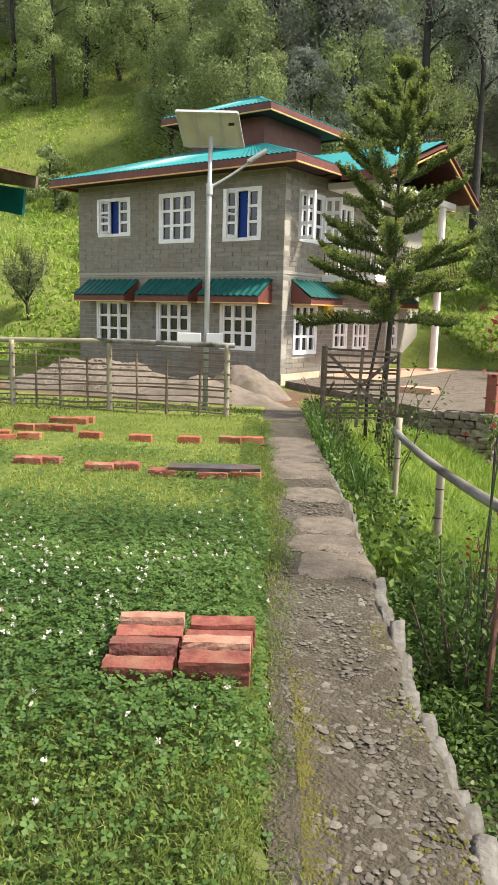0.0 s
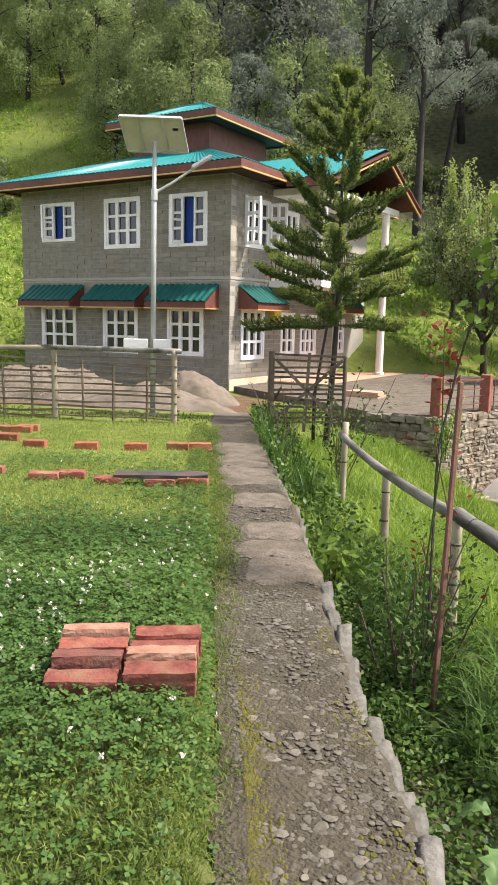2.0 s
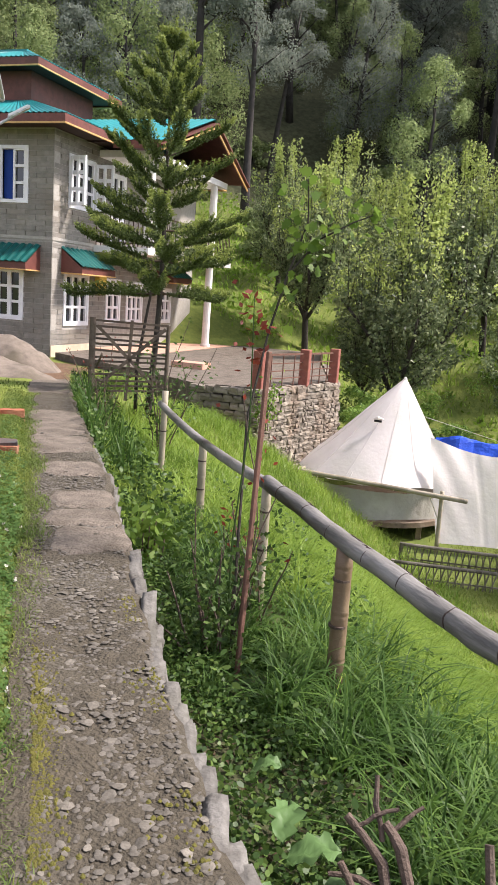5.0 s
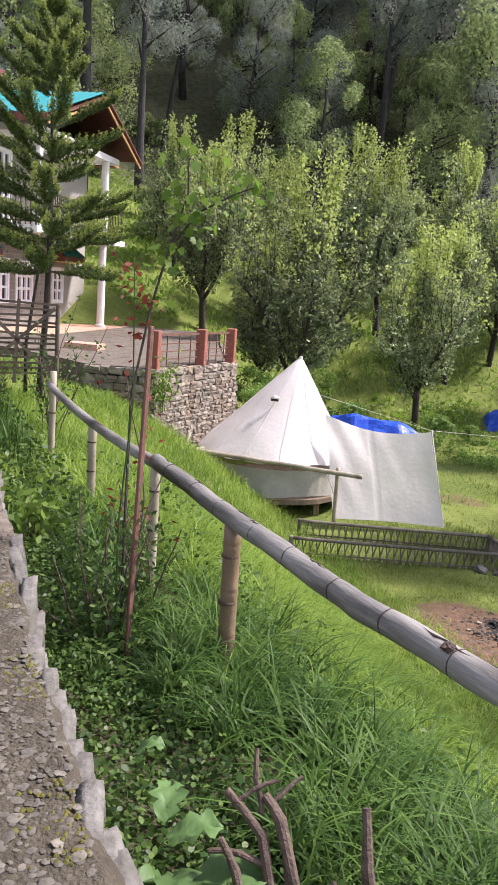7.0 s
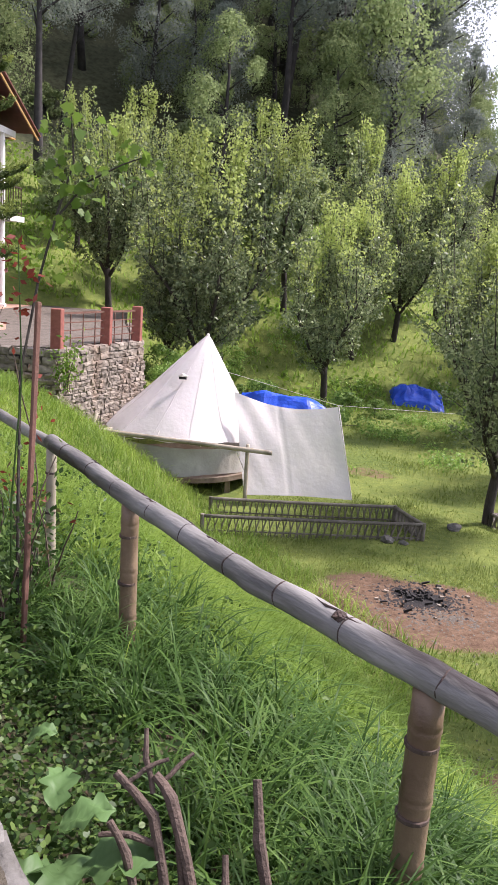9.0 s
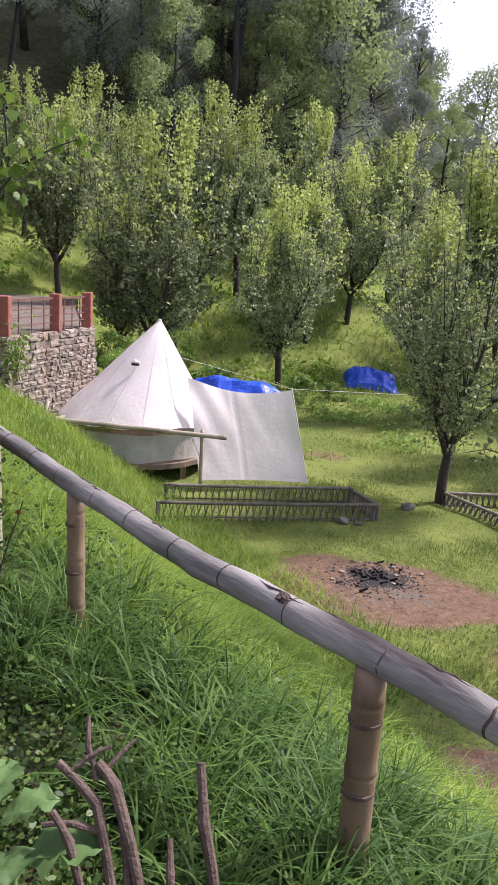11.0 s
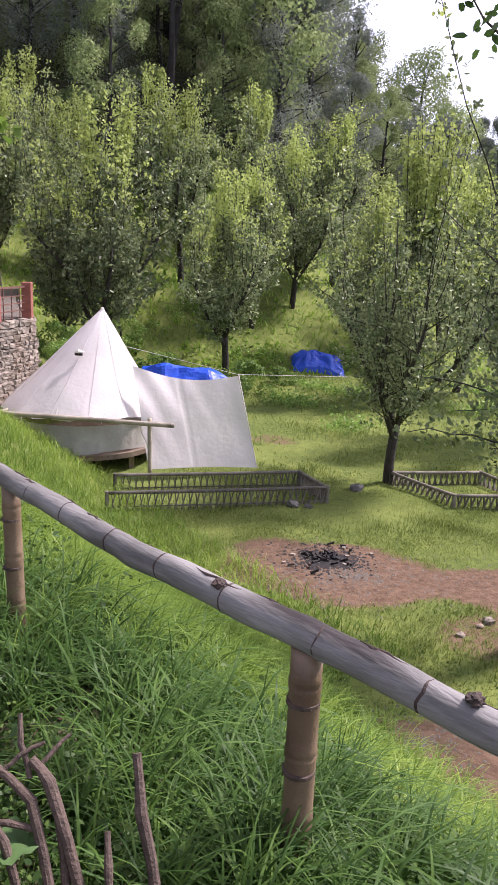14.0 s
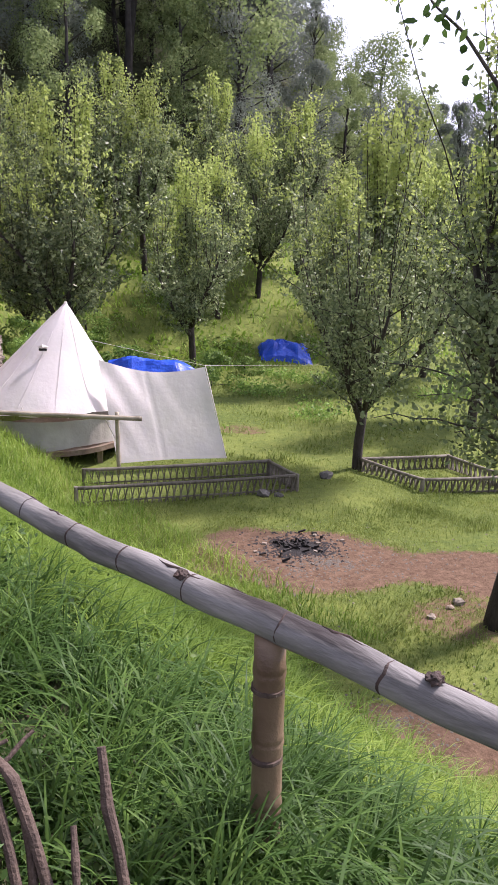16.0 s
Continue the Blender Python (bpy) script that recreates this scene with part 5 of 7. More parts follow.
# heaps before the house
for cx, cy, rx, ry, h, nm, lb in ((0.75, -2.7, 1.3, 0.9, 0.8, "sand_heap", "heap of pale grey sand against the house wall"), (-3.0, -3.6, 3.6, 1.6, 0.85, "gravel_heap", "low heap of stony rubble behind the fence"), (1.0, -4.6, 2.6, 1.1, 0.5, "sand_heap", "low spread of sand behind the fence")):
    bm = bmesh.new()
    bmesh.ops.create_grid(bm, x_segments=46, y_segments=40, size=1.0)
    for v in bm.verts:
        r = min(1.0, v.co.xy.length)
        x, y = cx + v.co.x * rx, cy + v.co.y * ry
        g = float(ground_height(x, y))
        lump = noise.noise((x * 1.6, y * 1.6, 1)) * 0.16 + noise.noise((x * 5, y * 5, 4)) * 0.06 + (noise.noise((x * 14, y * 14, 7)) * 0.06 if nm == "gravel_heap" else 0)
        v.co = Vector((x, y, g - 0.06 + (h + lump) * max(0.0, 1 - r ** 1.5)))
    tagged(part(nm, bm, M_SAND, smooth=True), lb, "heap", kind="stuff")

rubble = random.Random(17)
rv, rf = [], []
for i in range(5200):
    a, r = rubble.uniform(0, 6.3), math.sqrt(rubble.uniform(0, 1))
    x, y = -3.0 + 3.5 * r * math.cos(a), -3.6 + 1.55 * r * math.sin(a)
    lump = noise.noise((x * 1.6, y * 1.6, 1)) * 0.16 + noise.noise((x * 5, y * 5, 4)) * 0.06
    z, w, o = float(ground_height(x, y)) - 0.07 + (0.85 + lump) * max(0.0, 1 - r ** 1.5), rubble.uniform(0.025, 0.07), len(rv)
    rv += [(x + w * math.cos(a + k * 1.571) * rubble.uniform(0.6, 1.3), y + w * math.sin(a + k * 1.571) * rubble.uniform(0.6, 1.3), z + rubble.uniform(-0.3, 0.3) * w) for k in range(4)] + [(x + rubble.uniform(-0.4, 0.4) * w, y, z + w * rubble.uniform(0.6, 1.1))]
    rf += [(o + k, o + (k + 1) % 4, o + 4) for k in range(4)]
tagged(hang("rubble", np_mesh("rubble", rv, rf), M_STONE), "pinkish broken stones heaped behind the fence", "rubble", kind="stuff")

# ---- tent ----
tent = thing("bell_tent", (8.8, -0.9, -2.4), "white canvas bell tent with a grey skirt on a low platform", "tent")
AP, TC, TRAD, EAVE = Vector((9.18, -0.9, 0.57)), Vector((8.78, -0.9, 0)), 1.68, -1.36
NS = 14
bm = bmesh.new()
rings = []
for k in range(0, 15):
    f = k / 14
    ring = []
    for i in range(NS * 4):
        a = 2 * math.pi * i / (NS * 4)
        seam = abs((i % 4) - 2) / 2
        r = 0.035 + (TRAD - 0.035) * f
        r *= 1 - 0.03 * math.sin(math.pi * min(f, 1)) * 2 - 0.02 * (1 - seam) * f + 0.012 * noise.noise((a * 2, f * 4, 2))
        c = AP.lerp(Vector((TC.x, TC.y, EAVE)), f)
        ring.append(bm.verts.new((c.x + r * math.cos(a), c.y + r * math.sin(a), c.z - 0.05 * (1 - seam) * (f > 0.97) + 0.02 * noise.noise((a * 3, f * 3, 7)))))
    rings.append(ring)
for a, b in zip(rings, rings[1:]):
    for i in range(len(a)):
        bm.faces.new((a[i], a[(i + 1) % len(a)], b[(i + 1) % len(b)], b[i]))
bm.faces.new(rings[0][::-1])
bmesh.ops.recalc_face_normals(bm, faces=bm.faces[:])
roof = part("roof_canvas", bm, M_CANVAS, tent, "white sewn canvas cone", smooth=True)
bm = bmesh.new()
tube(bm, [AP - Vector((0, 0, 0.1)), AP + Vector((0, 0, 0.05))], [0.06, 0.03], 10)
part("peak_cap", bm, M_CANVAS, roof)
for i in range(NS):
    a = 2 * math.pi * i / NS
    bm = bmesh.new()
    q = [AP.lerp(Vector((TC.x, TC.y, EAVE)), f) + Vector((math.cos(a), math.sin(a), 0)) * ((0.035 + (TRAD - 0.035) * f) * (1 - 0.06 * math.sin(math.pi * f)) + 0.004) for f in (0.03, 0.35, 0.7, 0.99)]
    tube(bm, q, [0.004] * 4, 5)
    part("seam", bm, M_CANVAS, roof)
bm = bmesh.new()
va = math.atan2(-0.9, -0.25)
vp = AP.lerp(Vector((TC.x, TC.y, EAVE)), 0.42) + Vector((math.cos(va), math.sin(va), 0)) * (TRAD * 0.42)
tube(bm, [vp + Vector((-0.09, -0.06, 0.03)), vp + Vector((0, -0.12, 0.06)), vp + Vector((0.1, -0.05, 0.03))], [0.016, 0.04, 0.016], 8)
vent = part("vent_hood", bm, M_CANVAS, tent)
bm = bmesh.new()
tube(bm, [vp + Vector((-0.07, -0.1, -0.005)), vp + Vector((0.08, -0.1, -0.005))], [0.026, 0.026], 8)
part("vent_mesh", bm, M_DARK, vent)
bm = bmesh.new()
lo, hi = [], []
NW = 96
for i in range(NW):
    a = 2 * math.pi * i / NW
    r = TRAD - 0.13 + 0.025 * noise.noise((math.cos(a) * 6, math.sin(a) * 6, 1)) + 0.012 * math.sin(a * 40)
    hi.append(bm.verts.new((TC.x + r * math.cos(a), TC.y + r * math.sin(a), EAVE - 0.16)))
    lo.append(bm.verts.new((TC.x + (r - 0.02) * math.cos(a), TC.y + (r - 0.02) * math.sin(a), -2.08 + 0.03 * math.sin(a * 5))))
for i in range(NW):
    bm.faces.new((lo[i], lo[(i + 1) % NW], hi[(i + 1) % NW], hi[i]))
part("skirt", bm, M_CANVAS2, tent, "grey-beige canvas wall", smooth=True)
bm = bmesh.new()
tube(bm, [(TC.x, TC.y, -2.2), (TC.x, TC.y, -2.1)], [1.62, 1.62], 28)
deck = part("platform", bm, M_SLAT, tent, "timber platform")
for i in range(9):
    a = 2 * math.pi * i / 9
    bm = bmesh.new()
    x, y = TC.x + 1.45 * math.cos(a), TC.y + 1.45 * math.sin(a)
    bar(bm, (x, y, float(ground_height(x, y)) - 0.2), (x, y, -2.18), 0.1, 0.1, up=(0, 1, 0))
    part("leg", bm, M_SLAT, deck)
pole_a, pole_b = Vector((6.4, -2.46, -1.26)), Vector((10.78, -2.62, -1.4))
bm = bmesh.new()
bamboo(bm, pole_a, pole_b, 0.045, 0.5)
part("bamboo_pole", bm, M_BAMPALE, tent, "pale grey bamboo pole along the eaves", smooth=True)
for p, q in (((7.1, -2.5, -1.35), (7.55, -1.6, -1.4)), ((10.32, -2.55, -2.5), (10.3, -2.5, -1.3)), ((7.0, -2.7, -2.2), (7.3, -2.45, -0.95))):
    bm = bmesh.new()
    bamboo(bm, p, q, 0.04, 0.4)
    part("support_pole", bm, M_BAMPALE, tent, smooth=True)
for p, q in (((8.5, -2.56, -1.38), (8.55, -2.45, -1.2)), ((9.4, -2.6, -1.4), (9.45, -2.45, -1.25)), ((10.1, -2.6, -1.42), (10.28, -2.5, -1.85)), ((7.9, -2.55, -1.35), (7.75, -2.3, -1.75))):
    bm = bmesh.new()
    tube(bm, [p, q], [0.012, 0.012], 5)
    part("lashing", bm, M_CANVAS, tent)

# porch sheet stretched from the tent
flap = thing("canvas_flap", (11.4, -3.0, -2.4), "white canvas sheet stretched taut beside the tent", "canvas sheet")
c00, c10, c11, c01 = Vector((10.3, -2.56, -2.3)), Vector((12.41, -2.2, -2.3)), Vector((11.98, -1.6, -0.57)), Vector((9.9, -1.75, -0.42))
NU, NV = 40, 30
bm = bmesh.new()
grid = []
for j in range(NV + 1):
    g = j / NV
    row = []
    for i in range(NU + 1):
        f = i / NU
        p = c00.lerp(c10, f).lerp(c01.lerp(c11, f), g)
        p.z -= 0.17 * math.sin(math.pi * f) * g ** 2 - 0.03 * math.sin(math.pi * f) * (1 - g)
        fold = 0.028 * math.sin(30 * f + 12 * g * (1 - f)) * g * (1 - f) ** 1.5 + 0.03 * noise.noise((f * 2 - g, g * 2 + f, 5)) + 0.007 * noise.noise((f * 9 + g * 3, g * 2, 8)) - 0.02 * math.exp(-((f - 0.42) / 0.012) ** 2)
        p += Vector((0.5, -0.8, 0.1)) * fold
        row.append(bm.verts.new(p))
    grid.append(row)
for a, b in zip(grid, grid[1:]):
    for i in range(NU):
        bm.faces.new((a[i], a[i + 1], b[i + 1], b[i]))
part("sheet", bm, M_CANVAS, flap, smooth=True)
bm = bmesh.new()
tube(bm, [c10, c11 + Vector((0.01, 0, 0.04))], [0.012, 0.012], 6)
part("edge_rope", bm, M_CANVAS, flap)
for q in (Vector((16.5, 1.0, -0.9)),):
    bm = bmesh.new()
    tube(bm, [Vector((9.7, -1.3, -0.1)), c11 + Vector((0, 0, 0.03)), q], [0.004, 0.004, 0.004], 5)
    part("guy_rope", bm, M_CANVAS, flap)

# ---- low lattice fences round the camp beds ----
def lattice(name, corners, top, height, label):
    """Low fence of crossed sticks under a split cane rail; corners in plan order, open line."""
    f = thing(name, (*corners[0], top - height), label, "low fence", "lattice bed fences")
    for (xa, ya), (xb, yb) in zip(corners, corners[1:]):
        ln = math.hypot(xb - xa, yb - ya)
        bm = bmesh.new()
        bamboo(bm, (xa, ya, top), (xb, yb, top), 0.032, 0.5, 0.01, 8)
        part("top_rail", bm, M_LATT, f, smooth=True)
        bm = bmesh.new()
        bar(bm, (xa, ya, top - height * 0.72), (xb, yb, top - height * 0.72), 0.02, 0.025)
        part("lower_rail", bm, M_LATT, f)
        n = int(ln / 0.06)
        for i in range(n):
            u0, u1 = i / n, min(1, max(0, (i + (1.5 if i % 2 else -0.9)) / n))
            z0 = min(float(ground_height(xa + (xb - xa) * u0, ya + (yb - ya) * u0)), top - 0.15) - 0.03
            bm = bmesh.new()
            o = 0.018 * (-1) ** i
            bar(bm, (xa + (xb - xa) * u0, ya + (yb - ya) * u0 + o, z0), (xa + (xb - xa) * u1, ya + (yb - ya) * u1 + o, top), 0.042 + 0.016 * random.random(), 0.015)
            part("stick", bm, M_LATT, f)
    for x, y in corners:
        bm = bmesh.new()
        z0 = float(ground_height(x, y))
        tube(bm, [(x, y, z0 - 0.1), (x, y, top + 0.03)], [0.04, 0.038], 8)
        part("corner_post", bm, M_LATT, f)
    return f


lattice("lattice_fence", [(9.75, -4.35), (13.62, -3.66), (13.2, -2.72), (9.75, -3.3)], -2.2, 0.36, "low grey lattice fence of crossed sticks round a bed")
lattice("lattice_fence", [(15.05, -2.5), (15.9, -3.86), (17.6, -3.72), (16.9, -2.3), (15.05, -2.5)], -2.22, 0.36, "low lattice fence of crossed sticks beside a fruit tree")

# ---- tarps ----
def tarp(cx, cy, rx, ry, h, label, seed, crumple=1.0):
    bm = bmesh.new()
    bmesh.ops.create_grid(bm, x_segments=26, y_segments=22, size=1.0)
    for v in bm.verts:
        x, y = cx + v.co.x * rx, cy + v.co.y * ry
        r = max(abs(v.co.x), abs(v.co.y))
        ridge = 1 - abs(v.co.y * 0.9 + 0.15 * math.sin(v.co.x * 2 + seed))
        top = h * max(0, min(1, ridge * 1.25)) * (1 - 0.6 * max(0, abs(v.co.x) - 0.5)) * (1 if r < 0.97 else 0.1)
        v.co = Vector((x + 0.12 * noise.noise((v.co.x * 3, v.co.y * 3, seed)), y + 0.1 * noise.noise((v.co.x * 3, v.co.y * 3, seed + 5)), float(ground_height(x, y)) + 0.01 + top + 0.2 * crumple * noise.noise((x * 2.2, y * 2.2, seed)) * (r < 0.97) + 0.08 * max(crumple, 0.25) * noise.noise((x * 6, y * 6, seed))))
    return tagged(part("tarp", bm, M_TARP, smooth=False), label, "tarp", "blue tarps")


tarp(10.75, 4.2, 1.3, 1.0, 1.15, "bright blue tarpaulin pitched over a ridge behind the tent", 1, 0.1)
tarp(15.3, 11.2, 0.95, 0.7, 0.6, "crumpled blue tarpaulin over a heap in the meadow", 2)

# ---- fire place ----
fire = thing("fire_place", (13.15, -6.3, -2.5), "burnt-out campfire of charred sticks and stones", "campfire")
fr = random.Random(5)
for i in range(46):
    a, r = fr.uniform(0, 6.3), abs(fr.gauss(0, 0.2))
    x, y = 13.2 + r * 1.3 * math.cos(a), -6.3 + r * math.sin(a)
    z = float(ground_height(x, y))
    bm = bmesh.new()
    b = fr.uniform(0, 6.3)
    l = fr.uniform(0.02, 0.07)
    bar(bm, (x - l * math.cos(b), y - l * math.sin(b), z + 0.02), (x + l * math.cos(b), y + l * math.sin(b), z + fr.uniform(0.02, 0.07)), fr.uniform(0.018, 0.04), fr.uniform(0.018, 0.04))
    part("charred_stick", bm, M_DARK, fire)
for i in range(7):
    a, r = fr.uniform(0, 6.3), fr.uniform(0.2, 0.75)
    x, y = 13.2 + r * 1.3 * math.cos(a), -6.3 + r * math.sin(a)
    ob = hang("fire_stone", stone_meshes[i % 9], None, fire)
    w = fr.uniform(0.03, 0.06)
    ob.matrix_basis = Matrix.Translation((0, 0, 0))
    ob.matrix_basis = Matrix.LocRotScale((x, y, float(ground_height(x, y)) + 0.01), Euler((0, 0, a)), (w * 1.3, w, w * 0.6))
cv, cf = [], []
for i in range(1500):
    a, r = fr.uniform(0, 6.3), abs(fr.gauss(0, 0.27))
    x, y, w = 13.25 + 1.3 * r * math.cos(a), -6.3 + r * math.sin(a), fr.uniform(0.01, 0.035)
    z, o = float(ground_height(x, y)), len(cv)
    cv += [(x + w * math.cos(a + k * 1.571) * fr.uniform(0.6, 1.4), y + w * math.sin(a + k * 1.571) * fr.uniform(0.6, 1.4), z) for k in range(4)] + [(x, y, z + w * 0.6)]
    cf += [(o + k, o + (k + 1) % 4, o + 4) for k in range(4)]
tagged(hang("charcoal", np_mesh("charcoal", cv, cf), M_DARK, fire), "crumbled black charcoal", kind="stuff")
for x, y, w, mt in ((12.98, -3.9, 0.24, M_EDGE), (13.25, -3.95, 0.15, M_EDGE), (15.2, -9.4, 0.13, M_STONE), (15.5, -9.3, 0.1, M_STONE), (14.6, -8.5, 0.1, M_STONE), (14.9, -8.3, 0.09, M_STONE), (14.3, -2.9, 0.25, M_EDGE), (15.35, -9.1, 0.14, M_EDGE), (15.75, -9.2, 0.18, M_STONE), (15.05, -8.2, 0.15, M_STONE)):
    me = lumpy("stone", w * 0.6, w * 0.5, w * 0.35, x * 7, 2, 0.5)
    me.materials.append(mt)
    ob = tagged(new("stone", me), "pale rough stone lying in the grass", "stone", "stones in the meadow")
    ob.matrix_basis = pose(x, y, float(ground_height(x, y)) + w * 0.12, 0, 0, x * 50)

# ---- trees ----
def limb(bm, a, d, ln, r0, r1, rng, bend=0.25, up=0.15, n=6, k=5):
    """A bending branch; returns its points."""
    p, d, pts = np.array(a, float), unit(np.array(d, float)), [np.array(a, float)]
    for i in range(k):
        d = unit(d + rng.normal(size=3) * bend / k * 1.6 + np.array([0, 0, up / k]))
        p = p + d * ln / k
        pts.append(p)
    tube(bm, [Vector(q) for q in pts], [r0 + (r1 - r0) * i / k for i in range(k + 1)], n)
    return pts


def fruit_tree(seed, height, spread, n_leaf, leaf=0.085, trunk=1.1, r=0.085, shoots=64, fork=4, lean=0.62, spires=15, shift=0.0):
    """Meshes (trunk with limbs, crown, young tips) of a vase-shaped orchard tree with upright shoots, at the origin."""
    rng = np.random.default_rng(seed)
    bm = bmesh.new()
    stem = limb(bm, (0, 0, -0.15), (rng.normal() * 0.06, rng.normal() * 0.06, 1), trunk + 0.15, r * 1.25, r, rng, 0.1, 0.1, 10)
    spots, tips = [], []
    for i in range(fork):
        az = 2 * math.pi * (i + rng.uniform(-0.3, 0.3)) / fork
        main = limb(bm, stem[-1 - (i % 2)], (math.cos(az) * lean, math.sin(az) * lean, 0.85), height * 0.42, r * 0.7, r * 0.3, rng, 0.3, 0.35, 7)
        for j in range(shoots // fork):
            q = main[1 + j % 5]
            a2 = az + rng.normal() * 1.3
            out = rng.uniform(0.15, 1.0)
            ln = height * rng.uniform(0.2, 0.5) * (1.15 - 0.35 * out)
            rise = 0.9
            if j % 3 == 0:
                rise, out, ln = 0.1, out * 1.5, ln * 0.62
            pts = limb(bm, q, (math.cos(a2) * out * spread, math.sin(a2) * out * spread, rise), ln, 0.012, 0.004, rng, 0.25, 0.5, 4, 5)
            pts = np.array(pts)
            m = 7 * (n_leaf // shoots // 7)
            f = np.repeat(rng.uniform(0.05, 1.0, m // 7), 7) * (len(pts) - 1)
            k = np.minimum(f.astype(int), len(pts) - 2)
            c = pts[k] + (pts[k + 1] - pts[k]) * (f - k)[:, None]
            wide = 0.13 * (1.25 - f / len(pts))[:, None]
            c = c + np.repeat(rng.normal(size=(m // 7, 3)), 7, 0) * wide + rng.normal(size=(m, 3)) * leaf * 0.5
            tip = (f > 0.7 * (len(pts) - 1)) & (rng.uniform(size=m) < 0.6) & (pts[-1][2] > height * 0.62)
            spots.append(c[~tip])
            tips.append(c[tip])
    for i in range(spires):
        # straight young spires above the crown
        az, rr = rng.uniform(0, 6.3), rng.uniform(0.05, 0.3) * height * spread * 0.6
        foot = np.array([math.cos(az) * rr + shift, math.sin(az) * rr, height * rng.uniform(0.55, 0.72)])
        pts = np.array(limb(bm, foot, (math.cos(az) * 0.08, math.sin(az) * 0.08, 1), height * rng.uniform(0.26, 0.48), 0.012, 0.004, rng, 0.08, 0.1, 4, 5))
        m = n_leaf // 60
        f = rng.uniform(0.0, 1.0, m) * (len(pts) - 1)
        k = np.minimum(f.astype(int), len(pts) - 2)
        c = pts[k] + (pts[k + 1] - pts[k]) * (f - k)[:, None] + rng.normal(size=(m, 3)) * 0.075
        spots.append(c[f < 2.2])
        tips.append(c[f >= 2.2])
    crown = np.concatenate(spots)
    v, f = leaves(crown, leaf, leaf * 0.55, np.array([0, 0, 0.1]), 1.0, rng)
    tv, tf = leaves(np.concatenate(tips), leaf * 0.9, leaf * 0.55, np.array([0, 0, 0.5]), 1.0, rng)
    me = bpy.data.meshes.new("trunk")
    bm.to_mesh(me)
    bm.free()
    return me, np_mesh("crown", v, f), np_mesh("young_foliage", tv, tf)


def plant(name, meshes, mats, names, at, turn, size, label, category, group=""):
    ob = thing(name, (0, 0, 0), label, category, group)
    for me, mt, nm in zip(meshes, mats, names):
        hang(nm, me, mt, ob, smooth=nm == "trunk")
    ob.matrix_basis = Matrix.LocRotScale(at, Euler((0, 0, turn)), (size, size, size))
    return ob


TREE_PARTS = ("trunk", "crown", "young_foliage")
TREE_MATS = (M_BARK, M_LEAF, M_TIPLEAF)
orchard = [fruit_tree(10 + k, 5.6, 0.4, 11500, 0.11, 1.3, 0.09, 96, 5, 0.68) for k in range(4)]
for k, (x, y, size, turn, lb) in enumerate((
        (11.92, 9.4, 1.15, 0.4, "bushy fruit tree with upright leafy shoots behind the tent"), (8.1, 7.2, 1.4, 1.3, "large fruit tree with pale young shoots above the tent"),
        (4.0, 10.3, 1.15, 2.2, "fruit tree with a low fork on the grassy slope"), (12.9, 13.2, 1.05, 3.0, ""), (5.75, 13.6, 1.1, 4.1, ""), (1.5, 14.2, 1.0, 5.2, ""), (10.0, 15.5, 1.3, 0.9, ""),
        (14.6, 15.5, 1.2, 1.7, ""), (17.4, 12.5, 1.15, 2.6, ""), (8.6, 19.0, 1.2, 3.3, ""), (16.4, 6.0, 1.05, 5.5, "fruit tree standing beyond the bed fences"), (19.5, 8.0, 1.2, 0.2, ""), (13.0, 20.0, 1.2, 2.0, ""),
        (3.0, 18.0, 1.1, 1.0, ""), (18.8, 1.5, 1.15, 4.6, ""), (21.0, 15.0, 1.25, 3.9, ""), (-14.2, 3.1, 0.62, 1.0, "small dark sapling on the bright green slope"), (6.6, 8.6, 0.9, 2.9, ""), (16.8, 19.0, 1.3, 1.1, ""))):
    plant("fruit_tree", orchard[k % 4], TREE_MATS, TREE_PARTS, (x, y, float(ground_height(x, y)) - 0.05), turn, size, lb or "leafy orchard tree with upright shoots in the meadow", "tree", "orchard trees")
plant("fruit_tree", fruit_tree(31, 6.3, 0.34, 17500, 0.088, 1.2, 0.085, 110, 5, 0.64, 26, 0.35), TREE_MATS, TREE_PARTS, (15.03, -2.33, float(ground_height(15.03, -2.33)) - 0.03), 0.0, 1.0, "tall forked fruit tree with dark trunk at the bed fence", "tree", "orchard trees")
plant("fruit_tree", fruit_tree(47, 7.0, 0.5, 15000, 0.08, 1.9, 0.13, 90, 5, 0.34), TREE_MATS, TREE_PARTS, (15.3, -8.75, float(ground_height(15.3, -8.75)) - 0.03), 2.4, 1.0, "dark-trunked fruit tree with low spreading branches", "tree", "orchard trees")

# a twig of leaves hanging into view from the near tree
bm = bmesh.new()
rng = np.random.default_rng(77)
start = np.array((15.0, -9.6, 1.6))
hang_pts = [start, np.array((14.2, -10.9, 2.4)), np.array((13.34, -12.2, 2.83)), np.array((13.12, -12.18, 3.1)), np.array((12.94, -12.16, 3.24)), np.array((12.85, -12.16, 3.36))]
tube(bm, [Vector(p) for p in hang_pts], [0.03, 0.022, 0.012, 0.009, 0.006, 0.004], 6)
spray = []
for p, q in zip(hang_pts[2:], hang_pts[3:]):
    for f in np.linspace(0, 1, 16):
        spray.append(p + (q - p) * f + rng.normal(size=3) * 0.075)
for p, q in zip(hang_pts[1:2], hang_pts[2:3]):
    for f in np.linspace(0.4, 1, 26):
        spray.append(p + (q - p) * f + rng.normal(size=3) * 0.1)
bough = thing("bough", tuple(start), "leafy bough hanging from the near fruit tree, coloured dark as a silhouette", "branch")
part("twig", bm, M_BARK, bough)
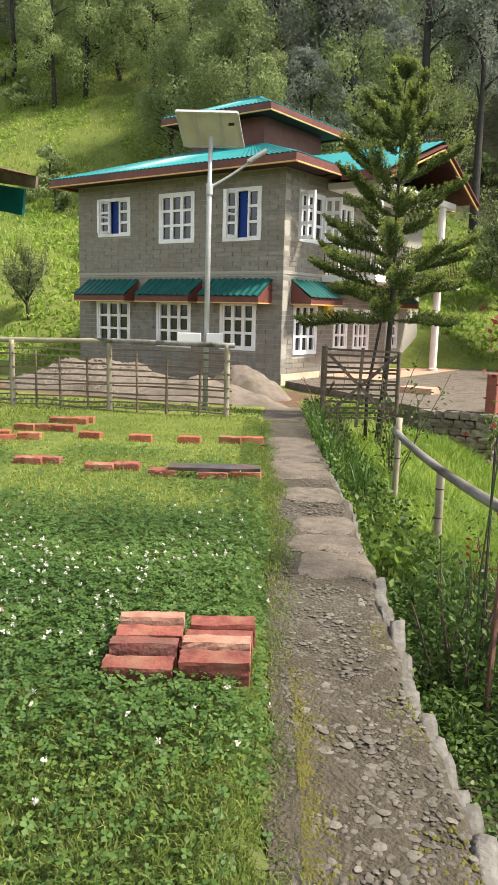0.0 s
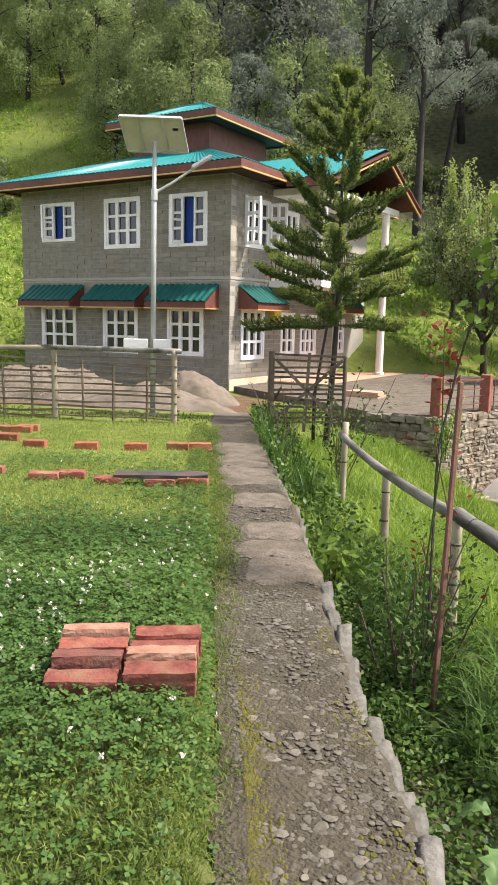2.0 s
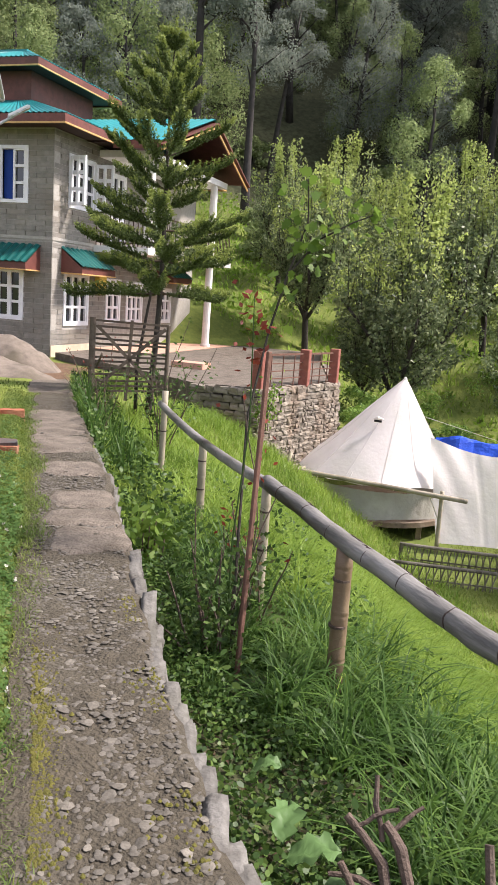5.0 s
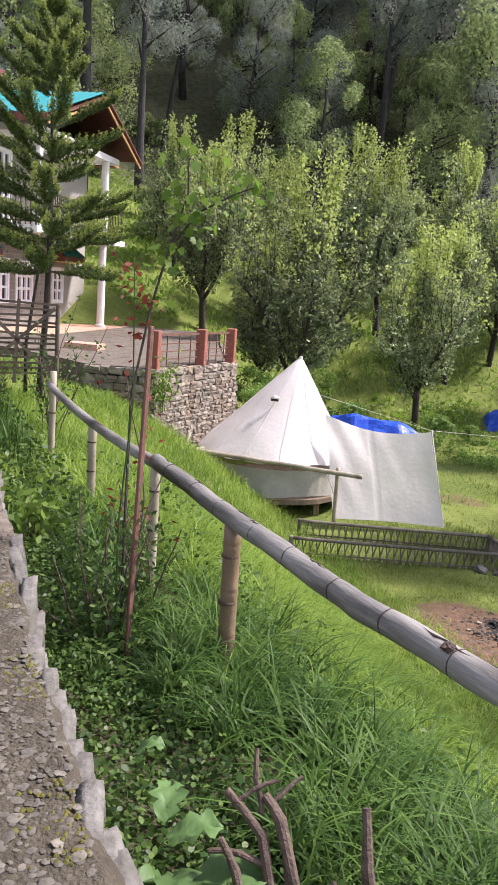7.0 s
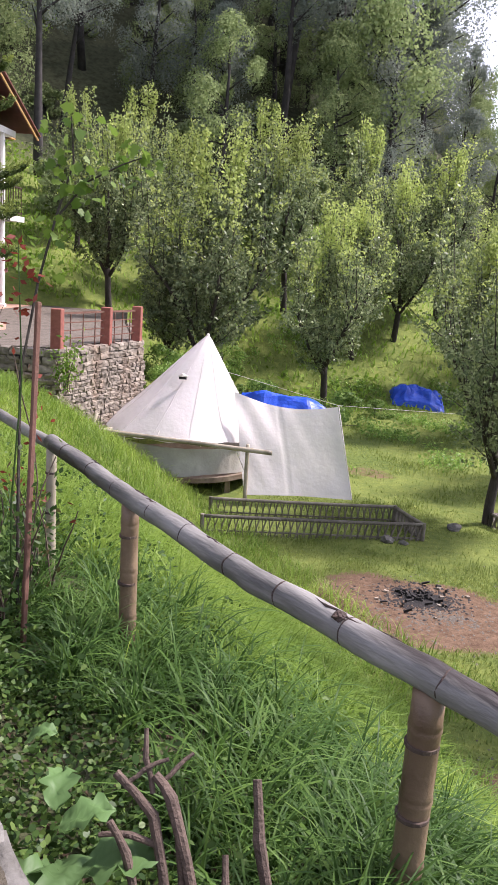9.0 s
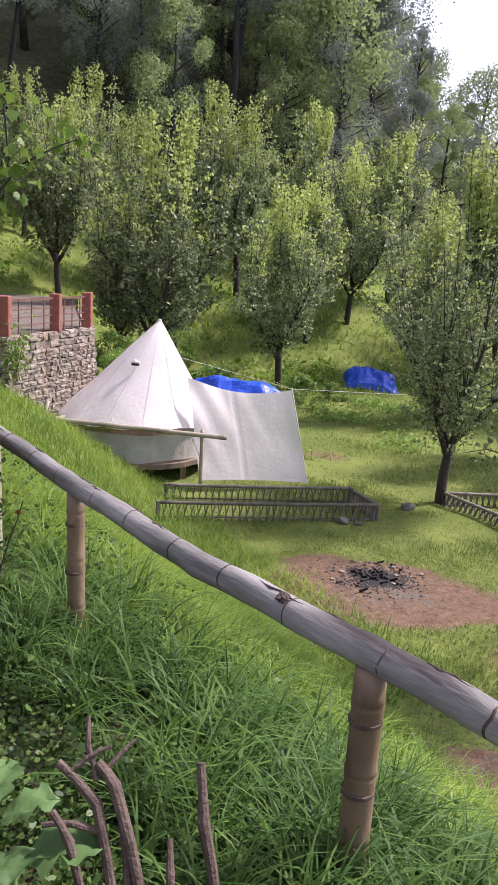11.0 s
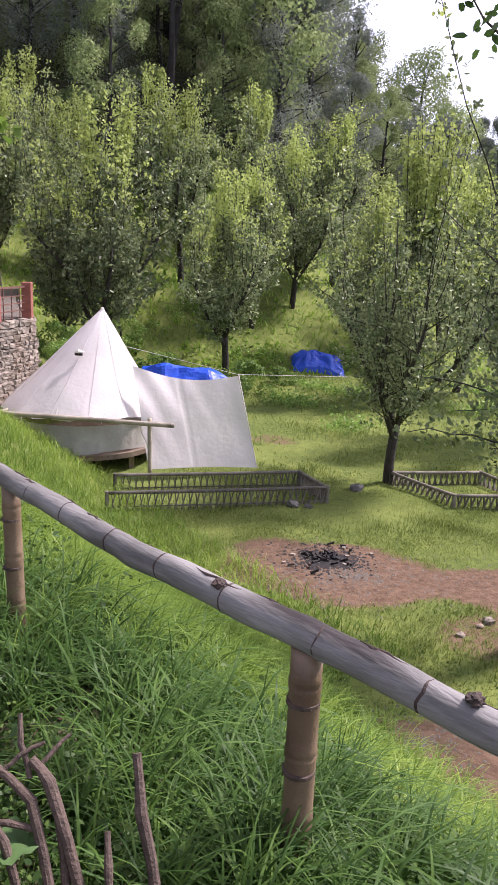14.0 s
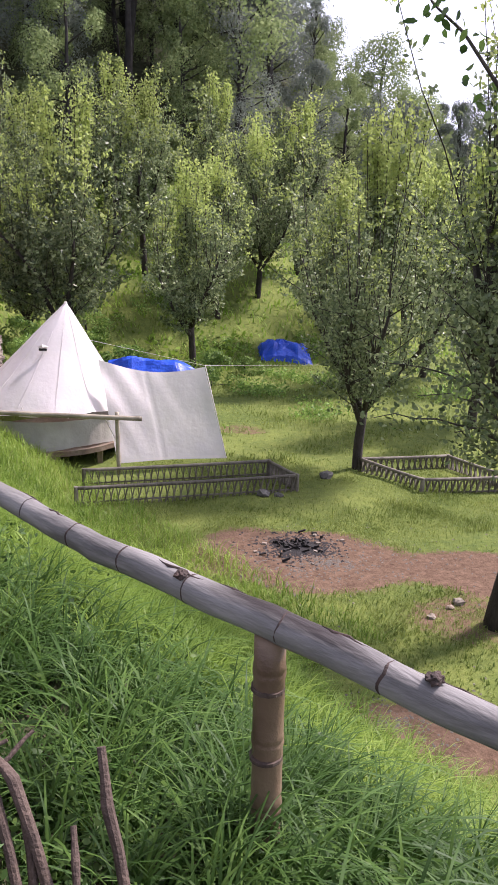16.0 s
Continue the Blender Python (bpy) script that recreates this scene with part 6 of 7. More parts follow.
v, f = oval_leaves(np.array(spray), 0.075, 0.042, np.array([0, 0, -0.6]), 0.8, rng)
# darker weed leaf colour instead of M_LEAF paints the backlit silhouette
hang("foliage", np_mesh("foliage", v, f), M_WEED, bough)

# leafy low boughs of the same tree
low = thing("bough", (15.2, -8.85, 0.4), "low spreading leafy bough of the near fruit tree", "branch")
spots = []
for tip, z0 in (((14.66, -9.49, 0.95), 0.2), ((14.36, -9.43, 0.6), 0.0), ((13.94, -9.31, 0.45), -0.1), ((13.61, -9.16, 0.77), 0.0), ((13.5, -9.23, 0.19), -0.3), ((14.27, -9.51, 0.09), -0.3), ((14.1, -9.3, 1.2), 0.3), ((14.6, -9.4, -0.2), -0.5)):
    a, b = np.array((15.25, -8.8, z0)), np.array(tip)
    line = [a + (b - a) * f + np.array([0, 0, 0.16 * math.sin(3.1 * f)]) + rng.normal(size=3) * 0.02 for f in np.linspace(0, 1, 8)]
    bm = bmesh.new()
    tube(bm, [Vector(p) for p in line], list(np.linspace(0.018, 0.004, 8)), 5)
    part("twig", bm, M_BARK, low)
    for p, q in zip(line[2:], line[3:]):
        spots += [p + (q - p) * f + rng.normal(size=3) * 0.11 for f in np.linspace(0, 1, 20)]
v, f = oval_leaves(np.array(spots), 0.075, 0.042, np.array([0, 0, -0.3]), 0.9, rng)
hang("foliage", np_mesh("foliage", v, f), M_LEAF, low)


def conifer(at, height):
    """A young araucaria-like conifer: whorls of rising boughs set with dense needles."""
    rng = np.random.default_rng(5)
    ob = thing("young_conifer", at, "young dark green conifer with layered upswept boughs", "tree")
    bm = bmesh.new()
    top = Vector((at[0] + 0.14, at[1] + 0.15, at[2] + height))
    base = Vector(at)
    axis_at = lambda f: base.lerp(top, f) + Vector((0.05 * math.sin(f * 5), 0, 0))
    tube(bm, [axis_at(f) - Vector((0, 0, 0.15 if f == 0 else 0)) for f in np.linspace(0, 1, 12)], list(np.linspace(0.055, 0.008, 12)), 10)
    tube(bm, [base + Vector((-0.15, -0.1, -0.1)), base + Vector((-0.15, -0.11, 0.9)), axis_at(0.36) + Vector((-0.11, -0.08, 0))], [0.03, 0.026, 0.018], 8)
    part("trunk", bm, M_BARK, ob, smooth=True)
    bm = bmesh.new()
    cs, ds, ct, dt = [], [], [], []
    levels = list(np.linspace(0.345, 0.96, 14) + rng.uniform(-0.016, 0.016, 14))
    for li, f in enumerate(levels):
        g = (f - 0.345) / 0.635
        ln = (1.22 * max(0.0, 1 - g) ** 0.75 + 0.13) * rng.uniform(0.88, 1.1) * (0.75 if li == 0 else 1)
        nb = 5
        c0 = np.array(axis_at(f))
        for b in range(nb):
            az = 2 * math.pi * (b + rng.uniform(-0.2, 0.2)) / nb + li * 0.7
            l2 = ln * rng.uniform(0.6, 1.18)
            d = np.array([math.cos(az), math.sin(az), -0.05 + 0.45 * g + rng.uniform(-0.1, 0.12)])
            pts = np.array(limb(bm, c0, d, l2, 0.016 * (1 - g * 0.6), 0.005, rng, 0.25, 0.25 + 0.3 * g, 4, 5))
            side = np.cross(unit(d), [0, 0, 1.0])
            u = np.linspace(0.15, 1.0, int(l2 / 0.012))[:, None]
            k = np.minimum((u[:, 0] * 5).astype(int), 4)
            own = pts[k] + (pts[k + 1] - pts[k]) * (u * 5 - k[:, None])
            cs.append(own)
            ds.append(np.repeat((unit(d) + np.array([0, 0, 0.4]))[None], len(own), 0))
            for q in np.linspace(0.3, 1.0, max(3, int(l2 / 0.115))):
                k = min(int(q * 5), 4)
                p = pts[k] + (pts[k + 1] - pts[k]) * (q * 5 - k)
                for sgn in (-1, 1, 0):
                    if sgn == 0 and q < 0.9:
                        continue
                    sd = unit(side * sgn * 0.7 + unit(d) * 0.8 + np.array([0, 0, 0.3]))
                    sl = 0.33 * (1.2 - q * 0.55) * (0.5 + 0.5 * (1 - g))
                    m = 22
                    u = np.linspace(0.0, 1.0, m)[:, None]
                    line = p + sd * sl * u + np.array([0, 0, 0.09]) * u ** 2
                    way = np.repeat(sd[None], m, 0)
                    young = (q > 0.7 or g > 0.75) and rng.uniform() < 0.65
                    cut = 14 if young else 19
                    cs.append(line[:cut])
                    ds.append(way[:cut])
                    ct.append(line[cut:])
                    dt.append(way[cut:])
    lead = np.array([axis_at(f) for f in np.linspace(0.9, 1.05, 40)])
    ct.append(lead)
    dt.append(np.repeat(np.array([[0, 0, 1.0]]), 40, 0))
    tagged(part("bough_wood", bm, M_TWIG, ob), "thin rising boughs", kind="stuff")

    def needles(c, d, name, mt):
        c, d = np.concatenate(c), np.concatenate(d)
        c, d = np.repeat(c, 4, 0), np.repeat(d, 4, 0)
        off = rng.normal(size=c.shape)
        v, f = leaves(c + off * 0.013, 0.064, 0.0155, d * 0.75 + np.array([0, 0, 0.15]), 0.7, rng)
        hang(name, np_mesh(name, v, f), mt, ob)

    needles(cs, ds, "needles", M_NEEDLE)
    needles(ct, dt, "young_needles", M_NEEDLETIP)
    return ob


conifer((6.02, -6.4, float(ground_height(6.02, -6.4))), 5.55)


def forest_tree(seed, height, width, n, leaf, bole=0.3, droop=0.0, conical=False, clumps=40):
    """Meshes of a forest tree: a bole with boughs, each ending in rounded tufts of foliage with gaps between."""
    rng = np.random.default_rng(seed)
    bm = bmesh.new()
    axis_pts = np.array(limb(bm, (0, 0, -0.5), (rng.normal() * 0.05, rng.normal() * 0.05, 1), height * 0.94, 0.02 * height, 0.05, rng, 0.12, 0.2, 7))
    spots, outs = [], []
    for k in range(clumps):
        f = bole + (1 - bole) * rng.uniform() ** 0.85
        g = (f - bole) / (1 - bole)
        prof = (1.05 - g) * 1.1 if conical else math.sin(math.pi * min(1, g * 0.82 + 0.16)) ** 0.7
        az, rr = rng.uniform(0, 6.3), width * prof * math.sqrt(rng.uniform(0.05, 1.0))
        stem = np.array([np.interp(height * f, axis_pts[:, 2], axis_pts[:, i]) for i in (0, 1)] + [0])
        c = stem + np.array([math.cos(az) * rr, math.sin(az) * rr, height * f])
        if k % 2 == 0:
            foot = stem + np.array([0, 0, height * f * 0.86])
            limb(bm, foot, c - foot + 1e-3, max(0.3, np.linalg.norm(c - foot)), 0.006 * height, 0.015, rng, 0.2, 0.1, 4, 3)
        size = width * rng.uniform(0.2, 0.4) * (1.15 - 0.4 * g)
        m = n // clumps
        o = unit(rng.normal(size=(m, 3)) + np.array([0, 0, 0.25]))
        o *= 1 + 0.22 * np.sin(o[:, :1] * 5 + k) * np.cos(o[:, 1:2] * 6 + 2 * k)
        spots.append(c + o * size * np.array([1.0, 1.0, 0.72 + droop]) * rng.uniform(0.62, 1.08, (m, 1)) - np.array([0, 0, droop * 0.5 * size]))
        outs.append(o)
    v, f = shell_leaves(np.concatenate(spots), np.concatenate(outs), leaf, leaf * 0.62, rng)
    me = bpy.data.meshes.new("trunk")
    bm.to_mesh(me)
    bm.free()
    return me, np_mesh("crown", v, f)


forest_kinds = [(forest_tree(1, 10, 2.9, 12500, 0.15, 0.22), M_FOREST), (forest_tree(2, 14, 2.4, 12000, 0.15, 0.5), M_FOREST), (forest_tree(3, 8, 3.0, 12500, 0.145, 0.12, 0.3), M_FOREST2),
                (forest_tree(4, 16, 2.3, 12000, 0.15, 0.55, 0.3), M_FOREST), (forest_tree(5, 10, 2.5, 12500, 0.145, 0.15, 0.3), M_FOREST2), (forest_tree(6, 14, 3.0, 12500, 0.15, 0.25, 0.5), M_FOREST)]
fr2 = random.Random(21)
count, tries = 0, 0
taken = []
while count < 165 and tries < 20000:
    tries += 1
    az, dist = radians(fr2.uniform(-57, 25)), fr2.uniform(34, 84)
    x, y = 11.3 + dist * math.sin(az), -17 + dist * math.cos(az)
    hd = -0.35 * x + 0.94 * y
    edge = 25 if az > -0.35 else 14 + 9 * fr2.random()
    if math.degrees(az) < -42:
        edge += 19
    if hd < edge or any((x - a) ** 2 + (y - b) ** 2 < 2.3 ** 2 for a, b in taken):
        continue
    taken.append((x, y))
    (meshes, mt), size = forest_kinds[fr2.randrange(6) if az > -0.45 or fr2.random() < 0.4 else fr2.choice((2, 4))], fr2.uniform(0.75, 1.2)
    if math.degrees(az) > 7:
        size *= 0.8
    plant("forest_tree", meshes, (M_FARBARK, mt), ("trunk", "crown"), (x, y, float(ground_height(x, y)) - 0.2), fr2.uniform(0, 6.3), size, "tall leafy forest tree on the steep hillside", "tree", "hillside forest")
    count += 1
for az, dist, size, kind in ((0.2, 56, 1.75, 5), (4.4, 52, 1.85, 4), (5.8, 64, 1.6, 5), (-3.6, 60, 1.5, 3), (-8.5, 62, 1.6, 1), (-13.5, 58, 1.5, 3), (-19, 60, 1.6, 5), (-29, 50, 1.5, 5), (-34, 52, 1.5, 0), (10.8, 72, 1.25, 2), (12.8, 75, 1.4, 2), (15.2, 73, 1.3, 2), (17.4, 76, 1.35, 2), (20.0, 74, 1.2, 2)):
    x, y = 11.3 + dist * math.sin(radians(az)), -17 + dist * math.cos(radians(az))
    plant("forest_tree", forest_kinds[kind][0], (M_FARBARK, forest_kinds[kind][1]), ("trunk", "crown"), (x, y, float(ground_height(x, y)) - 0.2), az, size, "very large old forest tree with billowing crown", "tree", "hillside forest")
bush_kinds = [forest_tree(40 + k, 1.9, 1.25, 2200, 0.17, 0.05, 0, False, 16) for k in range(3)]
for i in range(190):
    az, dist = radians(fr2.uniform(-57, 24)), fr2.uniform(27, 82)
    x, y = 11.3 + dist * math.sin(az), -17 + dist * math.cos(az)
    hd = -0.35 * x + 0.94 * y
    if hd < (15 if az > -0.5 else 14) or (-9 < x < 3 and -2 < y < 11):
        continue
    plant("bush", bush_kinds[i % 3], (M_FARBARK, M_FOREST2), ("stem", "foliage"), (x, y, float(ground_height(x, y)) - 0.15), fr2.uniform(0, 6.3), fr2.uniform(0.6, 1.4), "rounded green bush on the hillside", "bush", "hillside bushes")
lush_kinds = [forest_tree(60 + k, 1.7, 1.25, 2600, 0.12, 0.05, 0, False, 18) for k in range(3)]
for i, (x, y, size) in enumerate(((12.4, 6.4, 0.75), (9.8, 6.2, 0.8), (6.9, 4.8, 0.7), (13.6, 8.4, 0.5), (7.6, 2.6, 0.5), (8.3, 10.4, 0.8), (5.9, 5.6, 0.55))):
    plant("bush", lush_kinds[i % 3], (M_FARBARK, M_LUSH), ("stem", "foliage"), (x, y, float(ground_height(x, y)) - 0.25), i * 1.1, size, "low lush green shrub below the orchard", "bush", "orchard bushes")


def shrub(name, at, stems, leaf_count, leaf, label, leaf_mt, height, spread, seed, stem_r=0.008, red=0.0):
    """Thin stems rising from one root, with leaves along them."""
    rng = np.random.default_rng(seed)
    ob = thing(name, at, label, "shrub")
    cs = []
    for k in range(stems):
        bm = bmesh.new()
        a = rng.uniform(0, 6.3)
        o = rng.uniform(0.1, 1.0) * spread
        pts = np.array(limb(bm, np.array(at) + rng.normal(size=3) * np.array([0.05, 0.05, 0]) - np.array([0, 0, 0.05]), (math.cos(a) * o, math.sin(a) * o, 1), height * rng.uniform(0.55, 1.1), stem_r * rng.uniform(0.7, 1.3), 0.003, rng, 0.45, 0.1, 5, 6))
        part("stem", bm, M_TWIG, ob)
        m = leaf_count // stems
        f = rng.uniform(0.25, 1.0, m) * (len(pts) - 1)
        i = np.minimum(f.astype(int), len(pts) - 2)
        cs.append(pts[i] + (pts[i + 1] - pts[i]) * (f - i)[:, None] + rng.normal(size=(m, 3)) * leaf * 1.1)
    c = np.concatenate(cs)
    if red:
        hi = c[:, 2] > np.quantile(c[:, 2], 1 - red)
        v, f = leaves(c[hi], leaf * 0.75, leaf * 0.38, np.array([0, 0, -0.3]), 1, rng)
        hang("red_leaves", np_mesh("red_leaves", v, f), M_REDLEAF, ob, "dark red young leaves")
        c = c[~hi]
    v, f = leaves(c, leaf, leaf * 0.55, np.array([0, 0, -0.1]), 1, rng)
    hang("foliage", np_mesh("foliage", v, f), leaf_mt, ob)
    return ob


def on_ground(d, s, dz=0.0):
    x, y = at_plan(d, s)
    return (x, y, float(ground_height(x, y)) + dz)


shrub("rose_bush", on_ground(0.42, 0.75), 11, 760, 0.042, "thorny rose bush with thin brown stems", M_WEED, 0.95, 0.42, 3)
shrub("rose_bush", (9.98, -13.3, 0.3), 1, 26, 0.055, "tall rose stem with dark red young leaves", M_ROSELEAF, 1.75, 0.09, 4, 0.004, 0.45)
shrub("rose_bush", on_ground(0.75, 1.2), 6, 150, 0.05, "rose stems with reddish leaves beside the handrail", M_ROSELEAF, 0.85, 0.5, 6, 0.006, 0.25)
shrub("rose_bush", on_ground(0.3, 6.2), 12, 380, 0.045, "straggly rose bush beside the gate", M_ROSELEAF, 1.25, 0.5, 8, 0.009, 0.08)
shrub("leafy_shrub", (7.35, -8.6, float(ground_height(7.35, -8.6))), 9, 420, 0.06, "light green shrub with loose sprays near the gate", M_WEED, 1.75, 0.45, 9)
shrub("leafy_shrub", on_ground(0.25, 2.1), 9, 260, 0.085, "low plant with bright yellow-green leaves", M_BRIGHT, 0.42, 0.7, 12)
shrub("leafy_shrub", (6.95, -3.4, -0.4), 8, 320, 0.09, "bright green plant against the stone wall", M_BRIGHT, 1.0, 0.35, 13)

# one rose shoot with red young leaves at the stake's top
shoot = thing("rose_shoot", (10.03, -13.4, 0.3), "single rose shoot with dark red young leaves", "shrub")
bm = bmesh.new()
way = [(10.04, -13.46, 0.1), (10.02, -13.42, 0.8), (10.06, -13.4, 1.4), (10.04, -13.38, 1.75), (10.03, -13.38, 2.02)]
tube(bm, way, [0.006, 0.005, 0.004, 0.0035, 0.002], 6)
part("stem", bm, M_ROSELEAF, shoot)
rng = np.random.default_rng(23)
c = np.array([(10.04, -13.38, 1.72), (10.0, -13.38, 1.8), (10.1, -13.36, 1.86), (10.03, -13.38, 1.95), (9.98, -13.38, 2.02)])
c = np.repeat(c, 9, 0) + rng.normal(size=(45, 3)) * 0.032
v, f = leaves(c, 0.048, 0.025, np.array([0, 0, -0.2]), 1.0, rng)
hang("red_leaves", np_mesh("red_leaves", v, f), M_REDLEAF, shoot, "dark red young leaves")

# sapling with broad leaves beside the stake
sap = thing("sapling", (10.07, -13.44, 0.3), "slender sapling with broad bright green leaves", "tree")
rng = np.random.default_rng(15)
stem_pts = [(10.07, -13.46, 0.15), (10.03, -13.36, 0.8), (9.99, -13.24, 1.4), (10.05, -13.18, 1.84), (10.12, -13.15, 2.14), (10.2, -13.14, 2.4), (10.19, -13.16, 2.6)]
side_pts = [(10.12, -13.15, 2.14), (10.26, -13.12, 2.32), (10.42, -13.1, 2.41), (10.56, -13.07, 2.47)]
bm = bmesh.new()
tube(bm, stem_pts, [0.009, 0.008, 0.007, 0.0065, 0.006, 0.005, 0.003], 6)
part("stem", bm, M_BARK, sap)
bm = bmesh.new()
tube(bm, side_pts, [0.006, 0.005, 0.004, 0.002], 6)
part("side_branch", bm, M_BARK, sap)
centres = []
for line, lo in ((stem_pts[3:], 0), (side_pts, 0)):
    q = np.array(line)
    for k in range(46):
        f = rng.uniform(0.1, len(q) - 1.001)
        i = int(f)
        centres.append(q[i] + (q[i + 1] - q[i]) * (f - i) + rng.normal(size=3) * np.array([0.062, 0.06, 0.055]))
centres = np.array(centres)
me_v, me_f, o = [], [], 0
for c in centres:
    # a lobed leaf: five points round a short midrib
    a = unit(rng.normal(size=3) + np.array([0, 0, -0.5]))
    b = unit(np.cross(a, rng.normal(size=3)))
    n_ = np.cross(a, b)
    s_ = rng.uniform(0.022, 0.038)
    ring = [(-0.9, 0), (-0.5, 0.75), (0.05, 0.5), (0.25, 0.9), (0.55, 0.4), (1.2, 0.0), (0.55, -0.4), (0.25, -0.9), (0.05, -0.5), (-0.5, -0.75)]
    me_v += [c + (a * u + b * w) * s_ + n_ * (abs(w) * 0.25 * s_) for u, w in ring]
    me_f.append(list(range(o, o + 10)))
    o += 10
hang("foliage", np_mesh("foliage", me_v, me_f), M_BRIGHT, sap)

# ---- grass, clover and weeds ----
G = np.random.default_rng(99)


def scatter(n, d0, d1, s0, s1, keep, power=1.0):
    """Random places in the plan's d and s; power above 1 crowds them towards s0. keep(d, s, x, y): chance."""
    d, s = G.uniform(d0, d1, n), s0 + (s1 - s0) * G.uniform(0, 1, n) ** power
    if d0 < -2:      # the lawn's growth thins out towards its rim
        d = np.where(d < d0 + 1.0, d - 0.6 * np.abs(G.normal(size=n)), d)
        s = np.where(s < s0 + 0.6, s - 0.5 * np.abs(G.normal(size=n)), s)
    x, y = at_plan(d, s)
    ok = G.uniform(size=n) < keep(d, s, x, y)
    x, y = x[ok], y[ok]
    return np.stack([x, y, ground_height(x, y)], 1), d[ok], s[ok]


def clover_share(x, y):
    """Where clover outgrows grass: drifts across the lawn."""
    d, s = plan(x, y)
    band = np.exp(-((s - 0.75) / 0.85) ** 2) + 0.8 * np.exp(-((s + 0.15) / 0.4) ** 2) * (d < -0.5)
    return np.clip(band * 1.1 + 0.16 - 0.3 * (1 - step(-1.3, -0.6, s)) + 0.3 * ripple(x, y, 1.7, 2) + 0.2 * ripple(x, y, 4.1), 0.08, 1)


def under_brick(x, y):
    u, w = (x - 9.525) * 0.809 + (y + 15.06) * 0.588, (x - 9.525) * 0.54 - (y + 15.06) * 0.84
    return (np.abs(u) < 0.24) & (w > -0.0) & (w < 0.33)


def lawn_keep(d, s, x, y):
    return (1 - 0.75 * clover_share(x, y)) * (bareness(x, y) < 0.5) * ~under_brick(x, y)


roots, d, s = scatter(150000, -3.6, -0.4, -2.6, 7.5, lawn_keep, 1.7)
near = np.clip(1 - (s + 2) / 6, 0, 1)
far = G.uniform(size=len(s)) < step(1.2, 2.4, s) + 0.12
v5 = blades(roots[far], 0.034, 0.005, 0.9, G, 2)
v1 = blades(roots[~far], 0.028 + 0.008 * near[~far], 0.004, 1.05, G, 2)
roots, d, s = scatter(60000, -2.4, -0.5, -2.4, -0.1, lawn_keep)
v0 = blades(roots, 0.03, 0.004, 1.15, G, 2)
roots, d, s = scatter(60000, -9.5, -3.0, 0.5, 9, lawn_keep, 1.2)
v2 = blades(roots, 0.035, 0.008, 0.8, G, 2)
roots, d, s = scatter(46000, -0.8, -0.4, -2.4, 7.2, lambda d, s, x, y: np.clip(1.1 - (d + 0.56) / 0.12 + 0.55 * ripple(x, y, 5.0), 0, 1))
roots[:, 2] = np.where(d > -0.57, np.maximum(roots[:, 2], path_height(s) - 0.008), roots[:, 2])
roots[:, 2] += np.where(d < -0.57, 0.016, 0)
v3 = blades(roots, 0.034, 0.0045, 1.2, G, 2)
x, y = G.uniform(-8, 26, 60000), G.uniform(-32, -7, 60000)
dd, ss = plan(x, y)
ok = ((dd < -0.6) | (dd > 0.3)) & ~((dd > -3.2) & (dd < 3.0) & (ss > -2.4) & (ss < 7)) & (bareness(x, y) < 0.5)
x, y = x[ok], y[ok]
v4 = blades(np.stack([x, y, ground_height(x, y)], 1), 0.07, 0.02, 0.8, G, 2)
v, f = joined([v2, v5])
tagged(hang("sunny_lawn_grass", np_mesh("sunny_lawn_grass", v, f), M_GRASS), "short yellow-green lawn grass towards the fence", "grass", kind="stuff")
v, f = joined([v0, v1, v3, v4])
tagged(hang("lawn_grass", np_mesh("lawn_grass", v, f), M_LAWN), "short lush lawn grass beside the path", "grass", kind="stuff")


def clover(roots, size, lift):
    """Three rounded leaflets on each stalk, four corners apiece."""
    n = len(roots)
    c = roots + np.stack([np.zeros(n), np.zeros(n), lift * G.uniform(0.4, 1.3, n)], 1)
    tilt = unit(np.stack([G.normal(0, 0.35, n), G.normal(0, 0.35, n), np.ones(n)], 1))
    e1 = unit(np.cross(tilt, unit(G.normal(size=(n, 3)))))
    e2 = np.cross(tilt, e1)
    z = size * G.uniform(0.7, 1.3, (n, 1))
    out = []
    for k in range(3):
        a = 2.094 * k
        di, si = e1 * math.cos(a) + e2 * math.sin(a), e2 * math.cos(a) - e1 * math.sin(a)
        out.append(np.stack([c, c + di * z * 0.62 + si * z * 0.46 + tilt * z * 0.1, c + di * z * 1.02, c + di * z * 0.62 - si * z * 0.46 + tilt * z * 0.1], 1))
    v = np.concatenate(out).reshape(-1, 3)
    return v, np.arange(len(v)).reshape(-1, 4)


roots, d, s = scatter(110000, -3.4, -0.45, -2.5, 4.2, lambda d, s, x, y: clover_share(x, y) * ~under_brick(x, y), 1.5)
v1 = clover(roots, 0.015, 0.05)
roots, d, s = scatter(14000, -8, -2.6, 0.3, 6, lambda d, s, x, y: clover_share(x, y))
v2 = clover(roots, 0.02, 0.045)
v, f = joined([v1, v2])
tagged(hang("clover", np_mesh("clover", v, f), M_CLOVER), "dense dark green clover drifts in the lawn", "clover", kind="stuff")
roots, d, s = scatter(70000, -3.2, -0.5, -2.6, 0.6, lambda d, s, x, y: np.clip(0.45 + 0.5 * ripple(x, y, 6.1, 3) + 0.3 * ripple(x, y, 13.0, 1), 0.05, 1) * ~under_brick(x, y), 1.2)
up = np.repeat(np.array([[0, 0, 1.0]]), len(roots), 0) + G.normal(size=(len(roots), 3)) * 0.35
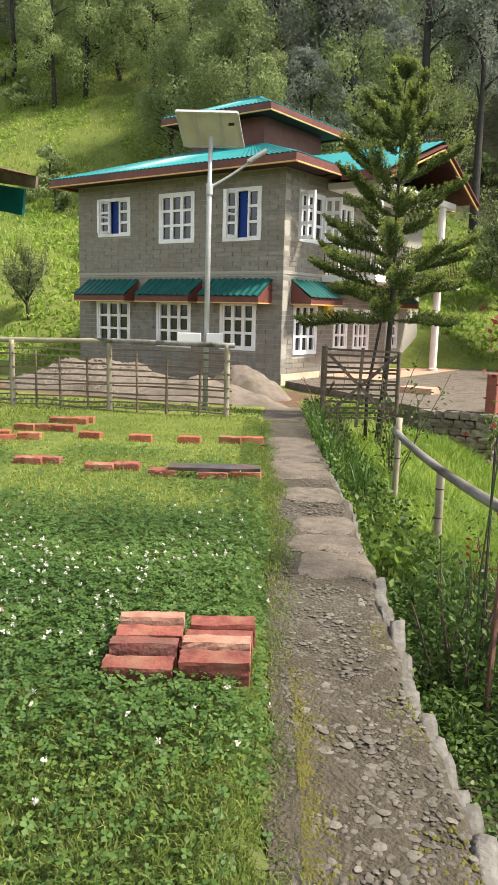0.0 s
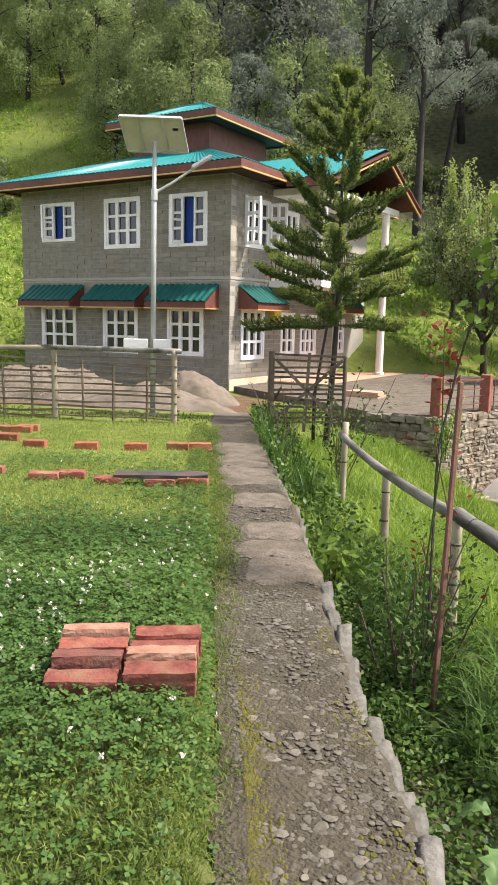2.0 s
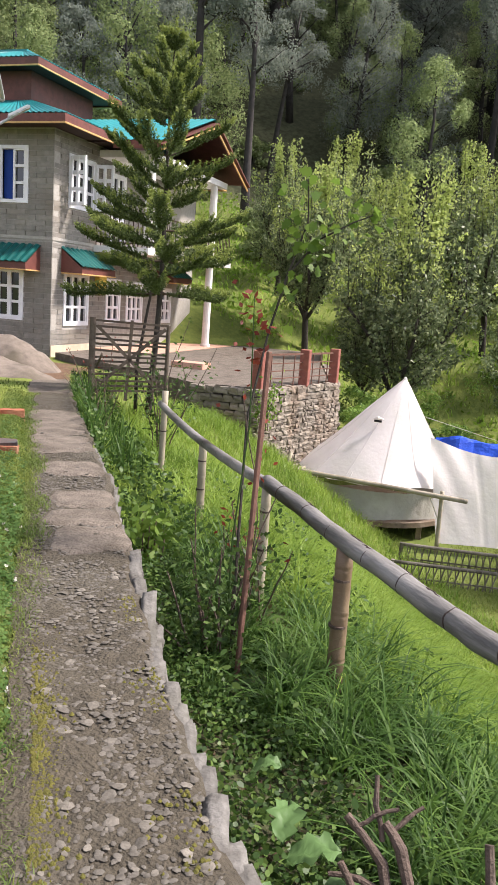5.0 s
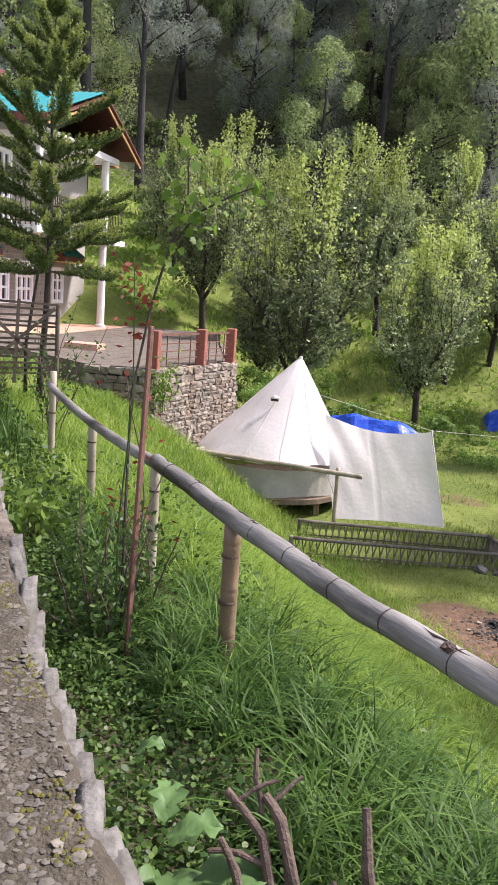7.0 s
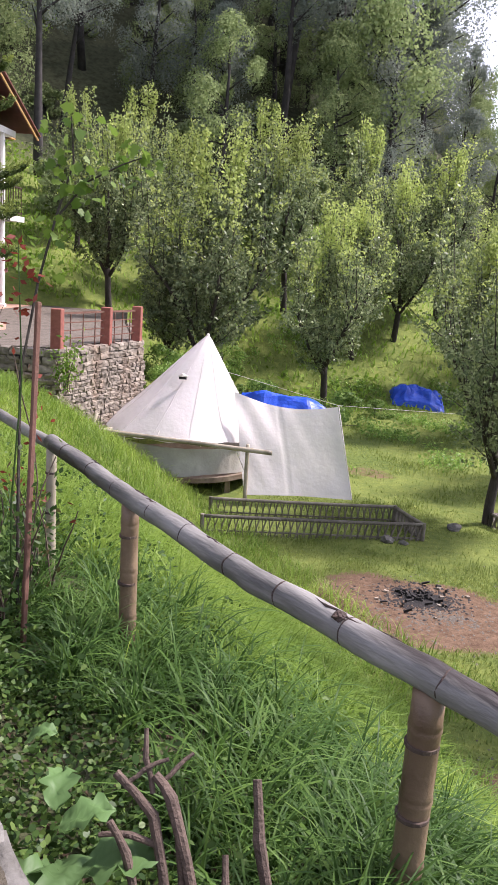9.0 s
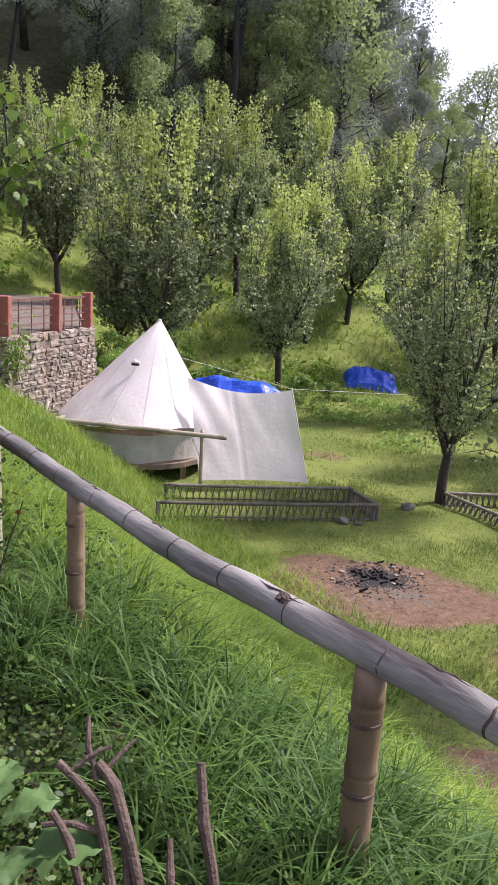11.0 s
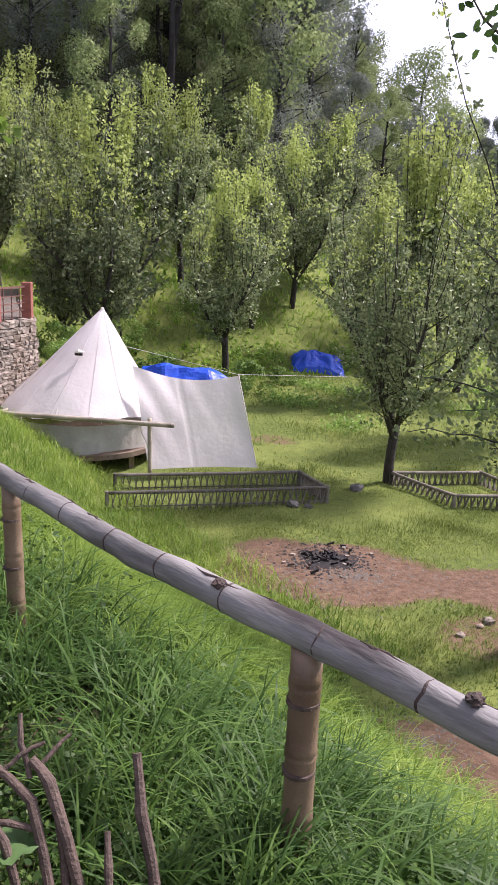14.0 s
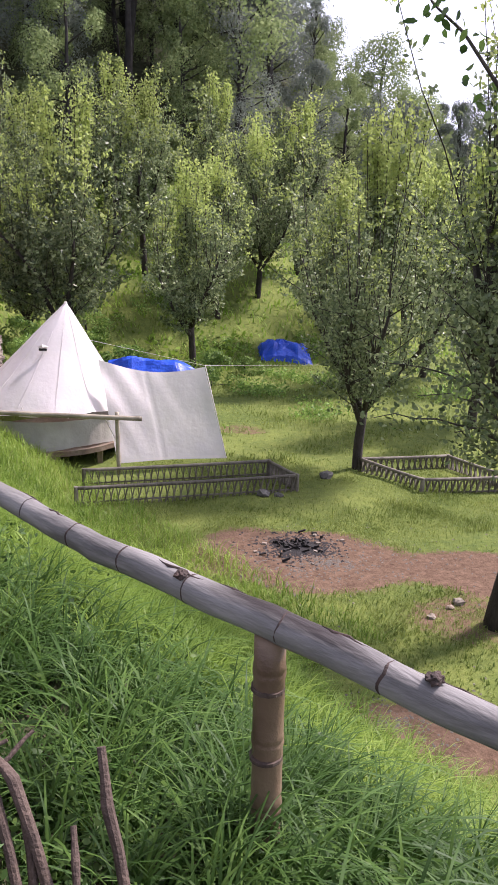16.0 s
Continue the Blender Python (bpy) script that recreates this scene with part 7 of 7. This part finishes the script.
v, f = shell_leaves(roots + np.stack([np.zeros(len(d)), np.zeros(len(d)), np.abs(G.normal(0.016, 0.012, len(d))) + 0.016 * (d > -0.82)], 1), up, 0.02, 0.011, G)
tagged(hang("lawn_weeds", np_mesh("lawn_weeds", v, f), M_SWARD), "small broad-leaved herbs mixed through the lawn", "weeds", kind="stuff")
roots, d, s = scatter(4200, -3.4, -0.5, -1.3, 4.5, lambda d, s, x, y: 0.42 * (1 - 0.75 * step(0.4, 1.4, s)) * clover_share(x, y) * (ripple(x, y, 2.9, 4) > -0.15) * ~under_brick(x, y))
chunks = []
for k in range(7):
    a = unit(G.normal(size=(len(roots), 3)))
    v, f = leaves(roots + np.array([0, 0, 0.07]) + a * 0.006, 0.012, 0.01, a, 0.4, G)
    chunks.append((v, f))
v, f = joined(chunks)
tagged(hang("clover_flowers", np_mesh("clover_flowers", v, f), M_FLOWER), "small round white clover flowers", "flowers", kind="stuff")

# the bank: long grass, weeds near the path's foot
def bank_keep(d, s, x, y):
    weedy = np.exp(-((d - 0.36) / (0.52 + 0.2 * (s < -0.7))) ** 2) * (s < 0.1)
    return np.clip(1.0 - weedy * 0.98, 0, 1) * np.clip(0.75 + 0.4 * ripple(x, y, 2.1), 0.3, 1)


tufts, td, ts = scatter(2300, 0.28, 4.3, -3.2, 3.8, bank_keep, 1.2)
many = 26
roots = np.repeat(tufts, many, 0) + np.concatenate([G.normal(0, 0.035, (len(tufts) * many, 2)), np.zeros((len(tufts) * many, 1))], 1)
roots[:, 2] = ground_height(roots[:, 0], roots[:, 1]) - 0.01
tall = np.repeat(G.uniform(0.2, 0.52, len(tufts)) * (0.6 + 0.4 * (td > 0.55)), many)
# tufts further down the bank take the sunlit colour
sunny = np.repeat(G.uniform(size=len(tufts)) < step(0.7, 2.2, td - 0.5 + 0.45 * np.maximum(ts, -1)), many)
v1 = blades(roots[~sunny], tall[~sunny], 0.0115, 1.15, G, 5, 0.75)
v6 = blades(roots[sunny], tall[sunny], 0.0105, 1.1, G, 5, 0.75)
roots, d, s = scatter(44000, 0.1, 6.2, 2.5, 12.5, lambda d, s, x, y: 0.9 - 0.5 * step(4.6, 6.2, d))
v2 = blades(roots, 0.3, 0.012, 1.0, G, 3, 0.65)
roots, d, s = scatter(2000, 0.95, 2.4, -2.8, 1.2, lambda d, s, x, y: np.full(len(d), 0.6))
v3 = blades(roots, 0.5, 0.017, 1.3, G, 6, 0.8)
roots, d, s = scatter(500, 0.02, 0.5, 4.2, 7.5, lambda d, s, x, y: np.full(len(d), 0.8))
v4 = blades(roots, 0.5, 0.02, 0.5, G, 4, 0.4)
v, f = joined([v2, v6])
tagged(hang("sunny_long_grass", np_mesh("sunny_long_grass", v, f), M_SUNGRASS), "tall bank grass in a lighter yellow-green painted as sunlit", "grass", kind="stuff")
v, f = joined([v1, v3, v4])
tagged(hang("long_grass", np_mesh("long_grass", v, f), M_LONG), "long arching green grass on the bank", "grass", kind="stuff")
roots, d, s = scatter(70000, 0.04, 1.6, -3.2, 2.6, lambda d, s, x, y: np.clip(np.exp(-((d - 0.3) / 0.5) ** 2) * 1.1, 0, 1) * np.clip(0.8 + 0.5 * ripple(x, y, 3.3, 1), 0.4, 1))
lift = np.abs(G.normal(0, 0.06, (len(roots), 1))) + 0.01
v1 = oval_leaves(roots + np.array([0, 0, 1.0]) * lift, 0.028, 0.019, np.array([0, 0, -0.15]), np.array([1, 1, 0.35]), G)
roots, d, s = scatter(4200, 0.3, 2.4, -0.8, 4.5, lambda d, s, x, y: np.clip(0.3 + 0.6 * ripple(x, y, 1.9, 5), 0, 1))
v2 = oval_leaves(roots + np.array([0, 0, 1.0]) * G.uniform(0.03, 0.34, (len(roots), 1)), 0.042, 0.024, np.array([0, 0, -0.2]), np.array([1, 1, 0.4]), G)
roots, d, s = scatter(5000, 0.0, 0.7, 2.5, 9, lambda d, s, x, y: np.full(len(d), 0.7))
v3 = oval_leaves(roots + np.array([0, 0, 1.0]) * G.uniform(0.03, 0.3, (len(roots), 1)), 0.05, 0.032, np.array([0, 0, -0.2]), np.array([1, 1, 0.4]), G)
x, y = G.uniform(6.5, 21, 60000), G.uniform(-1.0, 14, 60000)
dd, ss = plan(x, y)
ok = (dd > 6.5) & (ripple(x, y, 1.1, 7) + 0.5 * ripple(x, y, 2.7, 2) > 0.55) & (G.uniform(size=len(x)) < step(-1, 4, y))
x, y = x[ok], y[ok]
v4 = leaves(np.stack([x, y, ground_height(x, y) + np.abs(G.normal(0, 0.16, len(x)))], 1), 0.11, 0.06, np.array([0, 0, -0.1]), 1.0, G)
tagged(hang("meadow_weeds", np_mesh("meadow_weeds", *v4), M_LUSH), "lush bright green weeds under the orchard", "weeds", kind="stuff")
v, f = joined([v1, v2, v3])
tagged(hang("weeds", np_mesh("weeds", v, f), M_WEED), "low broad-leaved weeds at the foot of the path", "weeds", kind="stuff")
roots, d, s = scatter(1800, 0.05, 1.1, -3.2, 0.2, lambda d, s, x, y: np.full(len(d), 0.7))
v, f = leaves(roots + np.array([0, 0, 0.012]), 0.035, 0.02, None, np.array([1, 1, 0.15]), G)
tagged(hang("leaf_litter", np_mesh("leaf_litter", v, f), M_DRY), "brown dead leaves on the soil", "leaf litter", kind="stuff")

# the meadow below and the hillside
def meadow(n, x0, x1, y0, y1, h, w, segs, keep=lambda x, y: 1.0):
    x, y = G.uniform(x0, x1, n), G.uniform(y0, y1, n)
    dd, ss = plan(x, y)
    ok = (dd > 3.8) & (G.uniform(size=n) < keep(x, y)) & (bareness(x, y) < 0.4 + 0.45 * G.uniform(size=n) ** 2)
    x, y = x[ok], y[ok]
    h = h * np.clip(0.75 + 0.55 * ripple(x, y, 1.7, 9) + 0.45 * ripple(x, y, 4.3, 2), 0.35, 1.9)
    return blades(np.stack([x, y, ground_height(x, y)], 1), h, w, 0.9, G, segs)


tuft = lambda x, y: np.clip(0.45 + 0.5 * ripple(x, y, 1.3, 3), 0.12, 1)
v1 = meadow(150000, 10.5, 18.5, -12, -1.5, 0.075, 0.009, 2, tuft)
v2 = meadow(75000, 7, 24, -2, 13, 0.14, 0.018, 2, tuft)
v3 = meadow(9000, 9, 14.5, -6.2, -3.4, 0.15, 0.01, 3, lambda x, y: np.exp(-((y + 4.5 + 0.4 * ripple(x, y, 0.9, 4)) / 0.5) ** 2) * tuft(x, y) * np.clip(0.5 + ripple(x, y, 1.7, 6), 0, 1) * step(9, 10.5, x) * (1 - step(13, 14.5, x)))
v4 = meadow(9000, 14.0, 16.8, -6.2, -4.2, 0.17, 0.01, 3, lambda x, y: np.exp(-((y + 5.2 + 0.35 * (x - 15) + 0.4 * ripple(x, y, 1.1, 4)) / 0.5) ** 2) * np.clip(0.5 + ripple(x, y, 1.9, 6), 0, 1) * step(14, 14.7, x) * (1 - step(16, 16.8, x)))
x, y = G.uniform(-60, 30, 110000), G.uniform(-12, 50, 110000)
ok = (-0.35 * x + 0.94 * y > 4) & (-0.35 * x + 0.94 * y < np.where(x < -22, 60, 25)) & ~((x > -8.4) & (x < 6.5) & (y < 9.4)) & (y < 12 + 40 * G.uniform(size=len(x)))
x, y = x[ok], y[ok]
v5 = blades(np.stack([x, y, ground_height(x, y)], 1), 0.34, 0.06, 1.0, G, 2)
x, y = G.uniform(-60, 22, 90000), G.uniform(-12, 50, 90000)
hd = -0.35 * x + 0.94 * y
ok = (hd > 4) & (hd < np.where(x < -8, 60, 26)) & ~((x > -8.4) & (x < 6.5) & (y < 9.4)) & (ripple(x, y, 0.6, 4) + 0.6 * ripple(x, y, 1.5, 1) > -0.1 + 0.5 * (x > 3))
x, y = x[ok], y[ok]
v6 = leaves(np.stack([x, y, ground_height(x, y) + np.abs(G.normal(0, 0.2, len(x)))], 1), 0.24, 0.14, np.array([0, 0, 0.2]), 1.0, G)
v, f = joined([v5, v6])
tagged(hang("slope_growth", np_mesh("slope_growth", v, f), M_SLOPE), "lush bright green grass and weeds on the slope", "grass", kind="stuff")
v, f = joined([v1, v2, v3, v4])
tagged(hang("meadow_grass", np_mesh("meadow_grass", v, f), M_GRASS), "rough yellow-green meadow grass", "grass", kind="stuff")
pv, pf = [], []
pr = random.Random(8)
for i in range(1500):
    a, r = pr.uniform(0, 6.3), abs(pr.gauss(0, 1))
    x, y = (13.6 + 1.3 * r * math.cos(a), -6.8 + 0.8 * r * math.sin(a)) if i < 1000 else (13.5 + r * math.cos(a), -10.6 + 0.6 * r * math.sin(a))
    if plan(x, y)[0] < 4.4:
        continue
    w, z = pr.uniform(0.008, 0.03), float(ground_height(x, y))
    o = len(pv)
    pv += [(x + w * math.cos(a + k * 1.571) * pr.uniform(0.7, 1.3), y + w * math.sin(a + k * 1.571) * pr.uniform(0.7, 1.3), z - 0.005) for k in range(4)] + [(x, y, z + w * 0.7)]
    pf += [(o + k, o + (k + 1) % 4, o + 4) for k in range(4)]
tagged(hang("scattered_gravel", np_mesh("scattered_gravel", pv, pf), M_PEBBLE), "small stones strewn over the bare soil", "gravel", kind="stuff")

# ---- cut stems and broad leaves under the path ----
stump = thing("cut_shrub", (11.16, -15.2, 0.4), "pruned shrub of bare brown cut stems", "shrub")
foot = Vector((11.2, -15.3, 0.4))
for a, b, c, r in (((11.17, -15.28, 0.42), (11.1, -15.17, 0.62), (10.99, -15.13, 0.70), 0.011), ((11.24, -15.27, 0.42), (11.14, -15.15, 0.66), (11.09, -15.12, 0.70), 0.012), ((11.09, -15.14, 0.66), (11.06, -15.1, 0.73), (11.05, -15.06, 0.79), 0.006),
                   ((11.02, -15.14, 0.68), (11.06, -15.12, 0.71), (11.12, -15.1, 0.735), 0.005), ((11.1, -15.13, 0.68), (11.14, -15.1, 0.71), (11.18, -15.07, 0.74), 0.005), ((11.2, -15.26, 0.42), (11.17, -15.18, 0.58), (11.14, -15.14, 0.66), 0.01),
                   ((11.42, -15.26, 0.4), (11.37, -15.16, 0.58), (11.35, -15.09, 0.70), 0.012), ((11.3, -15.3, 0.42), (11.3, -15.25, 0.5), (11.29, -15.2, 0.56), 0.008), ((11.12, -15.2, 0.56), (11.05, -15.2, 0.58), (10.97, -15.2, 0.57), 0.007), ((11.1, -15.3, 0.42), (11.05, -15.24, 0.56), (11.0, -15.22, 0.63), 0.009)):
    bm = bmesh.new()
    a, b, c = Vector(a), Vector(b), Vector(c)
    r *= 1.25
    tube(bm, [a, a.lerp(b, 0.5) + Vector((0.004, 0, 0)), b, b.lerp(c, 0.5) + Vector((0, 0.002, 0.003)), c], [r, r * 0.95, r * 1.1, r * 0.85, r * 0.8], 9, 0.08)
    part("stem", bm, M_TWIG, stump)


def broad_leaf(at, turn, size, lift):
    """A wavy lobed leaf blade."""
    bm = bmesh.new()
    nu, nv = 10, 6
    rows = []
    for i in range(nu + 1):
        f = i / nu
        half = math.sin(math.pi * (0.06 + 0.9 * f)) ** 0.8 * (0.36 + 0.13 * math.sin(f * 19 + size * 40))
        rows.append([bm.verts.new(((f - 0.1) * size, half * g * size, lift * math.sin(f * 2.4) + 0.09 * size * abs(g) + 0.06 * size * math.sin(f * 12 + g * 5))) for g in np.linspace(-1, 1, nv + 1)])
    for a, b in zip(rows, rows[1:]):
        for k in range(nv):
            bm.faces.new((a[k], a[k + 1], b[k + 1], b[k]))
    bmesh.ops.transform(bm, matrix=pose(*at, 0, 0, turn), verts=bm.verts[:])
    return bm


dock = thing("broadleaf_weed", on_ground(0.12, -1.3), "weed with large pale green lobed leaves", "plant")
for lx, ly, turn, size in ((10.8, -15.02, 100, 0.13), (10.85, -15.1, 20, 0.15), (10.95, -15.24, 10, 0.2), (10.87, -15.23, -60, 0.17), (10.62, -14.76, 10, 0.1), (10.9, -15.3, 200, 0.16)):
    part("leaf", broad_leaf((lx, ly, 0.48), turn, size, 0.05), M_DOCK, dock, smooth=True)

# ---- block courses of the house walls ----
def block_mesh(face, a, b, z0, z1, out):
    bm = bmesh.new()
    wbox(bm, face, a, b, z0, z1, -0.02, out)
    me = bpy.data.meshes.new("block")
    bm.to_mesh(me)
    bm.free()
    return me


br = random.Random(4)
for face, u0, u1, holes, limit in (("f", HX, 0.0, FRONT, 300), ("s", 0.015, 6.2, SIDE, 250)):
    cells = block_courses(face, u0, u1, -0.2, WALL_TOP, holes, 0)
    cells.sort(key=lambda c: -c[0] if face == "f" else c[0])
    rest = bmesh.new()
    for k, (a, b, z0, z1) in enumerate(cells):
        out = br.uniform(-0.003, 0.006)
        if k < limit:
            hang("block", block_mesh(face, a, b, z0, z1, out), M_BLOCK, house)
        else:
            wbox(rest, face, a, b, z0, z1, -0.02, out)
    tagged(part("coursework", rest, M_BLOCK, house), "grey block courses", kind="stuff")
